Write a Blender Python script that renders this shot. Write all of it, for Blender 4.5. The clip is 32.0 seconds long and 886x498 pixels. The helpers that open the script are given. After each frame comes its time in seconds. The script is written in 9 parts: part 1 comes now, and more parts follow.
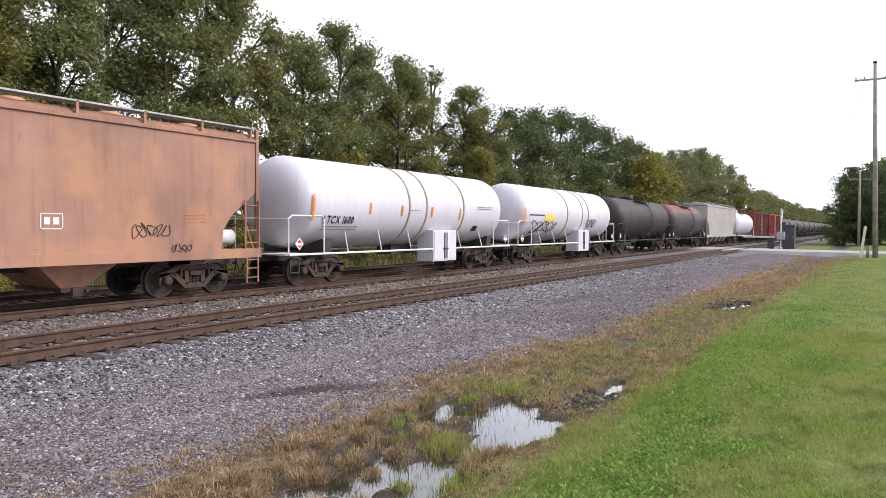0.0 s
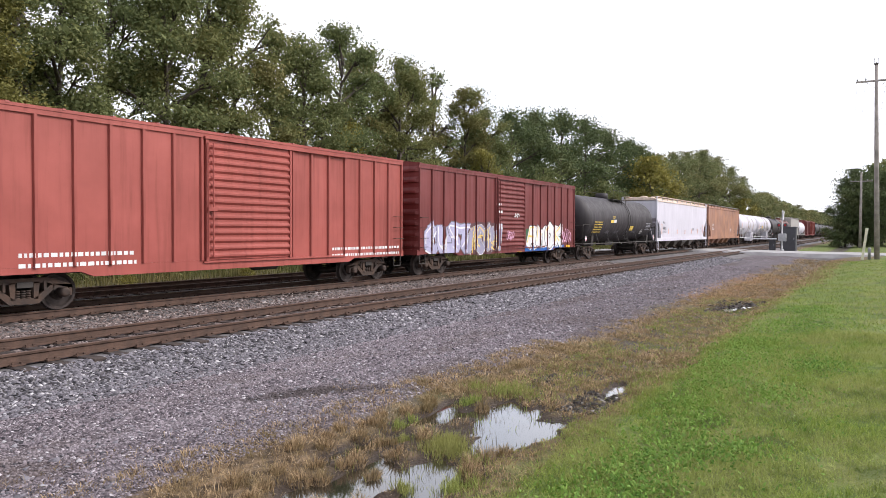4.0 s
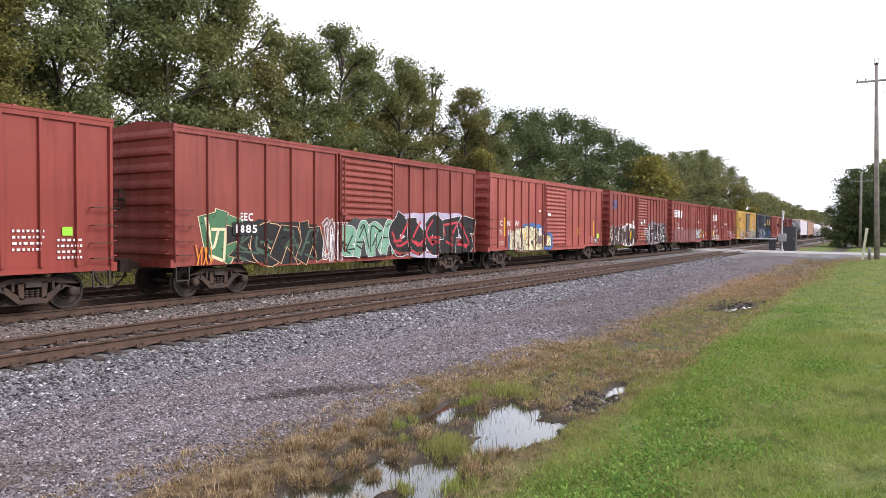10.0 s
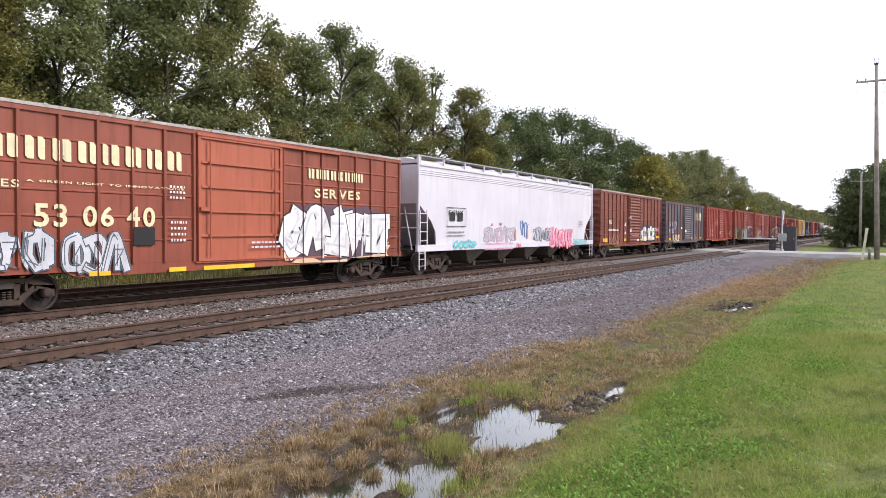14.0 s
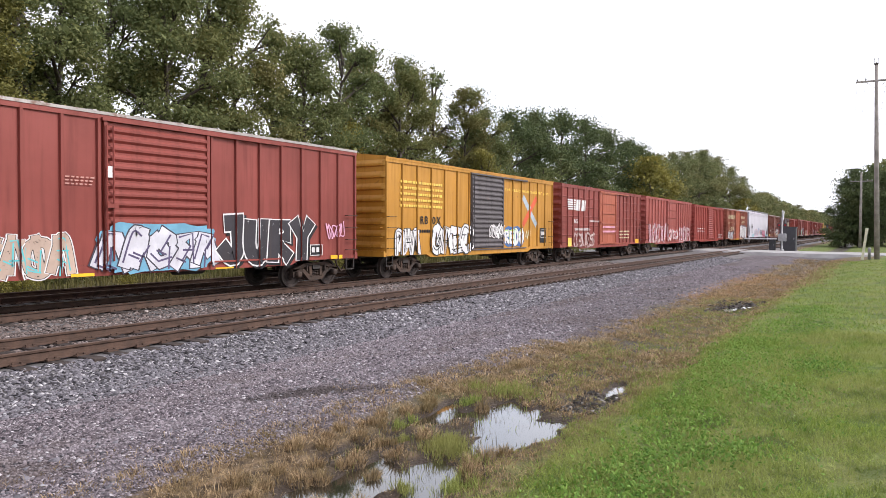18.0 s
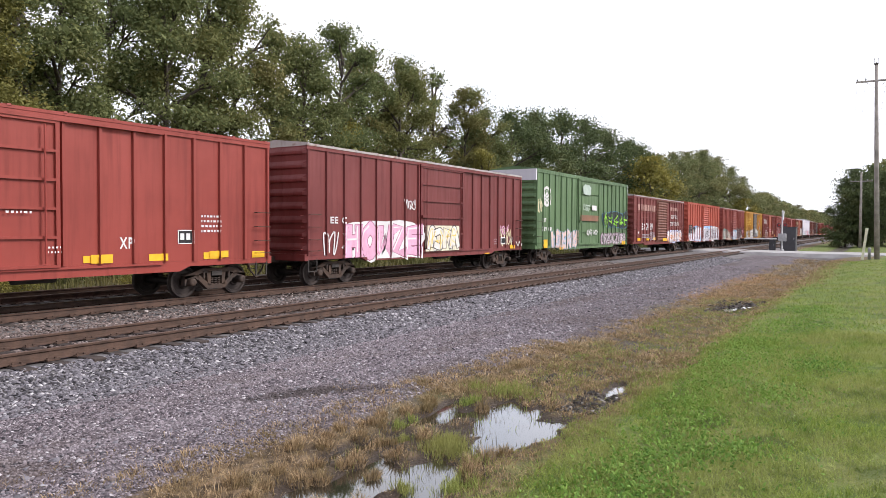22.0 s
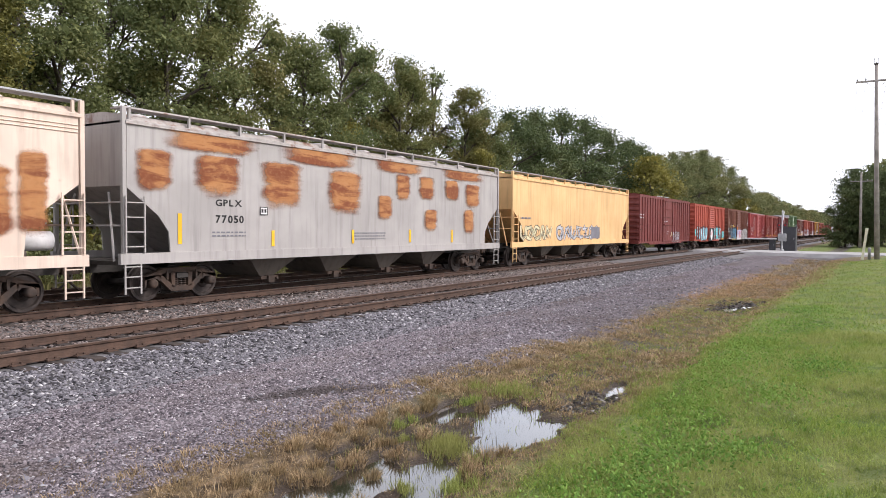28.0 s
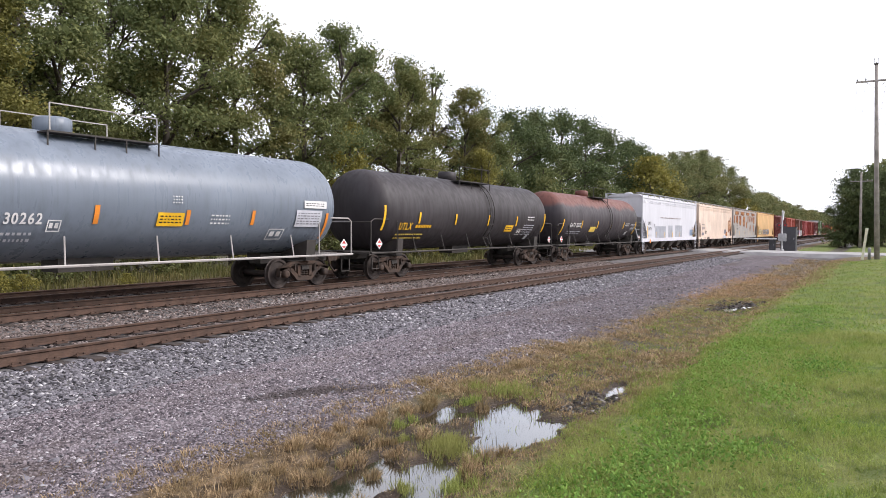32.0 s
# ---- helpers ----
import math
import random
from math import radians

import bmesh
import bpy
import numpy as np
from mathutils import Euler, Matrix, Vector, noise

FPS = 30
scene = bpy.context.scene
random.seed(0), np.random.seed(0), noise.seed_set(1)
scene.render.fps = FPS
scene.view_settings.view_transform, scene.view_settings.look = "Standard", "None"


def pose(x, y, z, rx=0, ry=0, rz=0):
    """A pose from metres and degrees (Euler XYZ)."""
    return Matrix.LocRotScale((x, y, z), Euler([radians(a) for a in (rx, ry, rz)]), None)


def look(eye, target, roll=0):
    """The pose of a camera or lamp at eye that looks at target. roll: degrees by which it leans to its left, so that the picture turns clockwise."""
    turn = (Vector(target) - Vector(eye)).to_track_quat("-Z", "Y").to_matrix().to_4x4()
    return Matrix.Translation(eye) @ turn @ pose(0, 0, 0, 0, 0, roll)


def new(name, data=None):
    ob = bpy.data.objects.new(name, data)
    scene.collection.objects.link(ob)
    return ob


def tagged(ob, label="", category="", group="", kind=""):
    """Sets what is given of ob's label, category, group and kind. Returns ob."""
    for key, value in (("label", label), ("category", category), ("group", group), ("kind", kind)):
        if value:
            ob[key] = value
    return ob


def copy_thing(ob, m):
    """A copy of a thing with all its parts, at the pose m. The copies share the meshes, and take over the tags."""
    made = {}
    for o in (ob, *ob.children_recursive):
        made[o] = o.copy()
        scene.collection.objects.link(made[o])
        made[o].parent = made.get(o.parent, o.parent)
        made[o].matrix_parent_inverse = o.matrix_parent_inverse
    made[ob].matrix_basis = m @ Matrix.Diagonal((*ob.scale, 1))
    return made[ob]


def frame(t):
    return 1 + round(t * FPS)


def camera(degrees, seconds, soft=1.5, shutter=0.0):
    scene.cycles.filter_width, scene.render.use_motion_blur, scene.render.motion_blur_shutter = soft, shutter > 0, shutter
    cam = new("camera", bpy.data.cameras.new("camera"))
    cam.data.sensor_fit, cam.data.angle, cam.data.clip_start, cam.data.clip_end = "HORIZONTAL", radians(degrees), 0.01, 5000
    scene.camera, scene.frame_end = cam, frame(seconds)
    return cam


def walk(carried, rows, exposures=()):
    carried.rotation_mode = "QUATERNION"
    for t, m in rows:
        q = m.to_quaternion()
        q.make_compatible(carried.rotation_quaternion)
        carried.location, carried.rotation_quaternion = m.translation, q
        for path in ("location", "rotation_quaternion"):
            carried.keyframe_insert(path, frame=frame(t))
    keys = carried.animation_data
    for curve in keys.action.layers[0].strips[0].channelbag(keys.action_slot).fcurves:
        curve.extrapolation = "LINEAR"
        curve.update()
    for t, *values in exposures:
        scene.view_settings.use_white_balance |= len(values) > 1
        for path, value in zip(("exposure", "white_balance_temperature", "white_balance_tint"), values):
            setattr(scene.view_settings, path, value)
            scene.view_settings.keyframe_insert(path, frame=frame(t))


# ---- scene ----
from math import cos, sin, pi

# ---- camera: it stands still, but for a slight settling in the first seconds
YAW, PITCH, ROLL = 31.568, 1.582, 0.272
EYE = (0.0, 0.0, 1.843)


def aim(turn, tilt):
    a, b = radians(YAW + turn), radians(PITCH + tilt)
    far = (EYE[0] + 100 * cos(a) * cos(b), EYE[1] + 100 * sin(a) * cos(b), EYE[2] - 100 * sin(b))
    return look(EYE, far, ROLL)


cam = camera(64.165, 32.0, soft=0.5)
walk(cam, [(0.0, aim(-0.09, 0.137)), (0.6, aim(-0.09, 0.12)), (1.6, aim(-0.09, 0.06)), (2.5, aim(0, 0)), (32.0, aim(0, 0))], exposures=((0.0, 0.61, 6500, 14), (32.0, 0.61, 6500, 14)))

# ---- sky and light: bright thin overcast, faint sun from behind the camera
world = bpy.data.worlds.new("world")
scene.world = world
world.use_nodes = True
wt = world.node_tree
wt.nodes.clear()
w_out = wt.nodes.new("ShaderNodeOutputWorld")
w_sky = wt.nodes.new("ShaderNodeTexSky")
w_sky.sky_type, w_sky.sun_disc = "NISHITA", False
w_sky.sun_elevation, w_sky.sun_rotation = radians(38), radians(149)
w_blue = wt.nodes.new("ShaderNodeBackground")
w_blue.inputs[1].default_value = 0.15
w_cloud = wt.nodes.new("ShaderNodeBackground")
w_cloud.inputs[0].default_value = (0.93, 0.96, 1.03, 1)
w_mix = wt.nodes.new("ShaderNodeMixShader")
w_tc = wt.nodes.new("ShaderNodeTexCoord")
w_noise = wt.nodes.new("ShaderNodeTexNoise")
w_noise.inputs["Scale"].default_value = 1.6
w_noise.inputs["Detail"].default_value = 4
w_map = wt.nodes.new("ShaderNodeMapRange")
for i, q in ((1, 0.34), (2, 0.52), (3, 0.55), (4, 1.0)):
    w_map.inputs[i].default_value = q
wt.links.new(w_tc.outputs["Generated"], w_noise.inputs["Vector"])
wt.links.new(w_noise.outputs[0], w_map.inputs[0])
wt.links.new(w_sky.outputs[0], w_blue.inputs[0])
wt.links.new(w_map.outputs[0], w_mix.inputs[0])
wt.links.new(w_blue.outputs[0], w_mix.inputs[1])
wt.links.new(w_cloud.outputs[0], w_mix.inputs[2])
# the haze is whiter towards the horizon
w_dir = wt.nodes.new("ShaderNodeSeparateXYZ")
w_haze = wt.nodes.new("ShaderNodeMapRange")
for i, q in ((1, 0.0), (2, 0.7), (3, 1.16), (4, 0.8)):
    w_haze.inputs[i].default_value = q
wt.links.new(w_tc.outputs["Generated"], w_dir.inputs[0])
wt.links.new(w_dir.outputs[2], w_haze.inputs[0])
wt.links.new(w_haze.outputs[0], w_cloud.inputs[1])
wt.links.new(w_mix.outputs[0], w_out.inputs[0])

sun = new("sun", bpy.data.lights.new("sun", "SUN"))
sun.data.energy, sun.data.angle, sun.data.color = 2.6, radians(22), (1.0, 0.97, 0.93)
sun.matrix_world = look((28, -46, 42), (0, 0, 0))
scene.view_settings.exposure = 0.61


# ---- characters of the built-in font, made once
GLYPHS = {}


def glyph(ch, fat=0.0):
    """Flat outline of a character of the built-in font: points, faces, width."""
    key = (ch, fat)
    if key not in GLYPHS:
        cu = bpy.data.curves.new("glyph", "FONT")
        cu.body, cu.offset, cu.resolution_u = ch, fat, 3
        ob = new("glyph", cu)
        ev = ob.evaluated_get(bpy.context.evaluated_depsgraph_get())
        me = ev.to_mesh()
        pts = [(v.co.x, v.co.y) for v in me.vertices]
        faces = [tuple(p.vertices) for p in me.polygons]
        ev.to_mesh_clear()
        bpy.data.objects.remove(ob)
        bpy.data.curves.remove(cu)
        GLYPHS[key] = (pts, faces, max(p[0] for p in pts), min(p[0] for p in pts), max(p[1] for p in pts), min(p[1] for p in pts))
    return GLYPHS[key]


for sign in "ABCDEFGHIJKLMNOPQRSTUVWXYZ0123456789Theationwdbxrclpu.-&/":
    glyph(sign, 0.024)


# ---- materials
def rgb(r, g, b):
    return tuple((q / 255 / 12.92 if q < 10.3 else ((q / 255 + 0.055) / 1.055) ** 2.4) for q in (r, g, b))


class Shader:
    """A small hand for wiring node materials."""

    def __init__(self, name):
        self.m = bpy.data.materials.new(name)
        self.m.use_nodes = True
        self.t = self.m.node_tree
        self.b = self.t.nodes["Principled BSDF"]
        self.tc = self.t.nodes.new("ShaderNodeTexCoord")

    def put(self, kind, **ins):
        nd = self.t.nodes.new(kind)
        for k, q in ins.items():
            self.set(nd.inputs[k.replace("_", " ")], q)
        return nd

    def set(self, socket, q):
        if isinstance(q, bpy.types.NodeSocket):
            self.t.links.new(q, socket)
        elif isinstance(q, tuple) and len(q) == 3 and socket.type == "RGBA":
            socket.default_value = (*q, 1)
        else:
            socket.default_value = q

    def coords(self, scale=(1, 1, 1), where="Object"):
        mp = self.put("ShaderNodeMapping")
        mp.inputs["Scale"].default_value = scale
        self.t.links.new(self.tc.outputs[where], mp.inputs[0])
        return mp.outputs[0]

    def noise(self, scale, detail=3.0, rough=0.55, vec=None, warp=0.0):
        nd = self.put("ShaderNodeTexNoise", Scale=scale, Detail=detail, Roughness=rough, Distortion=warp)
        self.t.links.new(vec if vec else self.tc.outputs["Object"], nd.inputs["Vector"])
        return nd.outputs[0]

    def ramp(self, fac, lo, hi, a=0.0, b=1.0, smooth=True):
        nd = self.t.nodes.new("ShaderNodeMapRange")
        nd.interpolation_type = "SMOOTHSTEP" if smooth else "LINEAR"
        for i, q in enumerate((fac, lo, hi, a, b)):
            self.set(nd.inputs[i], q)
        return nd.outputs[0]

    def math(self, op, a, b=0.0):
        nd = self.t.nodes.new("ShaderNodeMath")
        nd.operation = op
        self.set(nd.inputs[0], a)
        self.set(nd.inputs[1], b)
        return nd.outputs[0]

    def mix(self, fac, a, b, blend="MIX"):
        nd = self.t.nodes.new("ShaderNodeMix")
        nd.data_type, nd.blend_type = "RGBA", blend
        self.set(nd.inputs[0], fac)
        self.set(nd.inputs[6], a)
        self.set(nd.inputs[7], b)
        return nd.outputs[2]

    def bump(self, height, strength, dist=0.02):
        nd = self.put("ShaderNodeBump", Strength=strength, Distance=dist, Height=height)
        self.t.links.new(nd.outputs[0], self.b.inputs["Normal"])

    def done(self, color, rough, metal=0.0, spec=0.5):
        self.set(self.b.inputs["Base Color"], color)
        self.set(self.b.inputs["Roughness"], rough)
        self.set(self.b.inputs["Metallic"], metal)
        self.set(self.b.inputs["Specular IOR Level"], spec)
        return self.m


def times(c, k):
    return tuple(min(1.0, q * k) for q in c)


def rough_mat(name, color, var=0.25, scale=3.0, fine=40.0, rough=0.8, bump=0.3, metal=0.0, second=None, spec=0.4):
    """A surface with variation at two scales and fine relief."""
    s = Shader(name)
    big, small = s.noise(scale, 4), s.noise(fine, 3)
    c = s.mix(s.ramp(big, 0.3, 0.7), times(color, 1 - var), second or times(color, 1 + var))
    c = s.mix(s.ramp(small, 0.35, 0.75, 0, 0.45), c, times(color, 0.55))
    s.bump(small, bump, 0.01)
    return s.done(c, s.ramp(big, 0.2, 0.8, rough - 0.08, min(1, rough + 0.08)), metal, spec)


def paint(name, color, rust=0.25, fade=0.25, rough=0.5, rustcol=(0.16, 0.06, 0.025), grime=0.35, top=None, cloud=None):
    """Weathered freight car paint: faded patches, run-down streaks and rust blooms."""
    s = Shader(name)
    big = s.noise(0.55, 4)
    streak = s.noise(1.0, 4, 0.6, s.coords((5.0, 5.0, 0.35)))
    spots = s.noise(2.6, 6, 0.7, None, 0.6)
    fine = s.noise(55, 2)
    c = s.mix(s.ramp(big, 0.3, 0.72), times(color, 1 - fade * 0.45), tuple(min(1, q * (1 + fade * 0.35) + 0.03 * fade) for q in color))
    if top:
        sep = s.put("ShaderNodeSeparateXYZ", Vector=s.tc.outputs["Object"])
        c = s.mix(s.ramp(s.math("ADD", sep.outputs[2], s.math("MULTIPLY", s.math("SUBTRACT", big, 0.5), 0.9)), 3.15, 3.5), c, top)
    c = s.mix(s.ramp(streak, 0.45, 0.78, 0, grime * 1.25), c, times(color, 0.4))
    if cloud:
        c = s.mix(s.ramp(s.noise(0.8, 3, 0.55, s.coords((1.0, 1.0, 0.8))), 0.42, 0.66, 0, 0.8), c, cloud)
    drip = s.noise(1.0, 3, 0.6, s.coords((14.0, 14.0, 0.5)))
    c = s.mix(s.ramp(drip, 0.58, 0.8, 0, 0.02 + rust * 0.45), c, tuple(0.5 * q + 0.5 * rustcol[i] for i, q in enumerate(times(color, 0.55))))
    c = s.mix(s.ramp(s.math("ADD", spots, s.math("MULTIPLY", big, 0.25)), 0.86 - rust * 0.3, 0.98 - rust * 0.2, 0, 0.85), c, rustcol)
    c = s.mix(s.ramp(fine, 0.5, 0.8, 0, 0.12), c, times(color, 0.5))
    s.bump(spots, 0.12, 0.01)
    return s.done(c, s.ramp(streak, 0.3, 0.7, rough - 0.06, rough + 0.14), 0.0, 0.4)


def flat_paint(name, color, rough=0.55):
    """Sprayed or stencilled paint with a slightly worn look."""
    s = Shader(name)
    worn, fine = s.noise(1.7, 5, 0.65), s.noise(30, 2)
    c = s.mix(s.ramp(worn, 0.35, 0.75), times(color, 0.78), times(color, 1.08))
    c = s.mix(s.ramp(fine, 0.5, 0.85, 0, 0.2), c, times(color, 0.6))
    return s.done(c, rough, 0.0, 0.35)


SPRAY, WORN = {}, {}


def spray(r, g, b):
    """The sprayed colour, made once."""
    key = (r, g, b)
    if key not in SPRAY:
        SPRAY[key] = flat_paint("spray_paint", rgb(r, g, b))
    return SPRAY[key]


def worn_twin(material):
    """The same sprayed colour where it has flaked and faded on a car's side."""
    for key, m in SPRAY.items():
        if m == material:
            if key not in WORN:
                s = Shader("flaked_spray_paint")
                mp = s.put("ShaderNodeMapping")
                mp.inputs["Location"].default_value = (key[0] * 0.37, key[1] * 0.21, key[2] * 0.53)
                s.t.links.new(s.tc.outputs["Object"], mp.inputs[0])
                faded, flake = s.noise(1.7, 5, 0.65, mp.outputs[0]), s.noise(11, 5, 0.7, mp.outputs[0])
                streak = s.noise(1.0, 4, 0.6, s.coords((9.0, 9.0, 0.6)))
                color = rgb(*key)
                c = s.mix(s.ramp(faded, 0.35, 0.75), times(color, 0.8), times(color, 1.05))
                c = s.mix(s.ramp(streak, 0.5, 0.8, 0, 0.4), c, tuple(0.6 * q + 0.4 * e for q, e in zip(times(color, 0.6), (0.14, 0.085, 0.06))))
                WORN[key] = s.done(c, 0.6, 0.0, 0.3)
                s.set(s.b.inputs["Alpha"], s.ramp(s.math("ADD", flake, s.math("MULTIPLY", faded, 0.5)), 0.52, 0.62, 0.35, 1.0))
            return WORN[key]
    return material


M_STEEL = rough_mat("dark_steel", (0.045, 0.038, 0.034), 0.35, 2.5, 30, 0.7, 0.3)
M_TRUCK = rough_mat("rusty_cast_steel", (0.05, 0.035, 0.029), 0.4, 3.0, 30, 0.8, 0.4, second=(0.085, 0.05, 0.034))
M_WHEEL = rough_mat("worn_wheel_steel", (0.048, 0.036, 0.032), 0.35, 4.0, 25, 0.6, 0.2, 0.3)
M_RAILSIDE = rough_mat("rusty_rail", (0.085, 0.05, 0.036), 0.3, 4.0, 40, 0.75, 0.3, 0.2)
M_RAILTOP = rough_mat("polished_rail_head", (0.22, 0.2, 0.19), 0.15, 1.0, 30, 0.4, 0.05, 0.7)
M_RAILDULL = rough_mat("dull_rail_head", (0.13, 0.085, 0.065), 0.3, 1.5, 30, 0.55, 0.1, 0.3)
M_TIE = rough_mat("weathered_tie", (0.05, 0.037, 0.032), 0.4, 3.0, 35, 0.9, 0.6)
M_BALLAST = rough_mat("ballast_bed", (0.13, 0.12, 0.12), 0.35, 1.2, 22, 0.95, 0.9)
M_BLACKRUB = rough_mat("black_rubber", (0.02, 0.02, 0.02), 0.2, 4, 40, 0.6, 0.1)
M_YELLOW = spray(240, 185, 40)
M_WHITE = spray(225, 222, 222)
M_BLACK = spray(32, 31, 33)


def damp(s):
    """A long rain-wet patch in the gravel: 1 where it is wet."""
    sep = s.put("ShaderNodeSeparateXYZ", Vector=s.tc.outputs["Object"])
    along = s.math("ADD", s.math("MULTIPLY", s.math("SUBTRACT", sep.outputs[0], WET[0]), WET[2]), s.math("MULTIPLY", s.math("SUBTRACT", sep.outputs[1], WET[1]), WET[3]))
    cross = s.math("SUBTRACT", s.math("MULTIPLY", s.math("SUBTRACT", sep.outputs[1], WET[1]), WET[2]), s.math("MULTIPLY", s.math("SUBTRACT", sep.outputs[0], WET[0]), WET[3]))
    along, cross = s.math("DIVIDE", along, 1.5), s.math("DIVIDE", cross, 0.34)
    d = s.math("ADD", s.math("MULTIPLY", along, along), s.math("MULTIPLY", cross, cross))
    return s.ramp(s.math("ADD", d, s.math("MULTIPLY", s.noise(3.0, 4), 1.6)), 0.9, 1.7, 1.0, 0.0)


WET = (7.6, 6.65, 0.85, -0.53)


def stone_mat(name, a, b, c3):
    s = Shader(name)
    geo = s.put("ShaderNodeNewGeometry")
    r = geo.outputs["Random Per Island"]
    fine = s.noise(60, 3)
    col = s.mix(s.ramp(r, 0.0, 0.6), a, b)
    col = s.mix(s.ramp(r, 0.86, 0.99), col, c3)
    col = s.mix(s.ramp(fine, 0.4, 0.8, 0, 0.4), col, times(a, 0.6))
    if name == "gravel_stone":
        lanes = s.noise(1.0, 4, 0.6, s.coords((0.12, 1.3, 1.0)))
        soil = s.noise(0.55, 5, 0.65, s.coords((0.6, 1.4, 1.0)))
        col = s.mix(s.ramp(lanes, 0.52, 0.72, 0, 0.4), col, (0.3, 0.262, 0.28))
        col = s.mix(s.ramp(soil, 0.48, 0.68, 0, 0.6), col, (0.115, 0.088, 0.08))
        col = s.mix(s.math("MULTIPLY", damp(s), 0.75), col, (0.05, 0.038, 0.036))
    return s.done(col, 0.85, 0.0, 0.3)


M_STONE = stone_mat("ballast_stone", (0.032, 0.03, 0.034), (0.19, 0.177, 0.195), (0.48, 0.46, 0.47))
M_WARMSTONE = stone_mat("rust_stained_ballast", (0.05, 0.037, 0.033), (0.2, 0.158, 0.145), (0.44, 0.385, 0.365))
M_GRAVEL = stone_mat("gravel_stone", (0.058, 0.048, 0.055), (0.235, 0.2, 0.218), (0.48, 0.44, 0.455))


def blade_mat(name, a, b, c3, trans=0.25, spread=0.35):
    s = Shader(name)
    geo = s.put("ShaderNodeNewGeometry")
    r = geo.outputs["Random Per Island"]
    patch = s.noise(spread, 3)
    col = s.mix(s.ramp(r, 0, 1, 0, 1, False), a, b)
    col = s.mix(s.ramp(patch, 0.4, 0.68, 0, 0.75), col, c3)
    s.done(col, 0.75, 0.0, 0.2)
    tr = s.put("ShaderNodeBsdfTranslucent", Color=col)
    mx = s.put("ShaderNodeMixShader")
    mx.inputs[0].default_value = trans
    out = s.t.nodes["Material Output"]
    s.t.links.new(s.b.outputs[0], mx.inputs[1])
    s.t.links.new(tr.outputs[0], mx.inputs[2])
    s.t.links.new(mx.outputs[0], out.inputs[0])
    return s.m




def translucent(s, col, trans):
    """Lets some light through thin leaves and blades."""
    s.done(col, 0.7, 0.0, 0.25)
    tr = s.put("ShaderNodeBsdfTranslucent", Color=col)
    mx = s.put("ShaderNodeMixShader")
    mx.inputs[0].default_value = trans
    s.t.links.new(s.b.outputs[0], mx.inputs[1])
    s.t.links.new(tr.outputs[0], mx.inputs[2])
    s.t.links.new(mx.outputs[0], s.t.nodes["Material Output"].inputs[0])
    return s.m


def lawn_mat():
    """Mown grass: lush and thin patches, with yellowed blades where it is dry."""
    s = Shader("lawn_blades")
    r = s.put("ShaderNodeNewGeometry").outputs["Random Per Island"]
    lush, thin, tint = s.noise(0.5, 4, 0.6), s.noise(1.9, 4, 0.65, s.coords((0.8, 1.2, 1.0))), s.noise(6.5, 3)
    col = s.mix(s.ramp(r, 0, 1, 0, 1, False), (0.115, 0.19, 0.026), (0.34, 0.41, 0.088))
    col = s.mix(s.ramp(lush, 0.42, 0.62, 0, 0.6), col, (0.34, 0.35, 0.12))
    col = s.mix(s.ramp(thin, 0.48, 0.7, 0, 0.7), col, (0.1, 0.15, 0.026))
    col = s.mix(s.ramp(tint, 0.52, 0.75, 0, 0.55), col, (0.4, 0.36, 0.15))
    return translucent(s, col, 0.25)


def leaf_mat(name, dark, light, turned, trans=0.35):
    """Leaves in sprays: each a little apart in tone, with whole boughs and whole trees of another green."""
    s = Shader(name)
    r = s.put("ShaderNodeNewGeometry").outputs["Random Per Island"]
    tree = s.put("ShaderNodeObjectInfo").outputs["Random"]
    bough, turn = s.noise(0.55, 3, 0.55), s.noise(0.3, 3)
    mid = tuple((a + b) / 2 for a, b in zip(dark, light))
    col = s.mix(s.ramp(r, 0, 1, 0, 1, False), times(dark, 1.15), light)
    col = s.mix(s.ramp(bough, 0.36, 0.66, 0.5, 0.0), col, times(mid, 0.75))
    col = s.mix(s.ramp(s.math("ADD", turn, s.math("MULTIPLY", s.math("SUBTRACT", tree, 0.5), 0.3)), 0.46, 0.66, 0, 0.75), col, turned)
    return translucent(s, col, trans)


M_GRASS = lawn_mat()
M_CLOVER = blade_mat("broad_weed_leaves", (0.075, 0.17, 0.028), (0.24, 0.38, 0.08), (0.2, 0.31, 0.06))
M_DRY = blade_mat("dry_grass_blades", (0.11, 0.068, 0.036), (0.62, 0.455, 0.27), (0.2, 0.155, 0.07), 0.25, 2.2)
M_REED = blade_mat("green_reed_blades", (0.14, 0.2, 0.045), (0.34, 0.4, 0.1), (0.3, 0.28, 0.1))
M_DEADREED = blade_mat("dark_dead_reed_blades", (0.045, 0.035, 0.026), (0.15, 0.115, 0.07), (0.1, 0.09, 0.04))
M_LITTER = blade_mat("bleached_straw", (0.3, 0.22, 0.15), (0.75, 0.66, 0.55), (0.4, 0.3, 0.2))
M_BANK = blade_mat("bank_weeds", (0.07, 0.085, 0.028), (0.15, 0.145, 0.05), (0.19, 0.15, 0.06))
M_LEAF_A = leaf_mat("oak_leaves", (0.075, 0.1, 0.04), (0.22, 0.25, 0.1), (0.21, 0.2, 0.07), 0.4)
M_LEAF_B = leaf_mat("maple_leaves", (0.085, 0.108, 0.042), (0.25, 0.265, 0.105), (0.22, 0.19, 0.07), 0.4)
M_LEAF_Y = leaf_mat("turning_leaves", (0.15, 0.145, 0.035), (0.34, 0.29, 0.07), (0.2, 0.19, 0.05), 0.3)
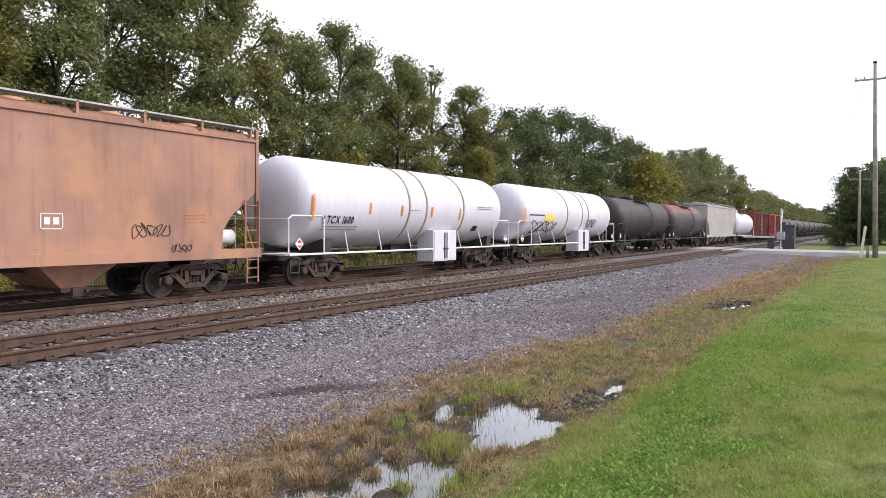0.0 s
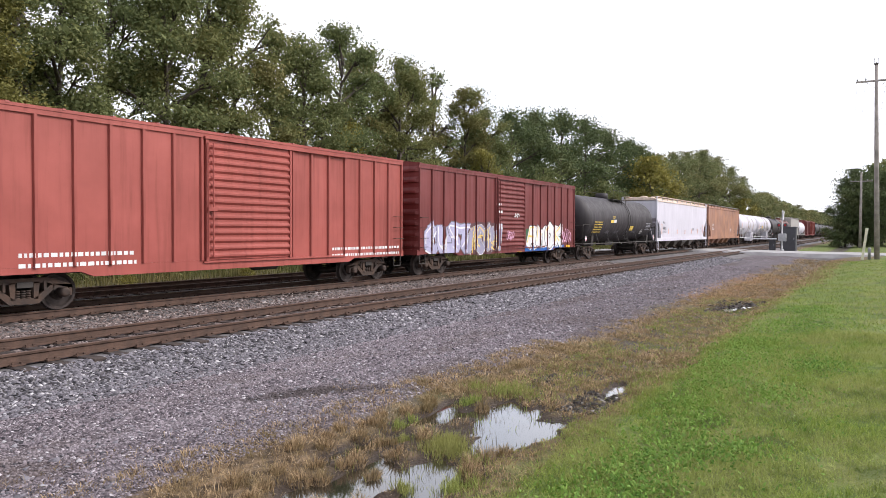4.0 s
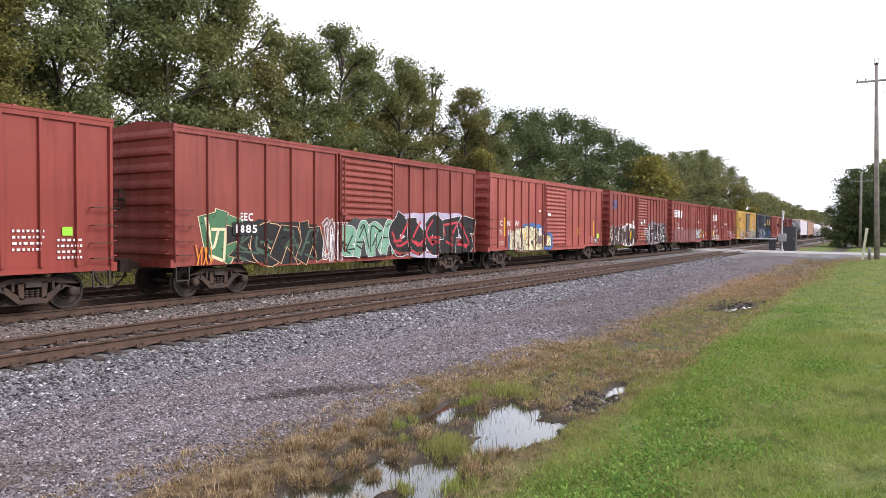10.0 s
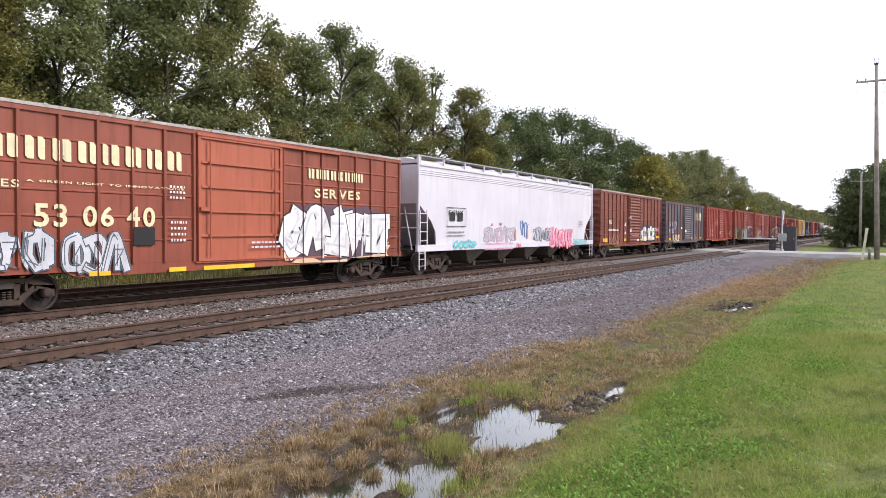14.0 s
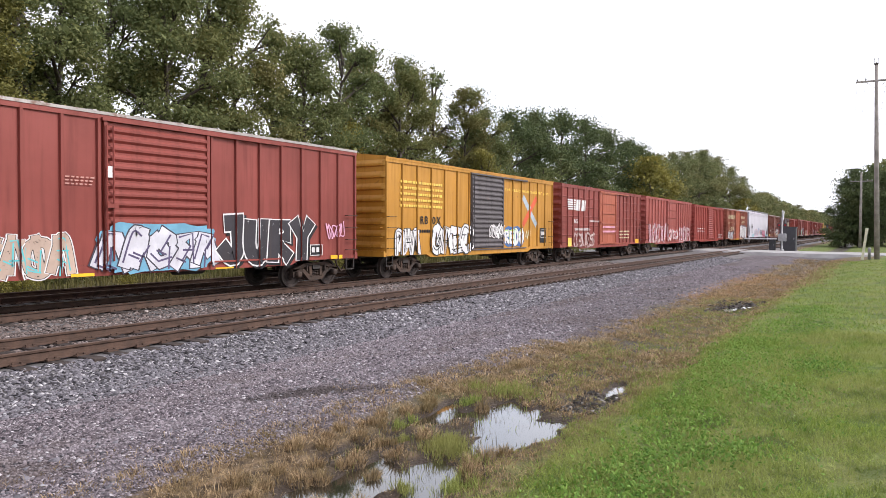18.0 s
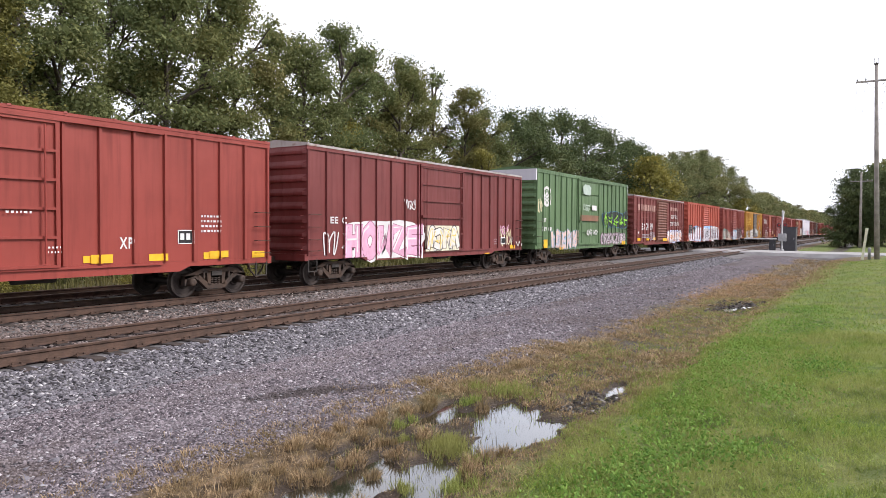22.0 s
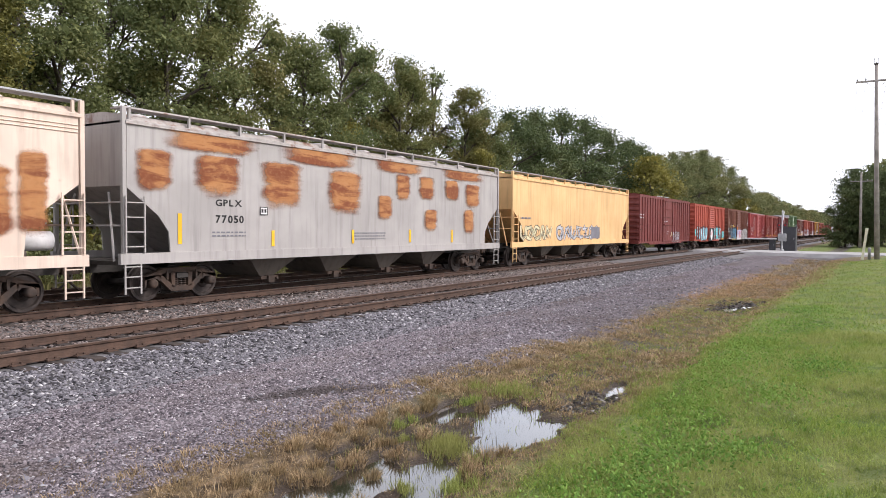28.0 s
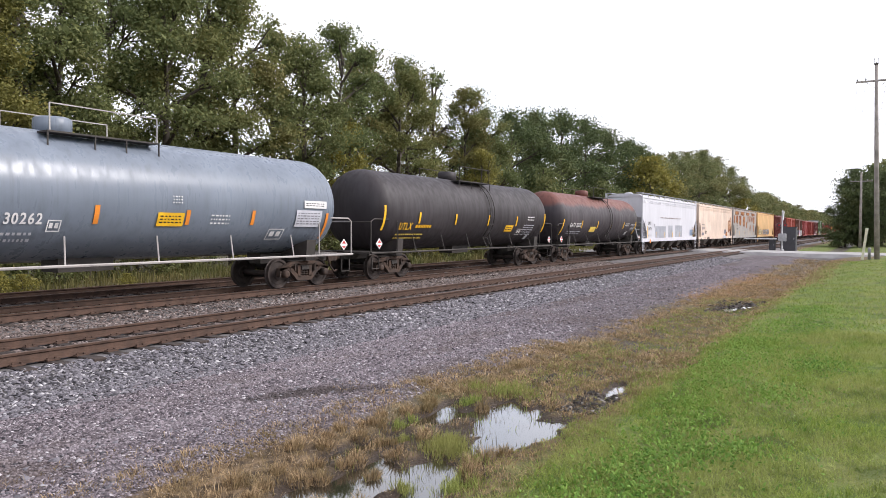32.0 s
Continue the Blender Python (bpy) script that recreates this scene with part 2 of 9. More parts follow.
M_LEAF_F = leaf_mat("far_leaves", (0.085, 0.105, 0.042), (0.24, 0.25, 0.11), (0.2, 0.18, 0.07), 0.35)
M_LEAF_D = leaf_mat("shaded_leaves", (0.045, 0.068, 0.028), (0.15, 0.185, 0.075), (0.12, 0.13, 0.05), 0.3)
M_LEAF_O = leaf_mat("olive_oak_leaves", (0.11, 0.108, 0.03), (0.28, 0.26, 0.08), (0.26, 0.19, 0.05), 0.4)
M_RUDDY = blade_mat("ruddy_dead_grass_blades", (0.34, 0.185, 0.085), (0.62, 0.38, 0.2), (0.42, 0.27, 0.13))
M_DEBRIS = stone_mat("dark_litter", (0.022, 0.018, 0.015), (0.06, 0.05, 0.043), (0.3, 0.28, 0.26))
M_BARK = rough_mat("bark", (0.07, 0.056, 0.045), 0.35, 2.0, 14, 0.95, 0.8)
M_POLE = rough_mat("weathered_pole_wood", (0.3, 0.265, 0.245), 0.3, 1.5, 25, 0.9, 0.5)


def ground_mat():
    """Gravel yard, dried ditch grass, lawn and far bank, by the distance from the track."""
    s = Shader("ground")
    sep = s.put("ShaderNodeSeparateXYZ", Vector=s.tc.outputs["Object"])
    wob = s.noise(0.45, 4)
    wob2 = s.noise(2.5, 4)
    yy = s.math("ADD", sep.outputs[1], s.math("ADD", s.math("MULTIPLY", s.math("SUBTRACT", wob, 0.5), 1.6), s.math("MULTIPLY", s.math("SUBTRACT", wob2, 0.5), 0.9)))
    yy = s.math("ADD", yy, s.ramp(sep.outputs[0], 50, 72, 0, 3.2))
    yy = s.math("SUBTRACT", yy, s.ramp(sep.outputs[0], 79, 83, 0, 8.5))
    big, mid, fine = s.noise(0.25, 4), s.noise(6, 4), s.noise(38, 3)
    vor = s.put("ShaderNodeTexVoronoi", Scale=34.0)
    s.t.links.new(s.tc.outputs["Object"], vor.inputs["Vector"])
    cell = s.put("ShaderNodeSeparateColor", Color=vor.outputs["Color"])
    gravel = s.mix(s.ramp(cell.outputs[0], 0, 1, 0, 1, False), (0.045, 0.037, 0.041), (0.19, 0.158, 0.172))
    lanes = s.noise(1.0, 4, 0.6, s.coords((0.12, 1.3, 1.0)))
    soil = s.noise(0.55, 5, 0.65, s.coords((0.6, 1.4, 1.0)))
    gravel = s.mix(s.ramp(lanes, 0.52, 0.72, 0, 0.5), gravel, (0.2, 0.172, 0.184))
    gravel = s.mix(s.ramp(soil, 0.48, 0.68, 0, 0.75), gravel, (0.085, 0.064, 0.057))
    gravel = s.mix(s.ramp(mid, 0.5, 0.8, 0, 0.5), gravel, (0.06, 0.049, 0.05))
    gravel = s.mix(s.math("MULTIPLY", damp(s), 0.8), gravel, (0.035, 0.027, 0.024))
    dry = s.mix(s.ramp(mid, 0.3, 0.7), (0.05, 0.035, 0.022), (0.2, 0.14, 0.082))
    dry = s.mix(s.ramp(big, 0.45, 0.7, 0, 0.5), dry, (0.14, 0.14, 0.05))
    ruddy = s.math("MULTIPLY", s.ramp(sep.outputs[0], 24, 28), s.ramp(sep.outputs[0], 38, 48, 1, 0))
    dry = s.mix(s.math("MULTIPLY", ruddy, 0.7), dry, (0.27, 0.155, 0.085))
    green = s.mix(s.ramp(mid, 0.3, 0.75), (0.07, 0.11, 0.02), (0.16, 0.2, 0.045))
    green = s.mix(s.ramp(s.noise(0.5, 4, 0.6), 0.42, 0.62, 0, 0.7), green, (0.18, 0.175, 0.06))
    green = s.mix(s.ramp(s.noise(1.9, 4, 0.65, s.coords((0.8, 1.2, 1.0))), 0.48, 0.7, 0, 0.7), green, (0.045, 0.07, 0.015))
    green = s.mix(s.ramp(fine, 0.45, 0.8, 0, 0.5), green, (0.05, 0.08, 0.02))
    bank = s.mix(s.ramp(mid, 0.3, 0.7), (0.06, 0.055, 0.025), (0.13, 0.11, 0.05))
    col = s.mix(s.ramp(yy, 5.25, 5.85), dry, gravel)
    col = s.mix(s.ramp(yy, 2.5, 3.2), green, col)
    col = s.mix(s.ramp(yy, 22.3, 23.4), col, bank)
    wet = s.ramp(sep.outputs[2], -0.578, -0.52)
    col = s.mix(wet, (0.04, 0.027, 0.019), col)
    s.bump(s.math("ADD", vor.outputs["Distance"], mid), 0.5, 0.03)
    return s.done(col, s.math("SUBTRACT", 0.95, s.math("MULTIPLY", s.math("SUBTRACT", 1.0, wet), 0.4)), 0.0, 0.25)


M_GROUND = ground_mat()
M_ROAD = rough_mat("worn_asphalt", (0.34, 0.325, 0.32), 0.2, 0.8, 40, 0.85, 0.3)


def water_mat():
    s = Shader("puddle_water")
    s.bump(s.noise(9, 2), 0.03, 0.01)
    m = s.done((0.02, 0.018, 0.014), 0.02, 0.0, 0.5)
    s.b.inputs["IOR"].default_value = 1.33
    s.b.inputs["Coat Weight"].default_value = 1.0
    s.b.inputs["Coat Roughness"].default_value = 0.02
    s.b.inputs["Coat IOR"].default_value = 1.8
    return m


M_WATER = water_mat()


# ---- mesh helpers
def box(bm, x0, x1, y0, y1, z0, z1):
    v = [bm.verts.new(p) for p in ((x0, y0, z0), (x1, y0, z0), (x1, y1, z0), (x0, y1, z0), (x0, y0, z1), (x1, y0, z1), (x1, y1, z1), (x0, y1, z1))]
    for f in ((3, 2, 1, 0), (4, 5, 6, 7), (0, 1, 5, 4), (1, 2, 6, 5), (2, 3, 7, 6), (3, 0, 4, 7)):
        bm.faces.new([v[i] for i in f])


def prism(bm, pts, lo, hi, axis="y"):
    """A polygon, drawn counter-clockwise in x-z (axis y) or in y-z (axis x), drawn out from lo to hi."""
    if axis == "y":
        a = [bm.verts.new((p[0], lo, p[1])) for p in pts]
        b = [bm.verts.new((p[0], hi, p[1])) for p in pts]
    else:
        a = [bm.verts.new((lo, p[0], p[1])) for p in pts]
        b = [bm.verts.new((hi, p[0], p[1])) for p in pts]
    n = len(pts)
    faces = [bm.faces.new(a), bm.faces.new(b[::-1])]
    for i in range(n):
        faces.append(bm.faces.new((a[i], b[i], b[(i + 1) % n], a[(i + 1) % n])))
    bmesh.ops.recalc_face_normals(bm, faces=faces)


def rod(bm, p, q, r, n=6, r2=None):
    """A round bar from p to q."""
    p, q = Vector(p), Vector(q)
    d = (q - p).normalized()
    u = d.orthogonal().normalized()
    w = d.cross(u)
    rings = []
    for c, rr in ((p, r), (q, r if r2 is None else r2)):
        rings.append([bm.verts.new(c + rr * (cos(2 * pi * i / n) * u + sin(2 * pi * i / n) * w)) for i in range(n)])
    a, b = rings
    for i in range(n):
        j = (i + 1) % n
        f = bm.faces.new((a[i], a[j], b[j], b[i]))
        f.smooth = n > 6
    bm.faces.new(a[::-1])
    bm.faces.new(b)


def bent(bm, pts, r, n=5):
    for p, q in zip(pts, pts[1:]):
        rod(bm, p, q, r, n)


def lathe(bm, profile, n, axis="x", at=(0, 0, 0), smooth=True):
    """Turns (along, radius) rows round an axis through at."""
    rings = []
    for a, r in profile:
        ring = []
        for i in range(n):
            c, s = r * cos(2 * pi * i / n), r * sin(2 * pi * i / n)
            p = {"x": (a, c, s), "y": (s, a, c), "z": (c, s, a)}[axis]
            ring.append(bm.verts.new((p[0] + at[0], p[1] + at[1], p[2] + at[2])))
        rings.append(ring)
    for a, b in zip(rings, rings[1:]):
        for i in range(n):
            j = (i + 1) % n
            bm.faces.new((a[i], a[j], b[j], b[i])).smooth = smooth
    bm.faces.new(rings[0][::-1])
    bm.faces.new(rings[-1])


def mesh_of(name, bm, *materials):
    me = bpy.data.meshes.new(name)
    bm.to_mesh(me)
    bm.free()
    for m in materials:
        me.materials.append(m)
    return me


def under(name, me, parent, at=(0, 0, 0), rot=(0, 0, 0), label=""):
    """A part on a mesh that may be shared."""
    ob = new(name, me)
    ob.parent = parent
    ob.location = at
    ob.rotation_euler = [radians(q) for q in rot]
    return tagged(ob, label)


def part(name, bm, material, parent, label=""):
    return under(name, mesh_of(name, bm, material), parent, label=label)


def thing(name, label, category, group="", at=(0, 0, 0), kind=""):
    ob = new(name)
    ob.empty_display_size = 0.3
    ob.location = at
    return tagged(ob, label, category, group, kind)


def bulk(name, verts, tris, material, smooth=False):
    """A large mesh from arrays: verts n x 3, tris m x 3."""
    me = bpy.data.meshes.new(name)
    me.vertices.add(len(verts))
    me.vertices.foreach_set("co", np.ascontiguousarray(verts, dtype=np.float32).ravel())
    me.loops.add(tris.size)
    me.loops.foreach_set("vertex_index", np.ascontiguousarray(tris, dtype=np.int32).ravel())
    me.polygons.add(len(tris))
    me.polygons.foreach_set("loop_start", np.arange(0, tris.size, tris.shape[1], dtype=np.int32))
    me.update(calc_edges=True)
    me.materials.append(material)
    if smooth:
        me.polygons.foreach_set("use_smooth", np.ones(len(tris), dtype=bool))
    return me


# ---- the lie of the ground, by the distance from the camera's line
LIE_Y = (-3000, -60, -8, 0.5, 2.3, 2.9, 3.4, 4.4, 5.3, 5.8, 8.0, 10.2, 10.6, 22.6, 23.4, 25, 31, 60, 3000)
LIE_Z = (0.2, -0.05, -0.2, -0.31, -0.45, -0.52, -0.565, -0.57, -0.525, -0.475, -0.44, -0.43, -0.42, -0.5, -0.62, -0.62, -0.42, -0.2, 0.5)
PUDDLES = ((8.38, 4.15, 0.62, 0.46), (7.75, 3.75, 0.62, 0.46), (7.05, 3.62, 0.42, 0.24), (7.9, 3.36, 0.46, 0.2), (8.4, 4.95, 0.45, 0.15), (7.7, 4.8, 0.5, 0.2), (7.1, 4.95, 0.3, 0.15), (5.85, 3.78, 0.42, 0.28), (5.3, 4.02, 0.4, 0.22), (5.4, 3.52, 0.4, 0.2), (5.78, 3.27, 0.22, 0.1), (5.75, 4.33, 0.36, 0.15), (5.65, 4.87, 0.32, 0.14), (6.1, 4.87, 0.3, 0.15), (5.2, 4.3, 0.38, 0.15), (6.6, 4.72, 0.28, 0.14), (4.75, 4.4, 0.35, 0.2), (10.35, 3.3, 0.6, 0.13), (23.3, 3.85, 0.8, 0.3), (24.4, 3.45, 0.7, 0.25))
TUSSOCKS = ((6.89, 4.48), (6.72, 4.38), (5.68, 4.52), (5.52, 4.55), (6.31, 4.71), (6.42, 4.62), (5.12, 4.5), (4.95, 4.62), (6.02, 3.43), (6.2, 3.46), (6.35, 3.58), (5.95, 3.3), (6.85, 5.12), (6.7, 5.2), (6.07, 4.34), (6.06, 5.23), (5.85, 5.1), (8.35, 4.5), (5.49, 4.17), (8.06, 5.14), (7.85, 5.05), (7.5, 5.15), (6.5, 3.45), (6.7, 3.35), (5.3, 4.75), (5.0, 4.95), (4.6, 4.75), (4.5, 5.0), (4.3, 4.6), (4.2, 4.2), (4.5, 4.0), (4.75, 3.75), (5.6, 5.3), (6.4, 5.35), (6.35, 5.0), (7.15, 5.3))


def lie(x, y):
    """Ground height at arrays x, y."""
    z = np.interp(y, LIE_Y, LIE_Z)
    near = np.clip((y - 2.7) / 0.6, 0, 1) * np.clip((5.6 - y) / 0.5, 0, 1)
    for px, py, a, b in PUDDLES:
        z = z - 0.085 * np.exp(-(((x - px) / a) ** 2 + ((y - py) / b) ** 2) ** 1.5)
    bumps = 0.016 * np.sin(x * 7.1 + 2.1 * np.sin(y * 3.3)) * np.sin(y * 9.7 + 1.7 * np.sin(x * 2.9)) + 0.011 * np.sin(x * 17.3 + y * 5.1) * np.sin(y * 21.7 - x * 3.7)
    isles = np.clip(np.sin(x * 4.3 + 1.3 * np.sin(y * 5.1)) * np.sin(y * 6.3 + 1.1 * np.sin(x * 3.1)) - 0.3, 0, 1) * 0.06 * np.clip((10 - x) / 0.5, 0, 1)
    z = z + isles * near
    rut = 0.012 * np.sin(x * 0.9) * np.exp(-((y - 7.2) / 0.9) ** 2)
    lawn = np.clip((2.6 - y) / 0.6, 0, 1) * (0.03 * np.sin(x * 1.3 + y * 0.7) * np.sin(y * 1.9 + 0.6 * x) + 0.02 * np.sin(x * 0.53 - y * 2.3))
    return z + bumps * near + rut + lawn


def ground():
    gx = np.concatenate(([-3000, -1500, -700], np.arange(-600, -20, 40), np.arange(-20, 1.5, 1.5), np.arange(1.6, 14, 0.08), np.arange(14, 34, 0.2), np.arange(34, 110, 2.0), [120, 150, 200, 300, 450, 700, 1200, 3000]))
    gy = np.concatenate(([-3000, -1000, -300, -120, -60, -30, -16, -8, -4], np.arange(-3, 2.4, 0.3), np.arange(2.4, 6.0, 0.06), np.arange(6.0, 10.8, 0.2), np.arange(11, 20, 1.0), np.arange(20, 34, 2.0), [40, 50, 80, 200, 600, 3000]))
    X, Y = np.meshgrid(gx, gy, indexing="ij")
    V = np.stack([X, Y, lie(X, Y)], -1).reshape(-1, 3)
    n, m = len(gx), len(gy)
    i = (np.arange(n - 1)[:, None] * m + np.arange(m - 1)).ravel()
    Q = np.stack([i, i + m, i + m + 1, i + 1], -1)
    return tagged(new("ground", bulk("ground", V, Q, M_GROUND, True)), "gravel yard, dried ditch grass and mown lawn beside the track", "ground", kind="structure")


ground()


def puddle(name, x0, x1, y0, y1, label, z=-0.6):
    bm = bmesh.new()
    v = [bm.verts.new(p) for p in ((x0, y0, z), (x1, y0, z), (x1, y1, z), (x0, y1, z))]
    bm.faces.new(v)
    return tagged(new(name, mesh_of(name, bm, M_WATER)), label, "puddle", kind="structure")


puddle("water_1", 2.4, 11.4, 2.75, 5.5, "still brown puddle water between tufts of dead grass")
puddle("water_2", 21.0, 25.6, 2.9, 4.6, "small bright puddle in the dry ditch grass")

# ---- three tracks
Y_NEAR, Y_FAR, X_LO, X_HI = 11.84, 16.5, -700.0, 760.0
RAIL = ((-0.075, -0.172), (0.075, -0.172), (0.075, -0.16), (0.014, -0.138), (0.009, -0.05), (0.036, -0.036), (0.038, -0.006), (0.03, 0.0), (-0.03, 0.0), (-0.038, -0.006), (-0.036, -0.036), (-0.009, -0.05), (-0.014, -0.138), (-0.075, -0.16))


def bed():
    """One bed of ballast under both tracks, with sloped shoulders."""
    bm = bmesh.new()
    pts = ((9.6, -0.46), (10.2, -0.34), (10.55, -0.262), (13.1, -0.262), (13.6, -0.285), (14.7, -0.28), (15.1, -0.205), (17.9, -0.205), (18.3, -0.3), (19.0, -0.3), (19.3, -0.26), (22.0, -0.26), (22.8, -0.7), (14.0, -0.75))
    prism(bm, pts, X_LO, X_HI, "x")
    return tagged(new("ballast", mesh_of("ballast", bm, M_BALLAST)), "grey crushed stone ballast under the tracks", "ballast", kind="structure")


bed()


def track(name, yc, z, top, label):
    tr = tagged(new(name), label, "railway track", kind="structure")
    tr.location = (0, yc, z)
    for s in (-1, 1):
        bm = bmesh.new()
        prism(bm, [(p[0] + s * 0.755, p[1]) for p in RAIL], X_LO, X_HI, "x")
        bm.normal_update()
        for f in bm.faces:
            f.material_index = 1 if f.normal.z > 0.9 and f.calc_center_median().z > -0.02 else 0
        me = mesh_of("rail", bm, M_RAILSIDE, top)
        under("rail", me, tr)
    bm = bmesh.new()
    box(bm, -0.11, 0.11, -1.3, 1.3, -0.35, -0.172)
    bmesh.ops.bevel(bm, geom=bm.edges[:], offset=0.012, segments=1, affect="EDGES")
    tie = mesh_of("tie", bm, M_TIE)
    bm = bmesh.new()
    for s in (-1, 1):
        box(bm, -0.1, 0.1, s * 0.755 - 0.17, s * 0.755 + 0.17, -0.178, -0.155)
        for q in (-0.1, 0.1):
            for e in (-0.06, 0.06):
                box(bm, e - 0.012, e + 0.012, s * 0.755 + q - 0.018, s * 0.755 + q + 0.018, -0.16, -0.13)
    plate = mesh_of("tie_plate", bm, M_RAILSIDE)
    rnd = random.Random(int(yc * 10))
    for i in range(170):
        x = 2.0 + i * 0.52 + rnd.uniform(-0.03, 0.03)
        under("tie", tie, tr, (x, rnd.uniform(-0.06, 0.06), rnd.uniform(-0.012, 0.006)), (0, 0, rnd.uniform(-1.5, 1.5)))
        if i < 90:
            under("tie_plate", plate, tr, (x, 0, 0))
    bm = bmesh.new()
    for x in list(np.arange(90.6, 260, 0.6)) + list(np.arange(-120, 1.6, 0.6)):
        box(bm, x - 0.11, x + 0.11, -1.3, 1.3, -0.35, -0.175)
    tagged(part("far_ties", bm, M_TIE, tr), kind="stuff")
    return tr


track("near_track", Y_NEAR, -0.056, M_RAILDULL, "rusty little-used track with wooden ties beside the main line")
track("back_track", 20.7, -0.05, M_RAILDULL, "dark unused track behind the main line")
track("main_track", Y_FAR, 0.0, M_RAILTOP, "main line track with polished rail heads and dark ties")

# ---- stones and grass, as loose stuff
STONE_V = np.array([(1, 0, 0.1), (-0.9, 0.2, 0), (0.1, 1, -0.1), (0, -1, 0.1), (0.1, 0.1, 0.8), (-0.1, 0, -0.8), (0.6, 0.6, 0.45), (-0.6, -0.5, 0.5)], float)
STONE_F = np.array([(0, 6, 4), (6, 2, 4), (2, 1, 4), (1, 7, 4), (7, 3, 4), (3, 0, 4), (6, 0, 2), (3, 7, 1)], int)


def stones(name, label, n, xr, yr, size, zf, material, seed, dens=1.0):
    g = np.random.default_rng(seed)
    u = g.random(n) ** dens
    x = xr[0] + (xr[1] - xr[0]) * u
    y = g.uniform(yr[0], yr[1], n)
    z = zf(x, y)
    s = size * np.exp(g.normal(0, 0.32, n)) * (1 + 0.5 * u)
    a, b = g.uniform(0, 2 * pi, n), g.uniform(-0.7, 0.7, n)
    V = STONE_V[None] * (1 + g.normal(0, 0.18, (n, len(STONE_V), 3))) * s[:, None, None] * np.array([1, 1, 0.75])
    ca, sa, cb, sb = (q[:, None] for q in (np.cos(a), np.sin(a), np.cos(b), np.sin(b)))
    X, Y, Z = V[..., 0], V[..., 1] * cb - V[..., 2] * sb, V[..., 1] * sb + V[..., 2] * cb
    P = np.stack([X * ca - Y * sa + x[:, None], X * sa + Y * ca + y[:, None], Z + z[:, None] + 0.1 * s[:, None]], -1).reshape(-1, 3)
    F = (STONE_F[None] + (np.arange(n) * len(STONE_V))[:, None, None]).reshape(-1, 3)
    tagged(new(name, bulk(name, P, F, material)), label, "gravel", kind="stuff")


def bed_top(x, y):
    z = np.interp(y, (9.6, 10.2, 10.55, 13.1, 13.6, 14.7, 15.1, 17.9, 18.3, 19.4), (-0.46, -0.34, -0.262, -0.262, -0.285, -0.28, -0.205, -0.205, -0.3, -0.3))
    return np.maximum(z, lie(x, y))


stones("gravel_yard", "fine grey gravel spread over the yard", 66000, (2.5, 15), (5.5, 9.3), 0.0118, lie, M_GRAVEL, 3, 1.2)
stones("gravel_yard_beyond", "grey gravel towards the crossing", 30000, (15, 50), (5.2, 9.6), 0.0165, lie, M_GRAVEL, 4, 1.4)
stones("loose_yard_stones", "larger stones strayed onto the fine gravel", 5000, (2.5, 30), (5.6, 9.2), 0.019, lie, M_STONE, 12, 1.2)
stones("ballast_shoulder", "loose bluish grey ballast stones on the track shoulder", 52000, (3, 26), (8.75, 10.75), 0.0215, bed_top, M_STONE, 5, 1.15)
stones("ballast_shoulder_beyond", "bluish grey ballast shoulder towards the crossing", 16000, (26, 60), (8.9, 10.75), 0.03, bed_top, M_STONE, 13, 1.2)
stones("ballast_between_tracks", "grey ballast stones between the two tracks", 30000, (5, 45), (12.75, 15.4), 0.025, bed_top, M_WARMSTONE, 6, 1.3)
stones("ballast_in_near_track", "ballast stones between the ties", 17000, (4, 40), (11.2, 12.5), 0.021, bed_top, M_WARMSTONE, 7, 1.3)
stones("ballast_in_main_track", "ballast stones under the train", 6000, (5, 45), (15.1, 18.2), 0.028, bed_top, M_WARMSTONE, 8, 1.3)
# no hole is dug here: dark stones are added for the dark mud hole
stones("mud_hole_stones", "dark stones standing in for a dark mud hole among the dead grass", 160, (10.1, 10.8), (4.35, 4.6), 0.02, lie, M_DEBRIS, 14)
stones("ditch_stones", "dark sodden stones and litter at the end of the puddle", 900, (8.7, 10.1), (3.02, 3.6), 0.02, lie, M_DEBRIS, 9)


stones("far_puddle_stones", "dark wet stones breaking the far puddle", 420, (22.0, 25.8), (3.1, 4.5), 0.034, lie, M_DEBRIS, 10)


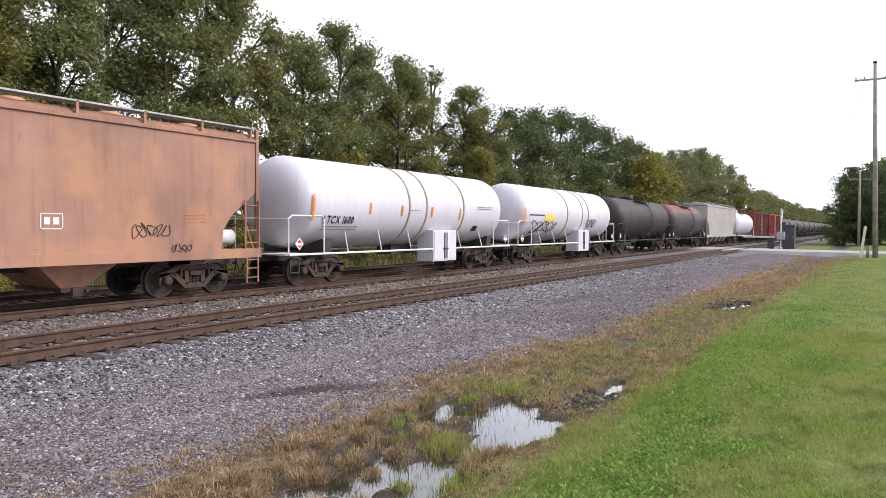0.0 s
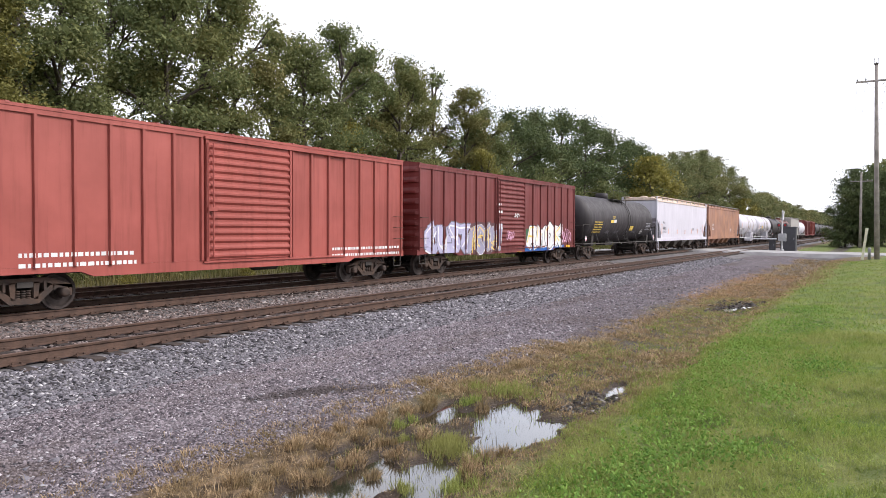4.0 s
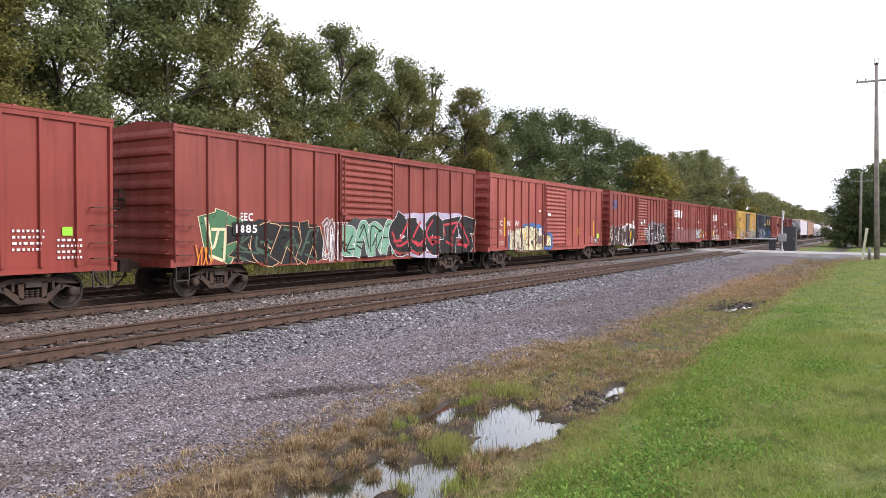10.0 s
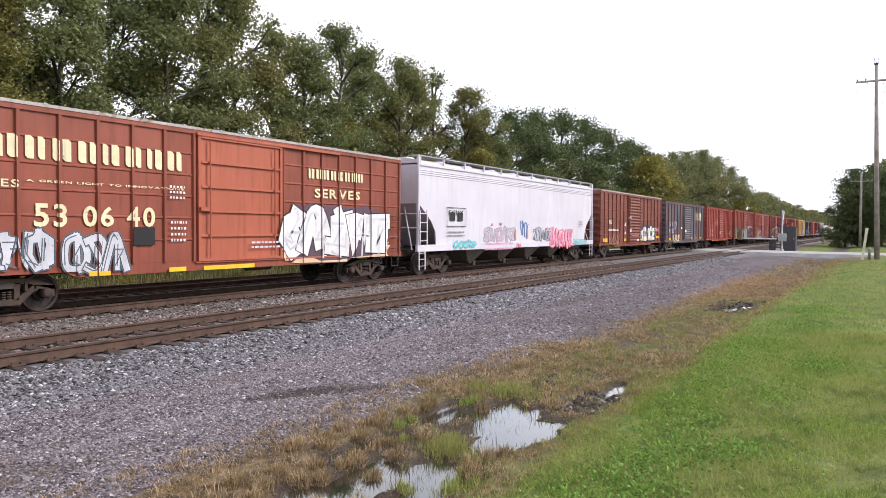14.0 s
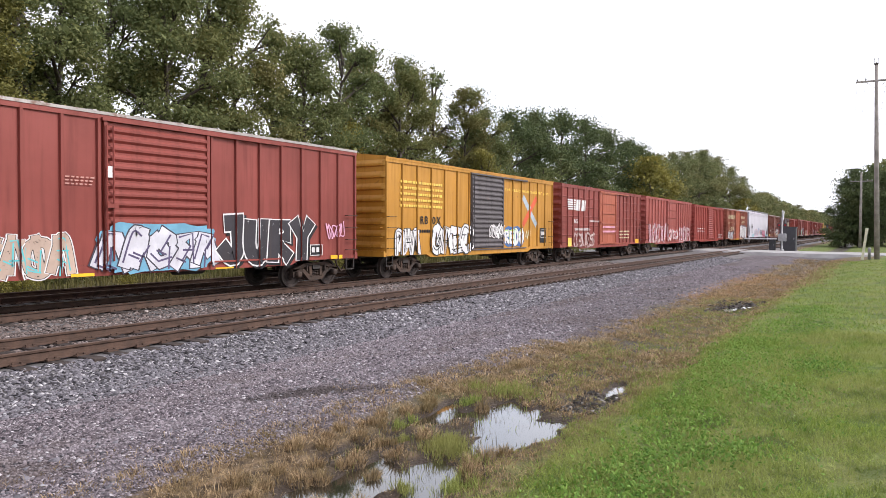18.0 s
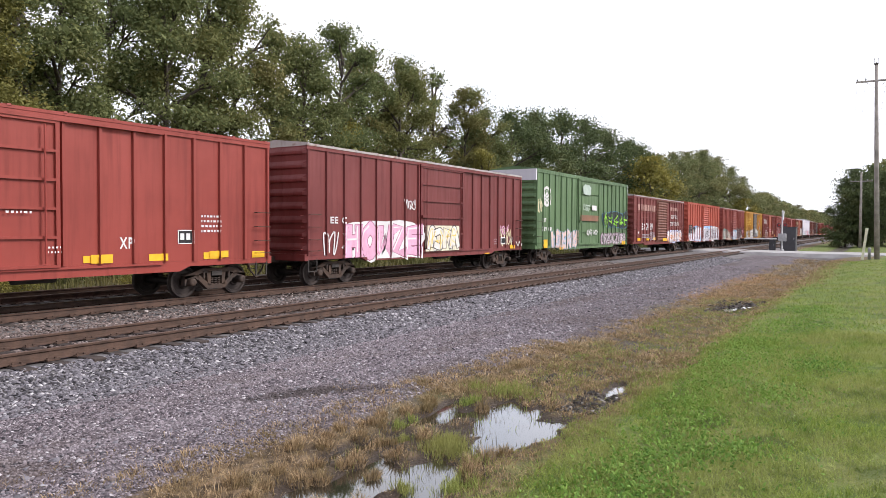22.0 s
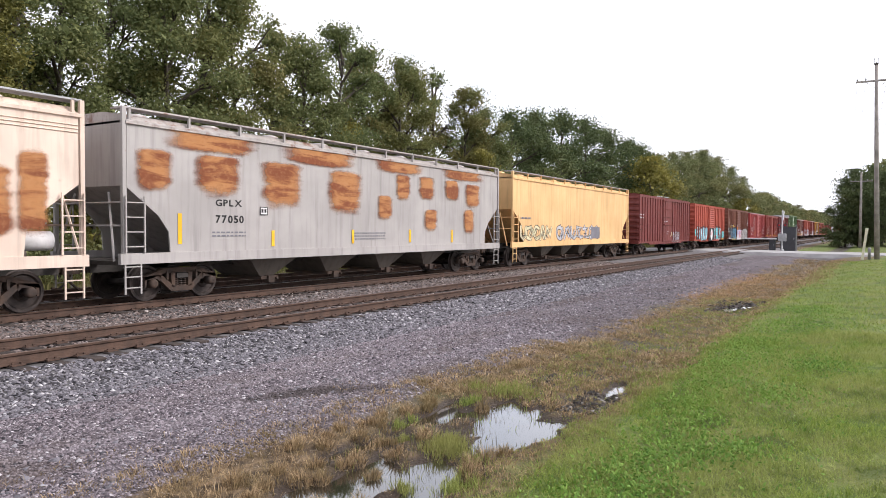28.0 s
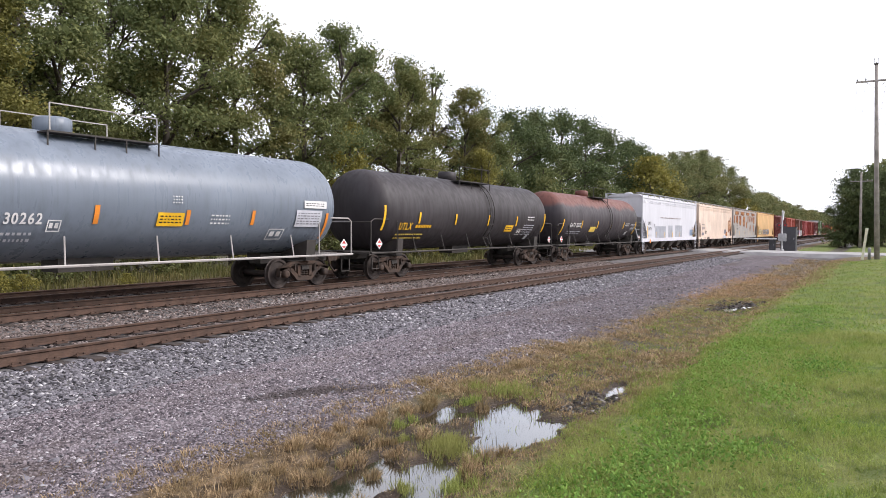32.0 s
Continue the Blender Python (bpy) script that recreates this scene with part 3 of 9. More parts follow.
def blades(name, label, category, x, y, z, hgt, wid, lean, material, seed, bend=True, least=0.0, away=None):
    """Blades of grass at the given places."""
    g = np.random.default_rng(seed)
    n = len(x)
    a, d = g.uniform(0, 2 * pi, n), g.uniform(0, 2 * pi, n)
    if away is not None:
        d = away + g.normal(0, 0.7, n)
    k = lean * (least + (1 - least) * g.random(n))
    px, py = np.cos(a) * wid / 2, np.sin(a) * wid / 2
    ex, ey = np.cos(d) * k * hgt, np.sin(d) * k * hgt
    base = np.stack([x, y, z], -1)
    side = np.stack([px, py, 0 * px], -1)
    tip = base + np.stack([ex, ey, hgt * np.sqrt(np.clip(1 - k * k, 0.05, 1))], -1)
    if bend:
        mid = base * 0.5 + tip * 0.5 + np.stack([-ex * 0.2, -ey * 0.2, hgt * 0.12], -1)
        V = np.stack([base - side, base + side, mid + side * 0.75, mid - side * 0.75, tip], 1).reshape(-1, 3)
        F = np.array([(0, 1, 2), (0, 2, 3), (3, 2, 4)])
        m = 5
    else:
        V = np.stack([base - side, base + side, tip], 1).reshape(-1, 3)
        F = np.array([(0, 1, 2)])
        m = 3
    T = (F[None] + (np.arange(n) * m)[:, None, None]).reshape(-1, 3)
    return tagged(new(name, bulk(name, V, T, material)), label, category, kind="stuff")


def swell(x, y):
    """Uneven growth, 0 to 1."""
    return 0.5 + 0.25 * np.sin(x * 2.3 + 1.9 * np.sin(y * 1.7)) * np.sin(y * 3.1 + 1.3 * np.sin(x * 1.1)) + 0.25 * np.sin(x * 5.9 + 2.2 * np.sin(y * 4.3)) * np.sin(y * 7.7 + 1.7 * np.sin(x * 3.7))


CLOVER = ((5.4, 2.05, 0.32), (5.9, 1.7, 0.3), (6.6, 1.95, 0.3), (7.2, 1.75, 0.3), (7.9, 1.95, 0.3), (8.7, 1.75, 0.25), (9.6, 2.1, 0.3), (11.0, 2.0, 0.4), (12.4, 2.2, 0.4), (14.0, 2.0, 0.5), (15.8, 2.1, 0.5), (18.5, 1.8, 0.6), (7.4, 1.2, 0.25), (10.2, 1.1, 0.3), (13.0, 0.9, 0.35), (22.0, 1.5, 0.7), (4.9, 1.5, 0.25))


def lawn():
    g = np.random.default_rng(21)
    n = 225000
    x = 0.8 + 16.4 * g.random(n) ** 1.25
    y = -0.5 - 1.5 + (2.95 + 2.0 + 0.0) * g.random(n) + 0.25 * np.sin(x * 1.9) + g.normal(0, 0.12, n)
    keep = (y < 3.0 + 0.2 * np.sin(x * 1.7)) & (y > -2.2 + 1.6 * g.random(n)) & (x > 0.8 + 3.6 * g.random(n) ** 2) & (swell(x, y) > 0.42 * g.random(n))
    x, y = x[keep], y[keep]
    tall = g.uniform(0.03, 0.085, len(x)) * (0.55 + 0.95 * swell(x, y))
    blades("lawn_grass", "short mown green lawn grass", "grass", x, y, lie(x, y), tall, g.uniform(0.005, 0.011, len(x)), 1.0, M_GRASS, 22, False, 0.25)
    n = 52000
    x = 16 + 46 * g.random(n) ** 1.25
    y = -6 + 9.1 * g.random(n) + g.normal(0, 0.15, n)
    blades("lawn_grass_beyond", "mown green lawn towards the road", "grass", x, y, lie(x, y), g.uniform(0.035, 0.09, n) * (0.5 + swell(x * 0.7, y)), g.uniform(0.012, 0.03, n), 0.95, M_GRASS, 23, False, 0.3)
    # low broad weeds in a swath through the lawn, with strays
    X, Y = [], []
    for cx, cy, q in CLOVER:
        m = int(1700 * q)
        X.append(g.normal(cx, q * 1.3, m))
        Y.append(g.normal(cy, q * 0.8, m))
    X.append(g.uniform(4.5, 20, 1500))
    Y.append(g.uniform(0.2, 2.6, 1500))
    x, y = np.concatenate(X), np.concatenate(Y)
    n = len(x)
    blades("lawn_weeds", "patches of broad-leaved clover in the lawn", "weeds", x, y, lie(x, y) + 0.015 + 0.03 * swell(x, y), g.uniform(0.025, 0.06, n), g.uniform(0.018, 0.036, n), 1.0, M_CLOVER, 24, True, 0.6)


lawn()


def tufts(name, label, n, per, xr, yr, hgt, material, seed, spread=0.07, wid=0.006, lean=0.95, above=-0.585, least=0.0):
    g = np.random.default_rng(seed)
    cx = xr[0] + (xr[1] - xr[0]) * g.random(n) ** 1.2
    cy = g.uniform(yr[0], yr[1], n)
    ok = lie(cx, cy) > above
    cx, cy = cx[ok], cy[ok]
    ox, oy = g.normal(0, spread, len(cx) * per), g.normal(0, spread, len(cx) * per)
    x, y = np.repeat(cx, per) + ox, np.repeat(cy, per) + oy
    away = np.arctan2(oy, ox)
    hh = np.repeat(g.uniform(0.5, 1.3, len(cx)), per) * g.uniform(0.6, 1.2, len(x)) * hgt
    ok = lie(x, y) > above
    x, y, hh, away = x[ok], y[ok], hh[ok], away[ok]
    hh = hh * np.where((x > 4.6) & (x < 10) & (y < 3.6), 0.55, 1.0)
    blades(name, label, "grass", x, y, lie(x, y) - 0.01, hh, wid * (1 + 0.04 * x), lean, material, seed + 1, True, least, away)


tufts("dead_grass", "matted dead straw-coloured grass along the ditch", 950, 30, (8.7, 13.6), (2.75, 6.0), 0.1, M_DRY, 31, 0.06, 0.007, 1.0, least=0.6)
tufts("dead_grass_near", "dead grass on the muddy edge of the gravel", 400, 26, (2.4, 8.8), (4.6, 6.0), 0.085, M_DRY, 51, 0.05, 0.006, 1.0, least=0.45)
tufts("stray_grass", "thin dead grass strayed into the gravel", 150, 9, (3.2, 9.0), (5.8, 6.7), 0.07, M_DRY, 55, 0.06, 0.005, 1.0, least=0.5)
tufts("dead_grass_beyond", "dry brown grass strip beside the gravel", 1200, 24, (13, 34), (2.8, 5.5), 0.1, M_DRY, 33, 0.09, 0.009, 1.0, least=0.6)
tufts("ruddy_grass", "reddish brown dead grass beside the gravel", 900, 20, (25.5, 42), (3.5, 5.9), 0.045, M_RUDDY, 53, 0.2, 0.011, 1.0, least=0.5)
tufts("dead_grass_far", "dry grass strip near the crossing", 420, 20, (33, 66), (2.2, 5.4), 0.11, M_DRY, 35, 0.3, 0.012, least=0.4)
tufts("olive_grass", "greenish grass mixed into the dry strip", 520, 22, (9.0, 27), (2.7, 4.9), 0.1, M_REED, 37, 0.12, 0.008, least=0.45)
tufts("edge_grass", "olive grass where the lawn runs out at the ditch", 420, 22, (4.4, 12), (2.6, 3.3), 0.09, M_REED, 57, 0.07, 0.006, 1.0, -0.6, 0.3)
tufts("edge_straw", "straw among the olive grass at the lawn's rim", 260, 18, (4.6, 14), (2.7, 3.3), 0.12, M_DRY, 59, 0.07, 0.006, 1.0, -0.6, 0.5)


def green_tufts():
    """Fresh clumps at the water's edge."""
    g = np.random.default_rng(39)
    X, Y, S = [], [], []
    for cx, cy, q, n in ((6.55, 3.95, 0.14, 1000), (6.75, 4.08, 0.1, 350), (5.75, 3.3, 0.12, 300), (7.14, 5.0, 0.05, 150), (7.4, 4.97, 0.04, 90), (9.18, 5.04, 0.1, 260), (9.4, 4.6, 0.16, 420), (5.38, 3.7, 0.07, 240), (8.55, 4.8, 0.1, 220), (6.3, 3.5, 0.08, 160), (5.55, 3.35, 0.09, 180), (9.4, 4.3, 0.12, 160), (9.1, 4.6, 0.09, 120), (6.6, 4.6, 0.07, 110)):
        X.append(g.normal(cx, q, n))
        Y.append(g.normal(cy, q * 0.8, n))
        S.append(np.full(n, 0.8 + q * 3))
    x, y, k = np.concatenate(X), np.concatenate(Y), np.concatenate(S)
    blades("green_tufts", "fresh green tufts standing at the puddles' edges", "grass", x, y, lie(x, y) - 0.01, k * g.uniform(0.07, 0.16, len(x)), g.uniform(0.005, 0.009, len(x)), 0.85, M_REED, 40)


green_tufts()
tufts("low_straw", "short brown dead grass on the mud round the puddles", 230, 30, (3.4, 9.4), (2.95, 5.6), 0.1, M_DRY, 47, 0.05, 0.005, 1.0, -0.594, 0.45)


tufts("straw_litter", "pale broken straw lying on the wet mud", 420, 5, (4.0, 9.4), (3.1, 5.5), 0.08, M_LITTER, 61, 0.06, 0.006, 1.0, -0.604, 0.97)


def tussock(x, y, k, seed):
    """A rounded mop of dead grass on a little mound of its own roots."""
    g = np.random.default_rng(seed)
    n = 230
    a, q = g.uniform(0, 2 * pi, n), np.sqrt(g.random(n))
    px, py = x + np.cos(a) * q * 0.1 * k, y + np.sin(a) * q * 0.08 * k
    z0 = np.maximum(lie(px, py), -0.606) - 0.01 + 0.03 * k * (1 - q * q)
    blades("tussock", "rounded brown tussock of dead grass among the puddles", "grass", px, py, z0, k * g.uniform(0.07, 0.15, n) * (1.15 - 0.4 * q), g.uniform(0.004, 0.008, n), 1.0, M_DRY, seed + 1, True, 0.25, a)


for i, (x, y) in enumerate(TUSSOCKS):
    tussock(x, y, 0.85 + 0.35 * ((i * 7) % 5) / 4, 600 + 2 * i)
tufts("puddle_reeds", "thin dark reeds standing in the puddle water", 330, 4, (5.2, 9.2), (3.2, 4.9), 0.13, M_DEADREED, 41, 0.06, 0.005, 0.7, -0.75)
tufts("green_reeds", "thin green reeds standing in the puddle water", 90, 3, (5.4, 9.3), (3.3, 4.9), 0.14, M_REED, 42, 0.05, 0.006, 0.6, -0.75)
tufts("ditch_edge_grass", "dead grass at the puddle's rim", 60, 22, (4.2, 9.6), (3.0, 3.5), 0.12, M_DRY, 43, 0.06, 0.006)
tufts("bank_grass", "tall dry weeds on the bank behind the track", 2600, 9, (8, 120), (23.6, 31), 0.5, M_BANK, 45, 0.3, 0.02, 0.6)


# ---- trees
def tube_arrays(pts, radii, n=7):
    """Verts and quads of a tapered limb along pts."""
    V, Q = [], []
    for i, (p, r) in enumerate(zip(pts, radii)):
        d = Vector(pts[min(i + 1, len(pts) - 1)]) - Vector(pts[max(i - 1, 0)])
        u = d.normalized().orthogonal().normalized()
        w = d.normalized().cross(u)
        for k in range(n):
            V.append(tuple(Vector(p) + float(r) * (cos(2 * pi * k / n) * u + sin(2 * pi * k / n) * w)))
    for i in range(len(pts) - 1):
        for k in range(n):
            j = (k + 1) % n
            Q.append((i * n + k, i * n + j, (i + 1) * n + j, (i + 1) * n + k))
    return V, Q


def tree_meshes(seed, hgt, crown_r, base, leaves, leaf, material, full=1.0):
    """Trunk with limbs, and a crown of many small leaf sprays in uneven masses."""
    g = np.random.default_rng(seed)
    V, Q = [], []

    def limb(pts, r0, r1):
        v, q = tube_arrays(pts, np.linspace(r0, r1, len(pts)))
        Q.extend(tuple(i + len(V) for i in f) for f in q)
        V.extend(v)

    lean = g.normal(0, 0.35, 2)
    top = hgt * 0.86
    stem = [(lean[0] * (t ** 2) + 0.12 * sin(5 * t + seed), lean[1] * (t ** 2), top * t) for t in np.linspace(0, 1, 8)]
    limb(stem, 0.019 * hgt, 0.03)
    centres = []
    nl = 13
    for i in range(nl):
        f = base / hgt + (0.97 - base / hgt) * (i + 0.5) / nl
        a = i * 2.4 + g.uniform(-0.5, 0.5)
        prof = sin(pi * min(1, (f - base / hgt) / (1 - base / hgt) * 0.85 + 0.2)) ** 0.7
        reach = crown_r * prof * g.uniform(0.45, 0.95)
        z0 = min(top, hgt * f * 0.9 - 0.6)
        s = np.interp(z0, [p[2] for p in stem], [p[0] for p in stem]), np.interp(z0, [p[2] for p in stem], [p[1] for p in stem])
        tip = (s[0] + cos(a) * reach, s[1] + sin(a) * reach, hgt * f)
        mid = ((s[0] + tip[0]) / 2, (s[1] + tip[1]) / 2, z0 * 0.45 + tip[2] * 0.55 + 0.2)
        limb([(s[0], s[1], z0), mid, tip], 0.0075 * hgt, 0.025)
        centres.append((*tip, g.uniform(0.16, 0.3) * crown_r * full))
        for q in range(4):
            b = a + g.uniform(-1.2, 1.2)
            out = reach * g.uniform(0.25, 0.65)
            t2 = (mid[0] + cos(b) * out, mid[1] + sin(b) * out, mid[2] + g.uniform(-0.3, 1.5))
            limb([mid, t2], 0.0035 * hgt, 0.02)
            centres.append((*t2, g.uniform(0.1, 0.25) * crown_r * full))
    centres.append((lean[0], lean[1], hgt * 0.94, 0.26 * crown_r))
    trunk = bpy.data.meshes.new("trunk")
    trunk.from_pydata(V, [], Q)
    trunk.materials.append(M_BARK)
    trunk.polygons.foreach_set("use_smooth", np.ones(len(Q), dtype=bool))
    C = np.array(centres)
    wgt = C[:, 3] ** 2
    idx = g.choice(len(C), leaves, p=wgt / wgt.sum())
    d = g.normal(0, 1, (leaves, 3))
    d /= np.linalg.norm(d, axis=1)[:, None]
    rad = C[idx, 3] * np.minimum(1.28, np.abs(g.normal(0.55, 0.38, leaves)))
    P = C[idx, :3] + d * rad[:, None] * np.array([1.3, 1.3, 0.8])
    P[:, 2] = np.clip(P[:, 2], 0.3, hgt * 1.02)
    face = d * 0.3 + np.array([0, 0, 0.45]) + g.normal(0, 0.6, (leaves, 3))
    face /= np.linalg.norm(face, axis=1)[:, None]
    u = np.cross(face, g.normal(0, 1, (leaves, 3)))
    u /= np.linalg.norm(u, axis=1)[:, None]
    w = np.cross(face, u)
    s = leaf * np.exp(g.normal(0, 0.3, leaves))[:, None]
    L = np.stack([P - u * s, P + w * s * 0.55 + u * s * 0.1, P + u * s, P - w * s * 0.55 - u * s * 0.1], 1).reshape(-1, 3)
    F = np.arange(leaves * 4).reshape(-1, 4)
    return trunk, bulk("crown", L, F, material)


KINDS = {}


def tree_kind(key, *args):
    KINDS[key] = tree_meshes(*args)


tree_kind("tall_a", 1, 18.0, 4.4, 6.8, 27000, 0.092, M_LEAF_A, 1.2)
tree_kind("tall_y", 12, 17.0, 4.4, 5.4, 25000, 0.092, M_LEAF_O, 1.15)
tree_kind("tall_b", 2, 17.0, 4.0, 6.6, 25000, 0.092, M_LEAF_B, 1.2)
tree_kind("tall_c", 3, 19.0, 4.6, 7.2, 28000, 0.092, M_LEAF_A, 1.2)
tree_kind("tall_d", 4, 16.0, 3.7, 6.2, 22000, 0.092, M_LEAF_B, 1.2)
tree_kind("thin", 5, 17.5, 3.0, 7.5, 3800, 0.11, M_LEAF_A)
tree_kind("bush", 6, 4.6, 2.8, 0.5, 4200, 0.11, M_LEAF_B, 1.45)
tree_kind("bush_y", 7, 5.2, 2.6, 0.6, 4200, 0.11, M_LEAF_Y, 1.45)
tree_kind("small", 8, 9.5, 3.6, 1.4, 6500, 0.14, M_LEAF_B, 1.45)
tree_kind("small_o", 16, 9.5, 3.6, 1.2, 7500, 0.12, M_LEAF_O, 1.45)
tree_kind("small_y", 17, 9.5, 2.8, 1.0, 7000, 0.1, M_LEAF_Y, 1.45)
tree_kind("dark", 13, 9.8, 3.9, 1.2, 12000, 0.115, M_LEAF_D, 1.45)
tree_kind("bush_d", 14, 4.6, 2.8, 0.5, 3000, 0.13, M_LEAF_D, 1.45)
tree_kind("far_c", 15, 17.0, 5.4, 2.0, 1500, 0.45, M_LEAF_F, 1.45)
tree_kind("far_a", 9, 17.5, 5.4, 2.5, 17000, 0.135, M_LEAF_D, 1.45)
tree_kind("far_b", 10, 16.0, 5.4, 2.0, 15000, 0.145, M_LEAF_F, 1.45)
tree_kind("far_y", 11, 10.0, 4.6, 1.2, 9000, 0.155, M_LEAF_Y, 1.45)
TREE_LABEL = {"t": "tall oak with green leaves behind the track", "b": "low leafy bush at the edge of the wood", "s": "small leafy tree at the edge of the wood", "f": "tall green tree in the far row along the line"}


def tree(key, x, y, scale=1.0, turn=0.0, tall=1.0, label=""):
    trunk, crown = KINDS[key]
    z = float(lie(np.array([x]), np.array([y]))[0]) - 0.15
    name = "bush" if key.startswith("bush") else "tree"
    t = thing(name, label or TREE_LABEL[key[0]], name, "trees along the railway", (x, y, z))
    t.rotation_euler = (0, 0, radians(turn))
    t.scale = (scale, scale, scale * tall)
    under("trunk", trunk, t)
    under("crown", crown, t)
    return t


EDGE = ((13.1, 33, 12.8), (14.5, 32, 12.8), (17.6, 34, 14.6), (19.1, 33, 15.0), (22.8, 35, 16.6), (24.6, 32.5, 16.4), (27.4, 34, 17.4), (29.7, 33, 17.2), (35.8, 36, 17.0), (35.3, 32.5, 15.3), (39.7, 34, 17.2), (45.9, 36, 17.4), (47.4, 33.5, 16.6), (53.8, 37, 17.3), (55.6, 35, 17.7), (58.6, 33.5, 16.2), (60.9, 32.5, 14.3))
MIDDLE = ((77.8, 38, 17.0), (82.2, 37, 17.7), (93.0, 38, 19.2), (103.2, 38, 19.6), (110.8, 37, 18.8), (121.3, 37, 18.4), (125.7, 36, 17.6), (141.8, 37, 17.4), (150, 39, 18.3), (159.8, 38, 19.7), (170, 38, 20.9), (182.9, 38, 22.2), (193, 39, 23.3), (204.4, 38, 22.7), (226.1, 38, 21.7), (246.7, 38, 20.1))


def woods():
    r = random.Random(5)
    kinds, tall = ("tall_a", "tall_b", "tall_c", "tall_d"), {"tall_a": 18.0, "tall_b": 17.0, "tall_c": 19.0, "tall_d": 16.0, "thin": 17.5, "tall_y": 17.0, "far_a": 17.5, "far_b": 16.0}
    # the edge of the wood behind the train
    for i, (x, y, hgt) in enumerate(EDGE):
        key = "thin" if i in (8, 14) else "tall_y" if i in (0, 1) else kinds[(i * 3) % 4]
        k = hgt / tall[key]
        tree(key, x, y, max(0.82, k), r.uniform(0, 360), k / max(0.82, k))
    for i, x in enumerate((-22, -14, -6, 2, 10, 52, 59)):
        key = kinds[i % 4]
        hgt = float(np.interp(x, (10, 30, 47, 60), (13.5, 15.0, 15.0, 10.5)))
        tree(key, float(x) + r.uniform(-1, 1), r.uniform(40, 46), hgt / tall[key], r.uniform(0, 360))
    for x in (-14, -9, -4, 1, 6, 9.5):
        tree(kinds[int(x) % 4], x, r.uniform(31, 35), 0.85, r.uniform(0, 360))
    for k in range(26):
        tree(("bush", "bush_y", "bush", "small")[k % 4], 8 + k * 2.35 + r.uniform(-1, 1), r.uniform(28.5, 32), r.uniform(0.45, 0.8) * (0.7 if k % 4 == 3 else 1), r.uniform(0, 360))
    for x, y, k in ((8.6, 24.6, 0.2), (9.8, 24.9, 0.24), (11.0, 24.5, 0.22), (12.2, 25.0, 0.26), (13.3, 25.4, 0.2), (17.5, 25.6, 0.16), (24.0, 25.8, 0.2), (31.0, 26.0, 0.2)):
        tree("bush_y", x, y, k, x * 60, 0.9, "low yellow-green brambles on the bank")
    for x, y, hgt in MIDDLE:
        key = "far_a" if x < 135 else "far_b"
        tree(key, x, y, hgt / tall[key], r.uniform(0, 360))
        tree(key, x + 3, y + 8, hgt / 20, r.uniform(0, 360))
        tree("small", x + r.uniform(-3, 3), y - 5.5, r.uniform(0.7, 1.0), r.uniform(0, 360), 1.0, "small leafy tree in the far row along the line")
    for key, x, y, k, thin, label in (("small", 13.6, 29.6, 0.74, 1.0, ""), ("small_o", 16.0, 31.0, 0.8, 1.0, ""), ("small", 18.8, 30.2, 0.66, 1.0, ""), ("small_o", 21.2, 31.0, 0.62, 1.0, ""), ("small", 23.5, 33.5, 0.74, 1.0, ""), ("small_o", 26.6, 34.5, 0.78, 1.0, ""), ("small", 29.8, 35.0, 0.76, 1.0, ""), ("small", 33.5, 36.0, 0.7, 1.0, ""), ("small_o", 43.0, 35.5, 0.66, 1.0, ""), ("small_y", 38.6, 31.0, 0.72, 1.45, "slender tree with yellowing leaves at the wood's edge"), ("small_y", 56.6, 31.0, 0.8, 1.3, "slender tree with yellowing leaves at the wood's edge")):
        tree(key, x, y, k, r.uniform(0, 360), thin, label)
    tree("far_a", 67.5, 37, 0.62, 20)
    tree("far_b", 72.0, 39, 0.8, 70)
    x = 256.0
    while x < 760:
        tree("far_c", x, r.uniform(34, 39), r.uniform(0.8, 1.0), r.uniform(0, 360))
        x += r.uniform(7, 10)
    tree("far_y", 113, 30.5, 1.25, 40, 1.1, "yellowing tree in front of the far row")
    tree("far_y", 206, 31, 1.1, 80, 1.0, "yellowing tree in front of the far row")
    # the grove beyond the road, on this side of the line
    for k, (x, y, q) in enumerate(((124, 4.2, 1.05), (127, 0.4, 1.25), (121, -2.2, 1.1), (125, -5.5, 1.3), (119, -8.5, 1.1), (123, -12, 1.25), (114, -15, 1.1), (126, 2.0, 1.2), (128, -8, 1.2), (112, -19, 1.1), (119, -24, 1.2), (108, -22, 1.05))):
        tree("dark", x, y, q, k * 77, 1.0, "dense dark green tree beyond the road")
        tree("bush_d", x - 2.5, y + 0.6, 1.0, k * 41, 1.0, "leafy undergrowth below the grove")
    for k in range(26):
        tree("far_c", 140 + k * 20 + r.uniform(-4, 4), r.uniform(-8, 2), r.uniform(0.7, 0.9), r.uniform(0, 360), 1.0, "green tree along the far line")


woods()

# ---- the road over the tracks, its signal and poles
ROAD_X0, ROAD_X1 = 71.5, 79.5


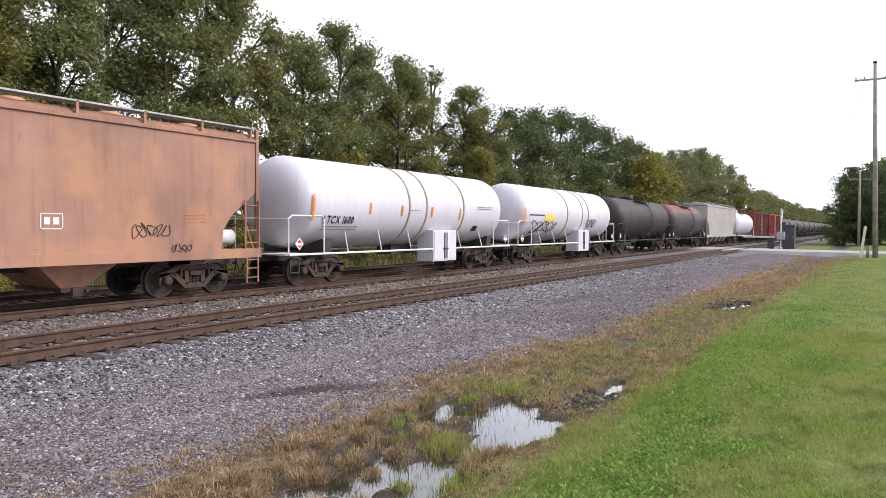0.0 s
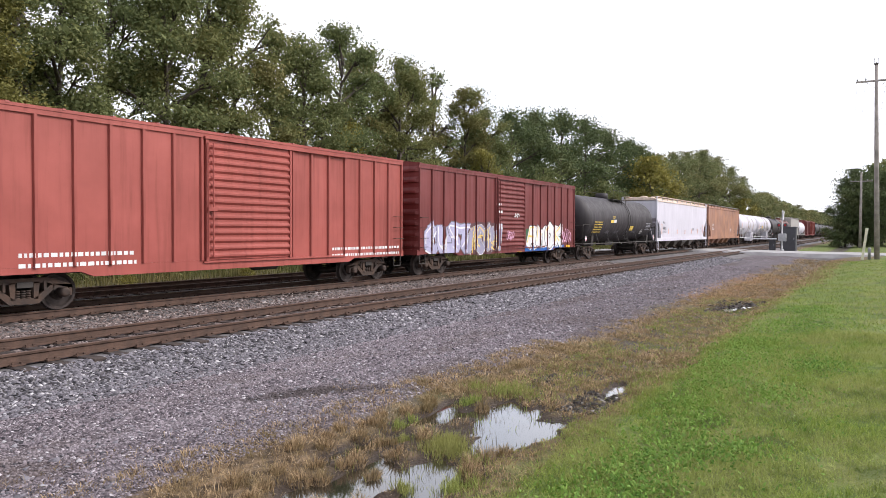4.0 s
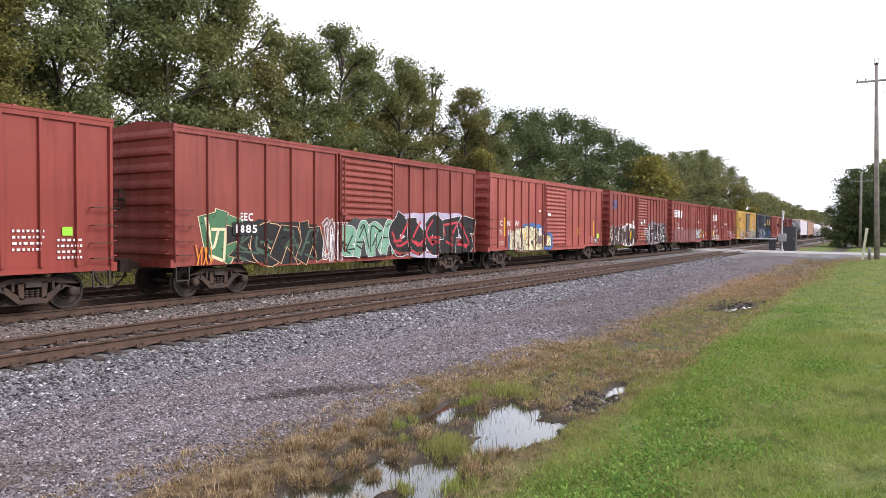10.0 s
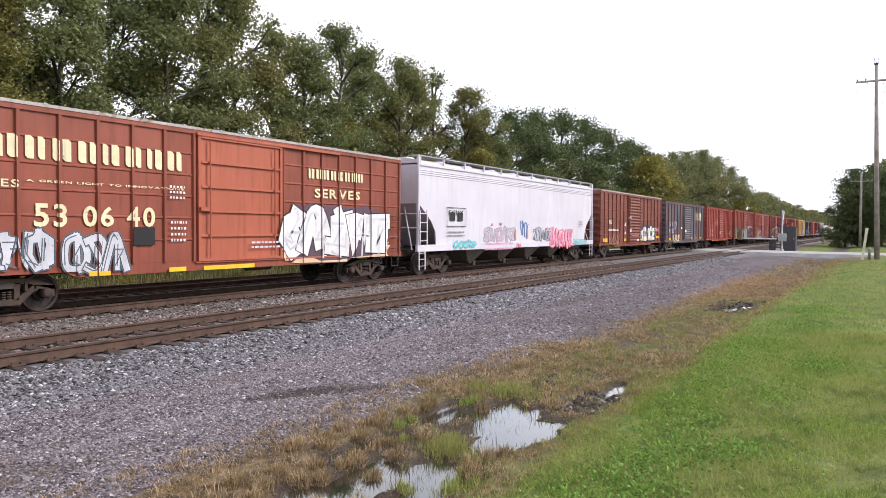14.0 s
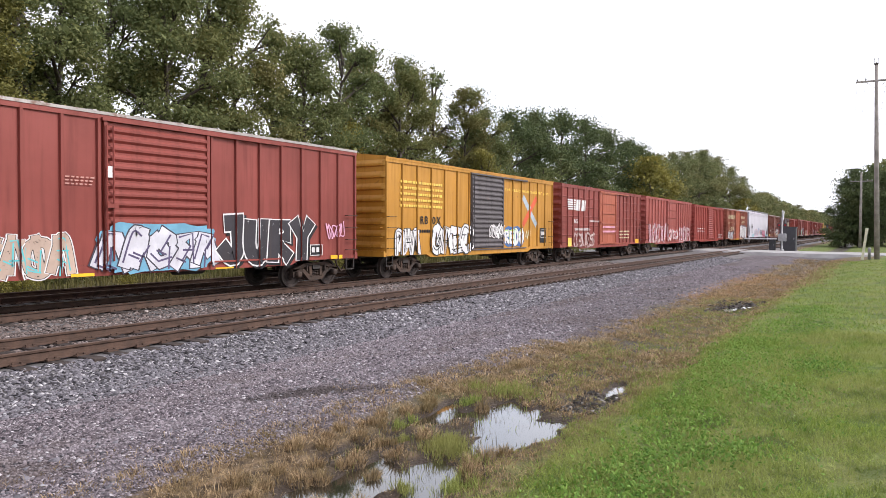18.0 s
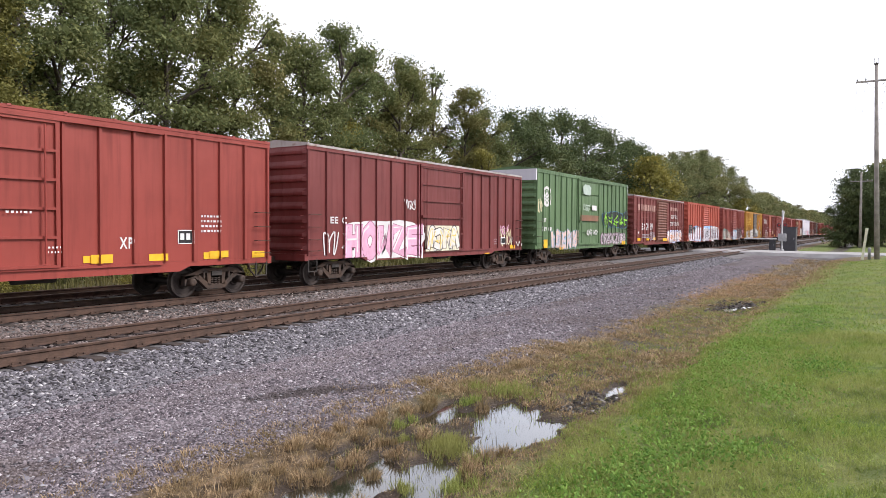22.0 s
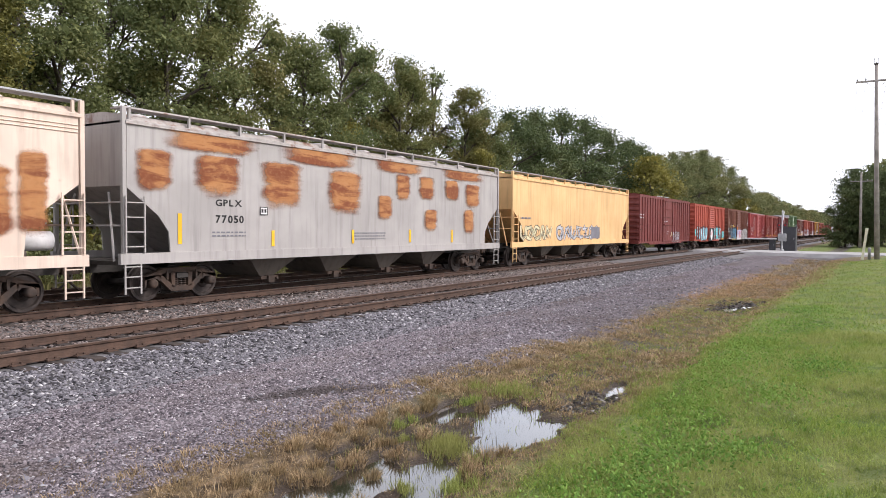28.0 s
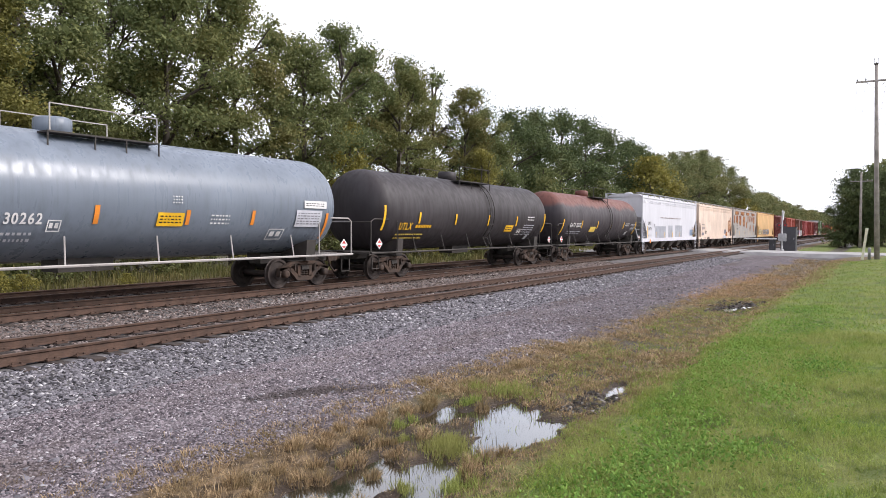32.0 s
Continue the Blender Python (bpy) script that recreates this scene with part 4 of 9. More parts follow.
def road():
    bm = bmesh.new()
    pts = ((-200, -0.1), (-20, -0.12), (0, -0.2), (8, -0.16), (10.4, -0.11), (13.4, -0.09), (15, -0.05), (18, -0.03), (22, -0.08), (26, -0.3), (200, 0.1))
    rows = []
    for y, z in pts:
        rows.append([bm.verts.new((ROAD_X0, y, z)), bm.verts.new((ROAD_X1, y, z)), bm.verts.new((ROAD_X1 + 0.5, y, z - 0.6)), bm.verts.new((ROAD_X0 - 0.5, y, z - 0.6))])
    for a, b in zip(rows, rows[1:]):
        for i in range(4):
            j = (i + 1) % 4
            bm.faces.new((a[i], a[j], b[j], b[i]))
    bmesh.ops.recalc_face_normals(bm, faces=bm.faces[:])
    tagged(new("road", mesh_of("road", bm, M_ROAD)), "pale worn asphalt road crossing the tracks", "road", kind="structure")


road()
M_GALV = rough_mat("galvanised_steel", (0.36, 0.36, 0.37), 0.2, 2, 30, 0.5, 0.1, 0.4)
M_CABINET = rough_mat("dark_cabinet_steel", (0.06, 0.06, 0.068), 0.2, 1.5, 30, 0.6, 0.1)
M_SIGNWHITE = spray(222, 222, 226)
M_SIGNRED = spray(170, 40, 40)


def crossing_signal(x, y):
    t = thing("crossing_signal", "grey crossing signal mast with crossed boards and lamps", "signal", at=(x, y, -0.3))
    bm = bmesh.new()
    lathe(bm, [(0, 0.2), (0.25, 0.2), (0.3, 0.08), (4.3, 0.06)], 10, "z")
    part("mast", bm, M_GALV, t)
    for a in (45, -45):
        bm = bmesh.new()
        box(bm, -0.02, 0.02, -0.6, 0.6, -0.11, 0.11)
        under("cross_board", mesh_of("cross_board", bm, M_SIGNWHITE), t, (0, -0.09 if a > 0 else -0.13, 3.75), (a, 0, 90))
    for s in (-1, 1):
        bm = bmesh.new()
        lathe(bm, [(-0.06, 0.2), (-0.04, 0.2), (0.0, 0.12), (0.1, 0.1)], 14, "x")
        lp = under("lamp", mesh_of("lamp", bm, M_CABINET), t, (-0.1, s * 0.3, 2.75))
        bm = bmesh.new()
        lathe(bm, [(-0.08, 0.1), (-0.06, 0.11)], 12, "x")
        under("lens", mesh_of("lens", bm, M_SIGNRED), lp)
    bm = bmesh.new()
    rod(bm, (0, -0.5, 2.75), (0, 0.5, 2.75), 0.035, 6)
    part("cross_arm", bm, M_GALV, t)
    bm = bmesh.new()
    box(bm, -0.25, 0.25, -0.4, 0.35, 1.1, 1.9)
    bmesh.ops.bevel(bm, geom=bm.edges[:], offset=0.05, segments=2, affect="EDGES")
    part("gate_motor", bm, M_GALV, t)
    bm = bmesh.new()
    lathe(bm, [(-0.42, 0.16), (-0.4, 0.3), (-0.36, 0.3)], 14, "y", (-0.1, 0, 1.5))
    part("counterweight", bm, M_GALV, t)
    bm = bmesh.new()
    box(bm, -0.04, 0.04, 0.5, 3.6, 1.28, 1.42)
    part("gate_arm", bm, M_SIGNWHITE, t, "lowered white gate arm")


crossing_signal(80.6, 8.4)


def cabinet(x, y, w, d, hgt, label):
    t = thing("signal_cabinet", label, "cabinet", at=(x, y, -0.35))
    bm = bmesh.new()
    box(bm, 0, d, 0, w, 0.12, hgt)
    bmesh.ops.bevel(bm, geom=bm.edges[:], offset=0.03, segments=1, affect="EDGES")
    part("housing", bm, M_CABINET, t)
    bm = bmesh.new()
    prism(bm, [(-0.08, hgt), (w + 0.08, hgt), (w + 0.04, hgt + 0.1), (-0.04, hgt + 0.1)], -0.08, d + 0.08, "x")
    part("roof", bm, M_CABINET, t)
    bm = bmesh.new()
    box(bm, -0.03, 0.0, 0.08, w - 0.08, 0.25, hgt - 0.1)
    dr = part("door", bm, M_CABINET, t)
    bm = bmesh.new()
    box(bm, -0.07, -0.03, 0.15, 0.2, hgt * 0.5, hgt * 0.5 + 0.2)
    part("handle", bm, M_GALV, dr)
    bm = bmesh.new()
    box(bm, -0.1, d + 0.1, -0.1, w + 0.1, -0.2, 0.12)
    part("plinth", bm, M_ROAD, t)


cabinet(82.6, 7.3, 1.45, 1.6, 2.55, "tall dark steel signal cabinet beside the crossing")
cabinet(82.0, 9.2, 0.6, 0.7, 1.25, "low dark steel signal cabinet beside the mast")


def utility_pole(x, y, hgt, lean, label, arms=True):
    t = thing("utility_pole", label, "utility pole", at=(x, y, float(lie(np.array([x]), np.array([y]))[0]) - 0.1))
    bm = bmesh.new()
    lathe(bm, [(0, 0.19), (hgt * 0.5, 0.16), (hgt, 0.11), (hgt + 0.02, 0.02)], 12, "z")
    for v in bm.verts:
        v.co.y += lean * (v.co.z / hgt)
    part("pole", bm, M_POLE, t)
    za = hgt - 1.25
    bm = bmesh.new()
    box(bm, -0.07, 0.07, -1.35, 1.35, za, za + 0.13)
    for v in bm.verts:
        v.co.y += lean * 0.9
    part("cross_arm", bm, M_POLE, t)
    for y2 in (-1.25, -0.7, 0.7, 1.25):
        bm = bmesh.new()
        lathe(bm, [(za + 0.13, 0.02), (za + 0.2, 0.06), (za + 0.26, 0.06), (za + 0.3, 0.03)], 8, "z", (0, y2 + lean * 0.9, 0))
        part("insulator", bm, M_GALV, t)
    if arms:
        for s in (-1, 1):
            bm = bmesh.new()
            rod(bm, (-0.08, lean * 0.9 + s * 0.7, za + 0.02), (-0.08, lean * 0.85, za - 0.6), 0.018, 4)
            part("arm_brace", bm, M_GALV, t)
        bm = bmesh.new()
        lathe(bm, [(hgt + 0.02, 0.14), (hgt + 0.1, 0.16), (hgt + 0.18, 0.05)], 10, "z", (0, lean, 0))
        part("pole_cap", bm, M_STEEL, t)
        bm = bmesh.new()
        for s in (-0.12, 0.14):
            rod(bm, (0, lean + s, hgt + 0.1), (0, lean + s, hgt + 0.5), 0.02, 5)
        part("pole_pin", bm, M_GALV, t)
    return t, za


utility_pole(62.6, 0.0, 14.75, 0.3, "tall weathered wooden utility pole with a cross arm")
utility_pole(112.0, 2.0, 10.4, 0.0, "grey wooden utility pole beyond the road", False)


def wire(p, q, sag):
    bm = bmesh.new()
    pts = [Vector(p).lerp(Vector(q), f) - Vector((0, 0, sag * 4 * f * (1 - f))) for f in np.linspace(0, 1, 13)]
    bent(bm, pts, 0.012, 4)
    tagged(new("overhead_wire", mesh_of("overhead_wire", bm, M_BLACKRUB)), "thin overhead wire between the poles", "wire", "overhead wires")


for s in (-1.25, -0.7, 0.7, 1.25):
    wire((62.6, s + 0.27, 13.6), (112, 2.0 + s, 9.1), 0.5)


def marker_post(x, y, hgt, tilt):
    t = thing("marker_post", "slanting pale yellow marker post by the road", "post", at=(x, y, -0.3))
    bm = bmesh.new()
    box(bm, -0.05, 0.05, -0.09, 0.09, 0, hgt)
    for v in bm.verts:
        v.co.y += tilt * v.co.z / hgt
    part("post", bm, spray(222, 217, 192), t)
    bm = bmesh.new()
    box(bm, -0.06, 0.06, -0.1, 0.1, hgt - 0.25, hgt + 0.005)
    for v in bm.verts:
        v.co.y += tilt * v.co.z / hgt
    part("band", bm, spray(230, 226, 200), t)


marker_post(62.0, 0.95, 2.4, -0.28)


def short_post(x, y):
    t = thing("bollard", "short grey post beside the utility pole", "post", at=(x, y, -0.3))
    bm = bmesh.new()
    lathe(bm, [(0, 0.11), (0.85, 0.11), (0.92, 0.07)], 10, "z")
    part("shaft", bm, M_GALV, t)
    bm = bmesh.new()
    lathe(bm, [(0.8, 0.125), (0.86, 0.125)], 10, "z")
    part("collar", bm, M_GALV, t)


short_post(62.8, 0.5)

# ---- freight cars: shared running gear
def make_wheelset(rad):
    bm = bmesh.new()
    for s in (-1, 1):
        o = s * 0.755
        prof = [(o + s * 0.075, 0.09), (o + s * 0.075, 0.17), (o + s * 0.03, 0.2), (o + s * 0.025, 0.33), (o + s * 0.065, 0.36), (o + s * 0.065, 0.418), (o - s * 0.035, 0.424), (o - s * 0.05, 0.45), (o - s * 0.075, 0.44), (o - s * 0.075, 0.35), (o - s * 0.03, 0.32), (o - s * 0.03, 0.2), (o - s * 0.08, 0.17), (o - s * 0.08, 0.09)]
        lathe(bm, [(a, r * rad / 0.424) for a, r in prof], 24, "y", smooth=False)
        for k in range(3):
            a = 2 * pi * k / 3
            box(bm, cos(a) * 0.12 - 0.02, cos(a) * 0.12 + 0.02, o + s * 0.07, o + s * 0.2, sin(a) * 0.12 - 0.02, sin(a) * 0.12 + 0.02)
        lathe(bm, [(o + s * 0.07, 0.1), (o + s * 0.3, 0.1), (o + s * 0.31, 0.07)], 12, "y")
    rod(bm, (0, -0.75, 0), (0, 0.75, 0), 0.085, 12)
    bmesh.ops.recalc_face_normals(bm, faces=bm.faces[:])
    return mesh_of("wheelset", bm, M_WHEEL)


def make_side_frame():
    """A cast side frame with its windows, journal ends and ribs; outer face towards -y."""
    bm = bmesh.new()
    d = (-0.075, 0.075)
    prism(bm, [(-1.1, 0.5), (-0.72, 0.6), (-0.5, 0.67), (0.5, 0.67), (0.72, 0.6), (1.1, 0.5), (1.1, 0.6), (0.8, 0.7), (0.5, 0.79), (-0.5, 0.79), (-0.8, 0.7), (-1.1, 0.6)], *d)
    prism(bm, [(-0.68, 0.62), (-0.58, 0.6), (-0.24, 0.32), (0.24, 0.32), (0.58, 0.6), (0.68, 0.62), (0.66, 0.5), (0.32, 0.19), (-0.32, 0.19), (-0.66, 0.5)][::-1], *d)
    for s in (-1, 1):
        prism(bm, [(s * 0.3, 0.3), (s * 0.2, 0.3), (s * 0.2, 0.7), (s * 0.34, 0.7)], *d)
        prism(bm, [(s * 1.1, 0.33), (s * 1.1, 0.6), (s * 0.62, 0.63), (s * 0.66, 0.46), (s * 0.74, 0.53), (s * 1.03, 0.52), (s * 1.05, 0.33)], *d)
        lathe(bm, [(-0.19, 0.04), (-0.19, 0.1), (-0.15, 0.12), (0.02, 0.12)], 12, "y", (s * 0.89, 0, 0.42))
        box(bm, s * 0.45 - 0.03, s * 0.45 + 0.03, -0.1, 0.05, 0.5, 0.72)
    bmesh.ops.recalc_face_normals(bm, faces=bm.faces[:])
    return mesh_of("side_frame", bm, M_TRUCK)


def make_springs():
    bm = bmesh.new()
    for x in (-0.12, 0.0, 0.12):
        for k in range(4):
            lathe(bm, [(0.34 + k * 0.055, 0.045), (0.35 + k * 0.055, 0.058), (0.37 + k * 0.055, 0.058), (0.38 + k * 0.055, 0.045)], 8, "z", (x, 0, 0))
    return mesh_of("spring_nest", bm, M_TRUCK)


def make_bolster():
    bm = bmesh.new()
    prism(bm, [(-1.1, 0.56), (1.1, 0.56), (1.1, 0.68), (0.5, 0.8), (-0.5, 0.8), (-1.1, 0.68)], -0.17, 0.17, "x")
    for s in (-1, 1):
        box(bm, s * 0.45 - 0.05, s * 0.45 + 0.05, -0.9, 0.9, 0.3, 0.42)
    return mesh_of("truck", bm, M_STEEL)


def make_coupler():
    """Coupler, knuckle and hose, reaching towards +x from 0."""
    bm = bmesh.new()
    box(bm, -0.5, 0.3, -0.08, 0.08, 0.78, 0.96)
    prism(bm, [(0.28, -0.13), (0.5, -0.16), (0.62, -0.06), (0.6, 0.14), (0.42, 0.18), (0.28, 0.13)], 0, 0.3, "y")
    bm.verts.ensure_lookup_table()
    for v in bm.verts[8:]:
        v.co.y, v.co.z = v.co.z, 0.73 + v.co.y
    bent(bm, [(0.1, -0.3, 0.85), (0.22, -0.3, 0.55), (0.45, -0.26, 0.36), (0.68, -0.2, 0.4)], 0.03)
    bmesh.ops.recalc_face_normals(bm, faces=bm.faces[:])
    return mesh_of("coupler", bm, M_TRUCK)


def make_step():
    bm = bmesh.new()
    bent(bm, [(-0.2, 0, 0.4), (-0.2, 0, 0), (0.2, 0, 0), (0.2, 0, 0.4)], 0.022, 4)
    return mesh_of("step", bm, M_STEEL)


def make_grab(q):
    bm = bmesh.new()
    bent(bm, [(-0.25, -q * 0.06, 0), (-0.25, q * 0.08, 0), (0.25, q * 0.08, 0), (0.25, -q * 0.06, 0)], 0.014, 4)
    return mesh_of("grab_iron", bm, M_TRUCK)


ME_GRAB = {q: make_grab(q) for q in (-1, 1)}
ME_WHEEL = {rad: make_wheelset(rad) for rad in (0.42, 0.457)}
ME_FRAME, ME_SPRING, ME_BOLSTER, ME_COUPLER, ME_STEP = make_side_frame(), make_springs(), make_bolster(), make_coupler(), make_step()
SPEED = 20.53
TRAIN = []
SPIN = []
DATUM = {}  # where the paint is measured from, on a car whose ends lie unevenly about it


def running_gear(car, half, truck_x, rad=0.457):
    """Two trucks with their wheelsets, side frames and springs, and both couplers."""
    k = rad / 0.457
    for s in (-1, 1):
        tk = under("truck", ME_BOLSTER, car, (s * truck_x, 0, 0))
        for q in (-1, 1):
            fr = under("side_frame", ME_FRAME, tk, (0, q * 1.0, 0.035 * k), (0, 0, 0 if q < 0 else 180))
            sp = under("spring_nest", ME_SPRING, tk, (0, q * 1.0, 0))
            fr.scale = sp.scale = (k + 0.03 if k < 1 else 1, 1, k)
            tagged(sp, kind="stuff")
            ws = under("wheelset", ME_WHEEL[rad], tk, (q * (0.865 if k < 1 else 0.89), 0, rad))
            SPIN.append((ws, car, rad))
        under("coupler", ME_COUPLER, car, (s * half, 0, 0), (0, 0, 0 if s > 0 else 180))


def start_car(name, label, u, category="freight car"):
    car = thing(name, label, category, "freight cars of the passing train", (u, Y_FAR, 0))
    TRAIN.append((car, u))
    return car


def rungs(x0, x1, zs, y, stand=0.09, r=0.013, stiles=False):
    """Ladder rungs on a side face at y; stand: how far they stand off."""
    bm = bmesh.new()
    o = y - stand if y < 0 else y + stand
    for z in zs:
        bent(bm, [(x0, y, z), (x0, o, z), (x1, o, z), (x1, y, z)], r, 4)
    if stiles:
        for x in (x0, x1):
            rod(bm, (x, o, min(zs) - 0.15), (x, o, max(zs) + 0.15), r * 1.4, 4)
    return bm


def end_sheet(bm, half, ze, z0, w, n, depth=0.065):
    """A pressed end with n bold corrugations, on the face at -half."""
    rows = []
    shape = ((0.0, 0.0), (0.34, 0.0), (0.4, 0.9), (0.46, 1.0), (0.6, 1.0), (0.7, 0.75), (0.92, 0.0))
    cut = [((i + f) / n, q) for i in range(n) for f, q in shape] + [(1.0, 0.0)]
    for f, wave in cut:
        z = z0 + (ze - z0) * f
        rows.append([bm.verts.new((-half - depth * wave * k, y, z)) for y, k in ((-w, 0), (-w + 0.12, 1), (w - 0.12, 1), (w, 0))])
    for a, b in zip(rows, rows[1:]):
        for i in range(3):
            bm.faces.new((a[i + 1], a[i], b[i], b[i + 1]))


def boxcar(u, label, col, L=15.6, ze=4.4, door=(-1.6, 1.5), style="corrugated", seams=False, posts=(7, 7), doorm=None, roofm=None, endm=None, sill=0.0, name="boxcar", endcap=None, postm=None, n_end=8, ends=None):
    """An outside-post boxcar. Local x along the train, side towards the camera at -y. Returns the car and its side profile."""
    rear, front = ends or (-L / 2, L / 2)
    car, L, mid = start_car(name, label, u + (rear + front) / 2), front - rear, (rear + front) / 2
    DATUM[car.name] = -mid
    door = (door[0] - mid, door[1] - mid)
    h, zb, w, wp, wd = L / 2, 0.74, 1.34, 1.40, 1.425
    doorm, roofm, endm, postm = doorm or col, roofm or col, endm or col, postm or col
    bm = bmesh.new()
    box(bm, -h + 0.02, h - 0.02, -w, w, 1.0, ze - 0.02)
    part("body", bm, col, car)
    if seams:
        bm = bmesh.new()
        prism(bm, [(-w, -0.035), (-w, 0.035), (-w - 0.022, 0.012), (-w - 0.022, -0.012)], -h + 0.05, h - 0.05, "x")
        me = mesh_of("side_seam", bm, col)
        for k in range(1, 6):
            for a in (0, 180):
                under("side_seam", me, car, (0, 0, 1.0 + (ze - 1.1) * k / 6), (0, 0, a))
    # side sill, deeper between the trucks
    for s in (-1, 1):
        bm = bmesh.new()
        a = h - 3.1
        prism(bm, [(-h, 0.86), (-a - 0.3, 0.86), (-a, zb - sill), (a, zb - sill), (a + 0.3, 0.86), (h, 0.86), (h, 0.998), (-h, 0.998)], min(s * w, s * 1.2), max(s * w, s * 1.2))
        part("side_sill", bm, col, car)
        bm = bmesh.new()
        box(bm, -h, h, min(s * (w + 0.045), s * w * 0.98), max(s * (w + 0.045), s * w * 0.98), ze - 0.13, ze)
        part("top_rail", bm, col, car)
    # posts
    bm = bmesh.new()
    prism(bm, [(-0.055, 1.0), (0.055, 1.0), (0.055, ze - 0.12), (-0.055, ze - 0.12)], -wp, -w)
    for v in bm.verts:
        if v.co.y < -w - 0.01:
            v.co.x *= 0.62
    me = mesh_of("side_post", bm, postm)
    spans = []
    xl = np.linspace(-h + 0.07, door[0] - 0.1, posts[0] + 1)
    xr = np.linspace(door[1] + 0.1, h - 0.07, posts[1] + 1)
    for x in np.concatenate((xl, xr)):
        under("side_post", me, car, (x, 0, 0))
        under("side_post", me, car, (-x, 0, 0), (0, 0, 180))
        spans.append((x - 0.04, x + 0.04, wp))
    # doors
    zd0, zd1 = 0.98, ze - 0.16
    for s in (-1, 1):
        bm = bmesh.new()
        x0, x1 = (door if s < 0 else (-door[1], -door[0]))
        yo, yi = s * wd, s * (w - 0.02)
        if style != "corrugated":
            box(bm, x0 + 0.01, x1 - 0.01, min(s * (wd - 0.05), yi), max(s * (wd - 0.05), yi), zd0, zd1)
        if style == "corrugated":
            n = 15
            hz = (zd1 - zd0 - 0.1) / n
            prof = [(s * (w - 0.02), zd0 + 0.03), (s * (wd - 0.05), zd0 + 0.03)]
            for k in range(n):
                z = zd0 + 0.05 + hz * k
                prof += [(s * (wd - 0.05), z), (s * wd, z + hz * 0.28), (s * wd, z + hz * 0.5), (s * (wd - 0.05), z + hz * 0.78)]
            prof += [(s * (wd - 0.05), zd1 - 0.02), (s * (w - 0.02), zd1 - 0.02)]
            prism(bm, prof, x0 + 0.05, x1 - 0.05, "x")
        dr = part("door", bm, doorm, car, "closed sliding door")
        bm = bmesh.new()
        box(bm, -0.045, 0.045, min(yo, yi), max(yo, yi), zd0, zd1)
        me = mesh_of("door_edge", bm, doorm)
        for x in (x0 + 0.045, x1 - 0.045):
            under("door_edge", me, dr, (x, 0, 0))
        if style != "corrugated":
            bm = bmesh.new()
            box(bm, x0 + 0.095, x1 - 0.095, min(s * (wd + 0.006), yi), max(s * (wd + 0.006), yi), -0.03, 0.03)
            me = mesh_of("door_rib", bm, doorm)
            for k in range(6):
                under("door_rib", me, dr, (0, 0, zd0 + 0.03 + (zd1 - zd0 - 0.06) * k / 5))
        for x in ((x0 + 0.2, x0 + 0.03) if style == "corrugated" else (x0 + 0.35, x1 - 0.35)):
            bm = bmesh.new()
            rod(bm, (x, s * (wd + 0.045), zd0 + 0.1), (x, s * (wd + 0.045), zd1 - 0.1), 0.022, 5)
            part("lock_rod", bm, doorm, dr)
        bm = bmesh.new()
        box(bm, x0 + 0.02, x0 + 0.3, min(s * (wd + 0.08), s * wd), max(s * (wd + 0.08), s * wd), 2.3, 2.4)
        part("handle", bm, doorm, dr)
        for z0, z1 in ((zd1, zd1 + 0.07), (zd0 - 0.05, zd0 - 0.005)):
            bm = bmesh.new()
            a, b = (x0 - 0.05, x1 + 2.6) if s < 0 else (x0 - 2.6, x1 + 0.05)
            out = s * (wd + 0.03 if z0 > 2 else wd - 0.03)
            box(bm, a, b, min(out, yi), max(out, yi), z0, z1)
            part("door_track", bm, doorm, car)
        if s < 0:
            spans.append((x0, x1, wd + 0.005))
    # roof with its cross seams
    bm = bmesh.new()
    prism(bm, [(-1.4, ze - 0.02), (1.4, ze - 0.02), (1.4, ze + 0.05), (0, ze + 0.2), (-1.4, ze + 0.05)], -h, h, "x")
    for x in np.arange(-h + 0.05, h, 1.18):
        prism(bm, [(-1.41, ze + 0.03), (0, ze + 0.19), (1.41, ze + 0.03), (1.405, ze + 0.07), (0, ze + 0.225), (-1.405, ze + 0.07)], x - 0.04, x + 0.04, "x")
    part("roof", bm, roofm, car)
    for s in (-1, 1):
        bm = bmesh.new()
        end_sheet(bm, h, ze - 0.02, 1.0, 1.36, n_end)
        if s > 0:
            for v in bm.verts:
                v.co.x, v.co.y = -v.co.x, -v.co.y
        part("end", bm, endm, car, "pressed steel end with bold corrugations")
        if endcap:
            bm = bmesh.new()
            box(bm, s * (h + 0.0) - 0.1, s * (h + 0.0) + 0.1, -1.38, 1.38, ze - 0.55, ze + 0.03)
            part("end_cap", bm, endcap, car, "white painted upper end band")
        bm = bmesh.new()
        box(bm, s * h - 0.08, s * h + 0.08, -1.36, 1.36, 0.84, 1.05)
        part("end_sill", bm, endm, car)
        for q in (-1, 1):
            x0 = s * h - s * 0.06
            for z in (1.15, 1.5, 1.9, 2.3):
                under("grab_iron", ME_GRAB[q], car, (x0 - s * 0.25, q * wp, z))
            under("step", ME_STEP, car, (s * (h - 0.3), q * 1.33, 0.5))
        bm = bmesh.new()
        bent(bm, [(s * h, -1.25, 0), (s * (h + 0.14), -1.25, 0), (s * (h + 0.14), -0.8, 0), (s * h, -0.8, 0)], 0.015, 4)
        me = mesh_of("end_rung", bm, endm)
        for z in (1.2, 1.55, 1.9, 2.25):
            under("end_rung", me, car, (0, 0, z))
    # brake wheel and platform on the trailing end
    bm = bmesh.new()
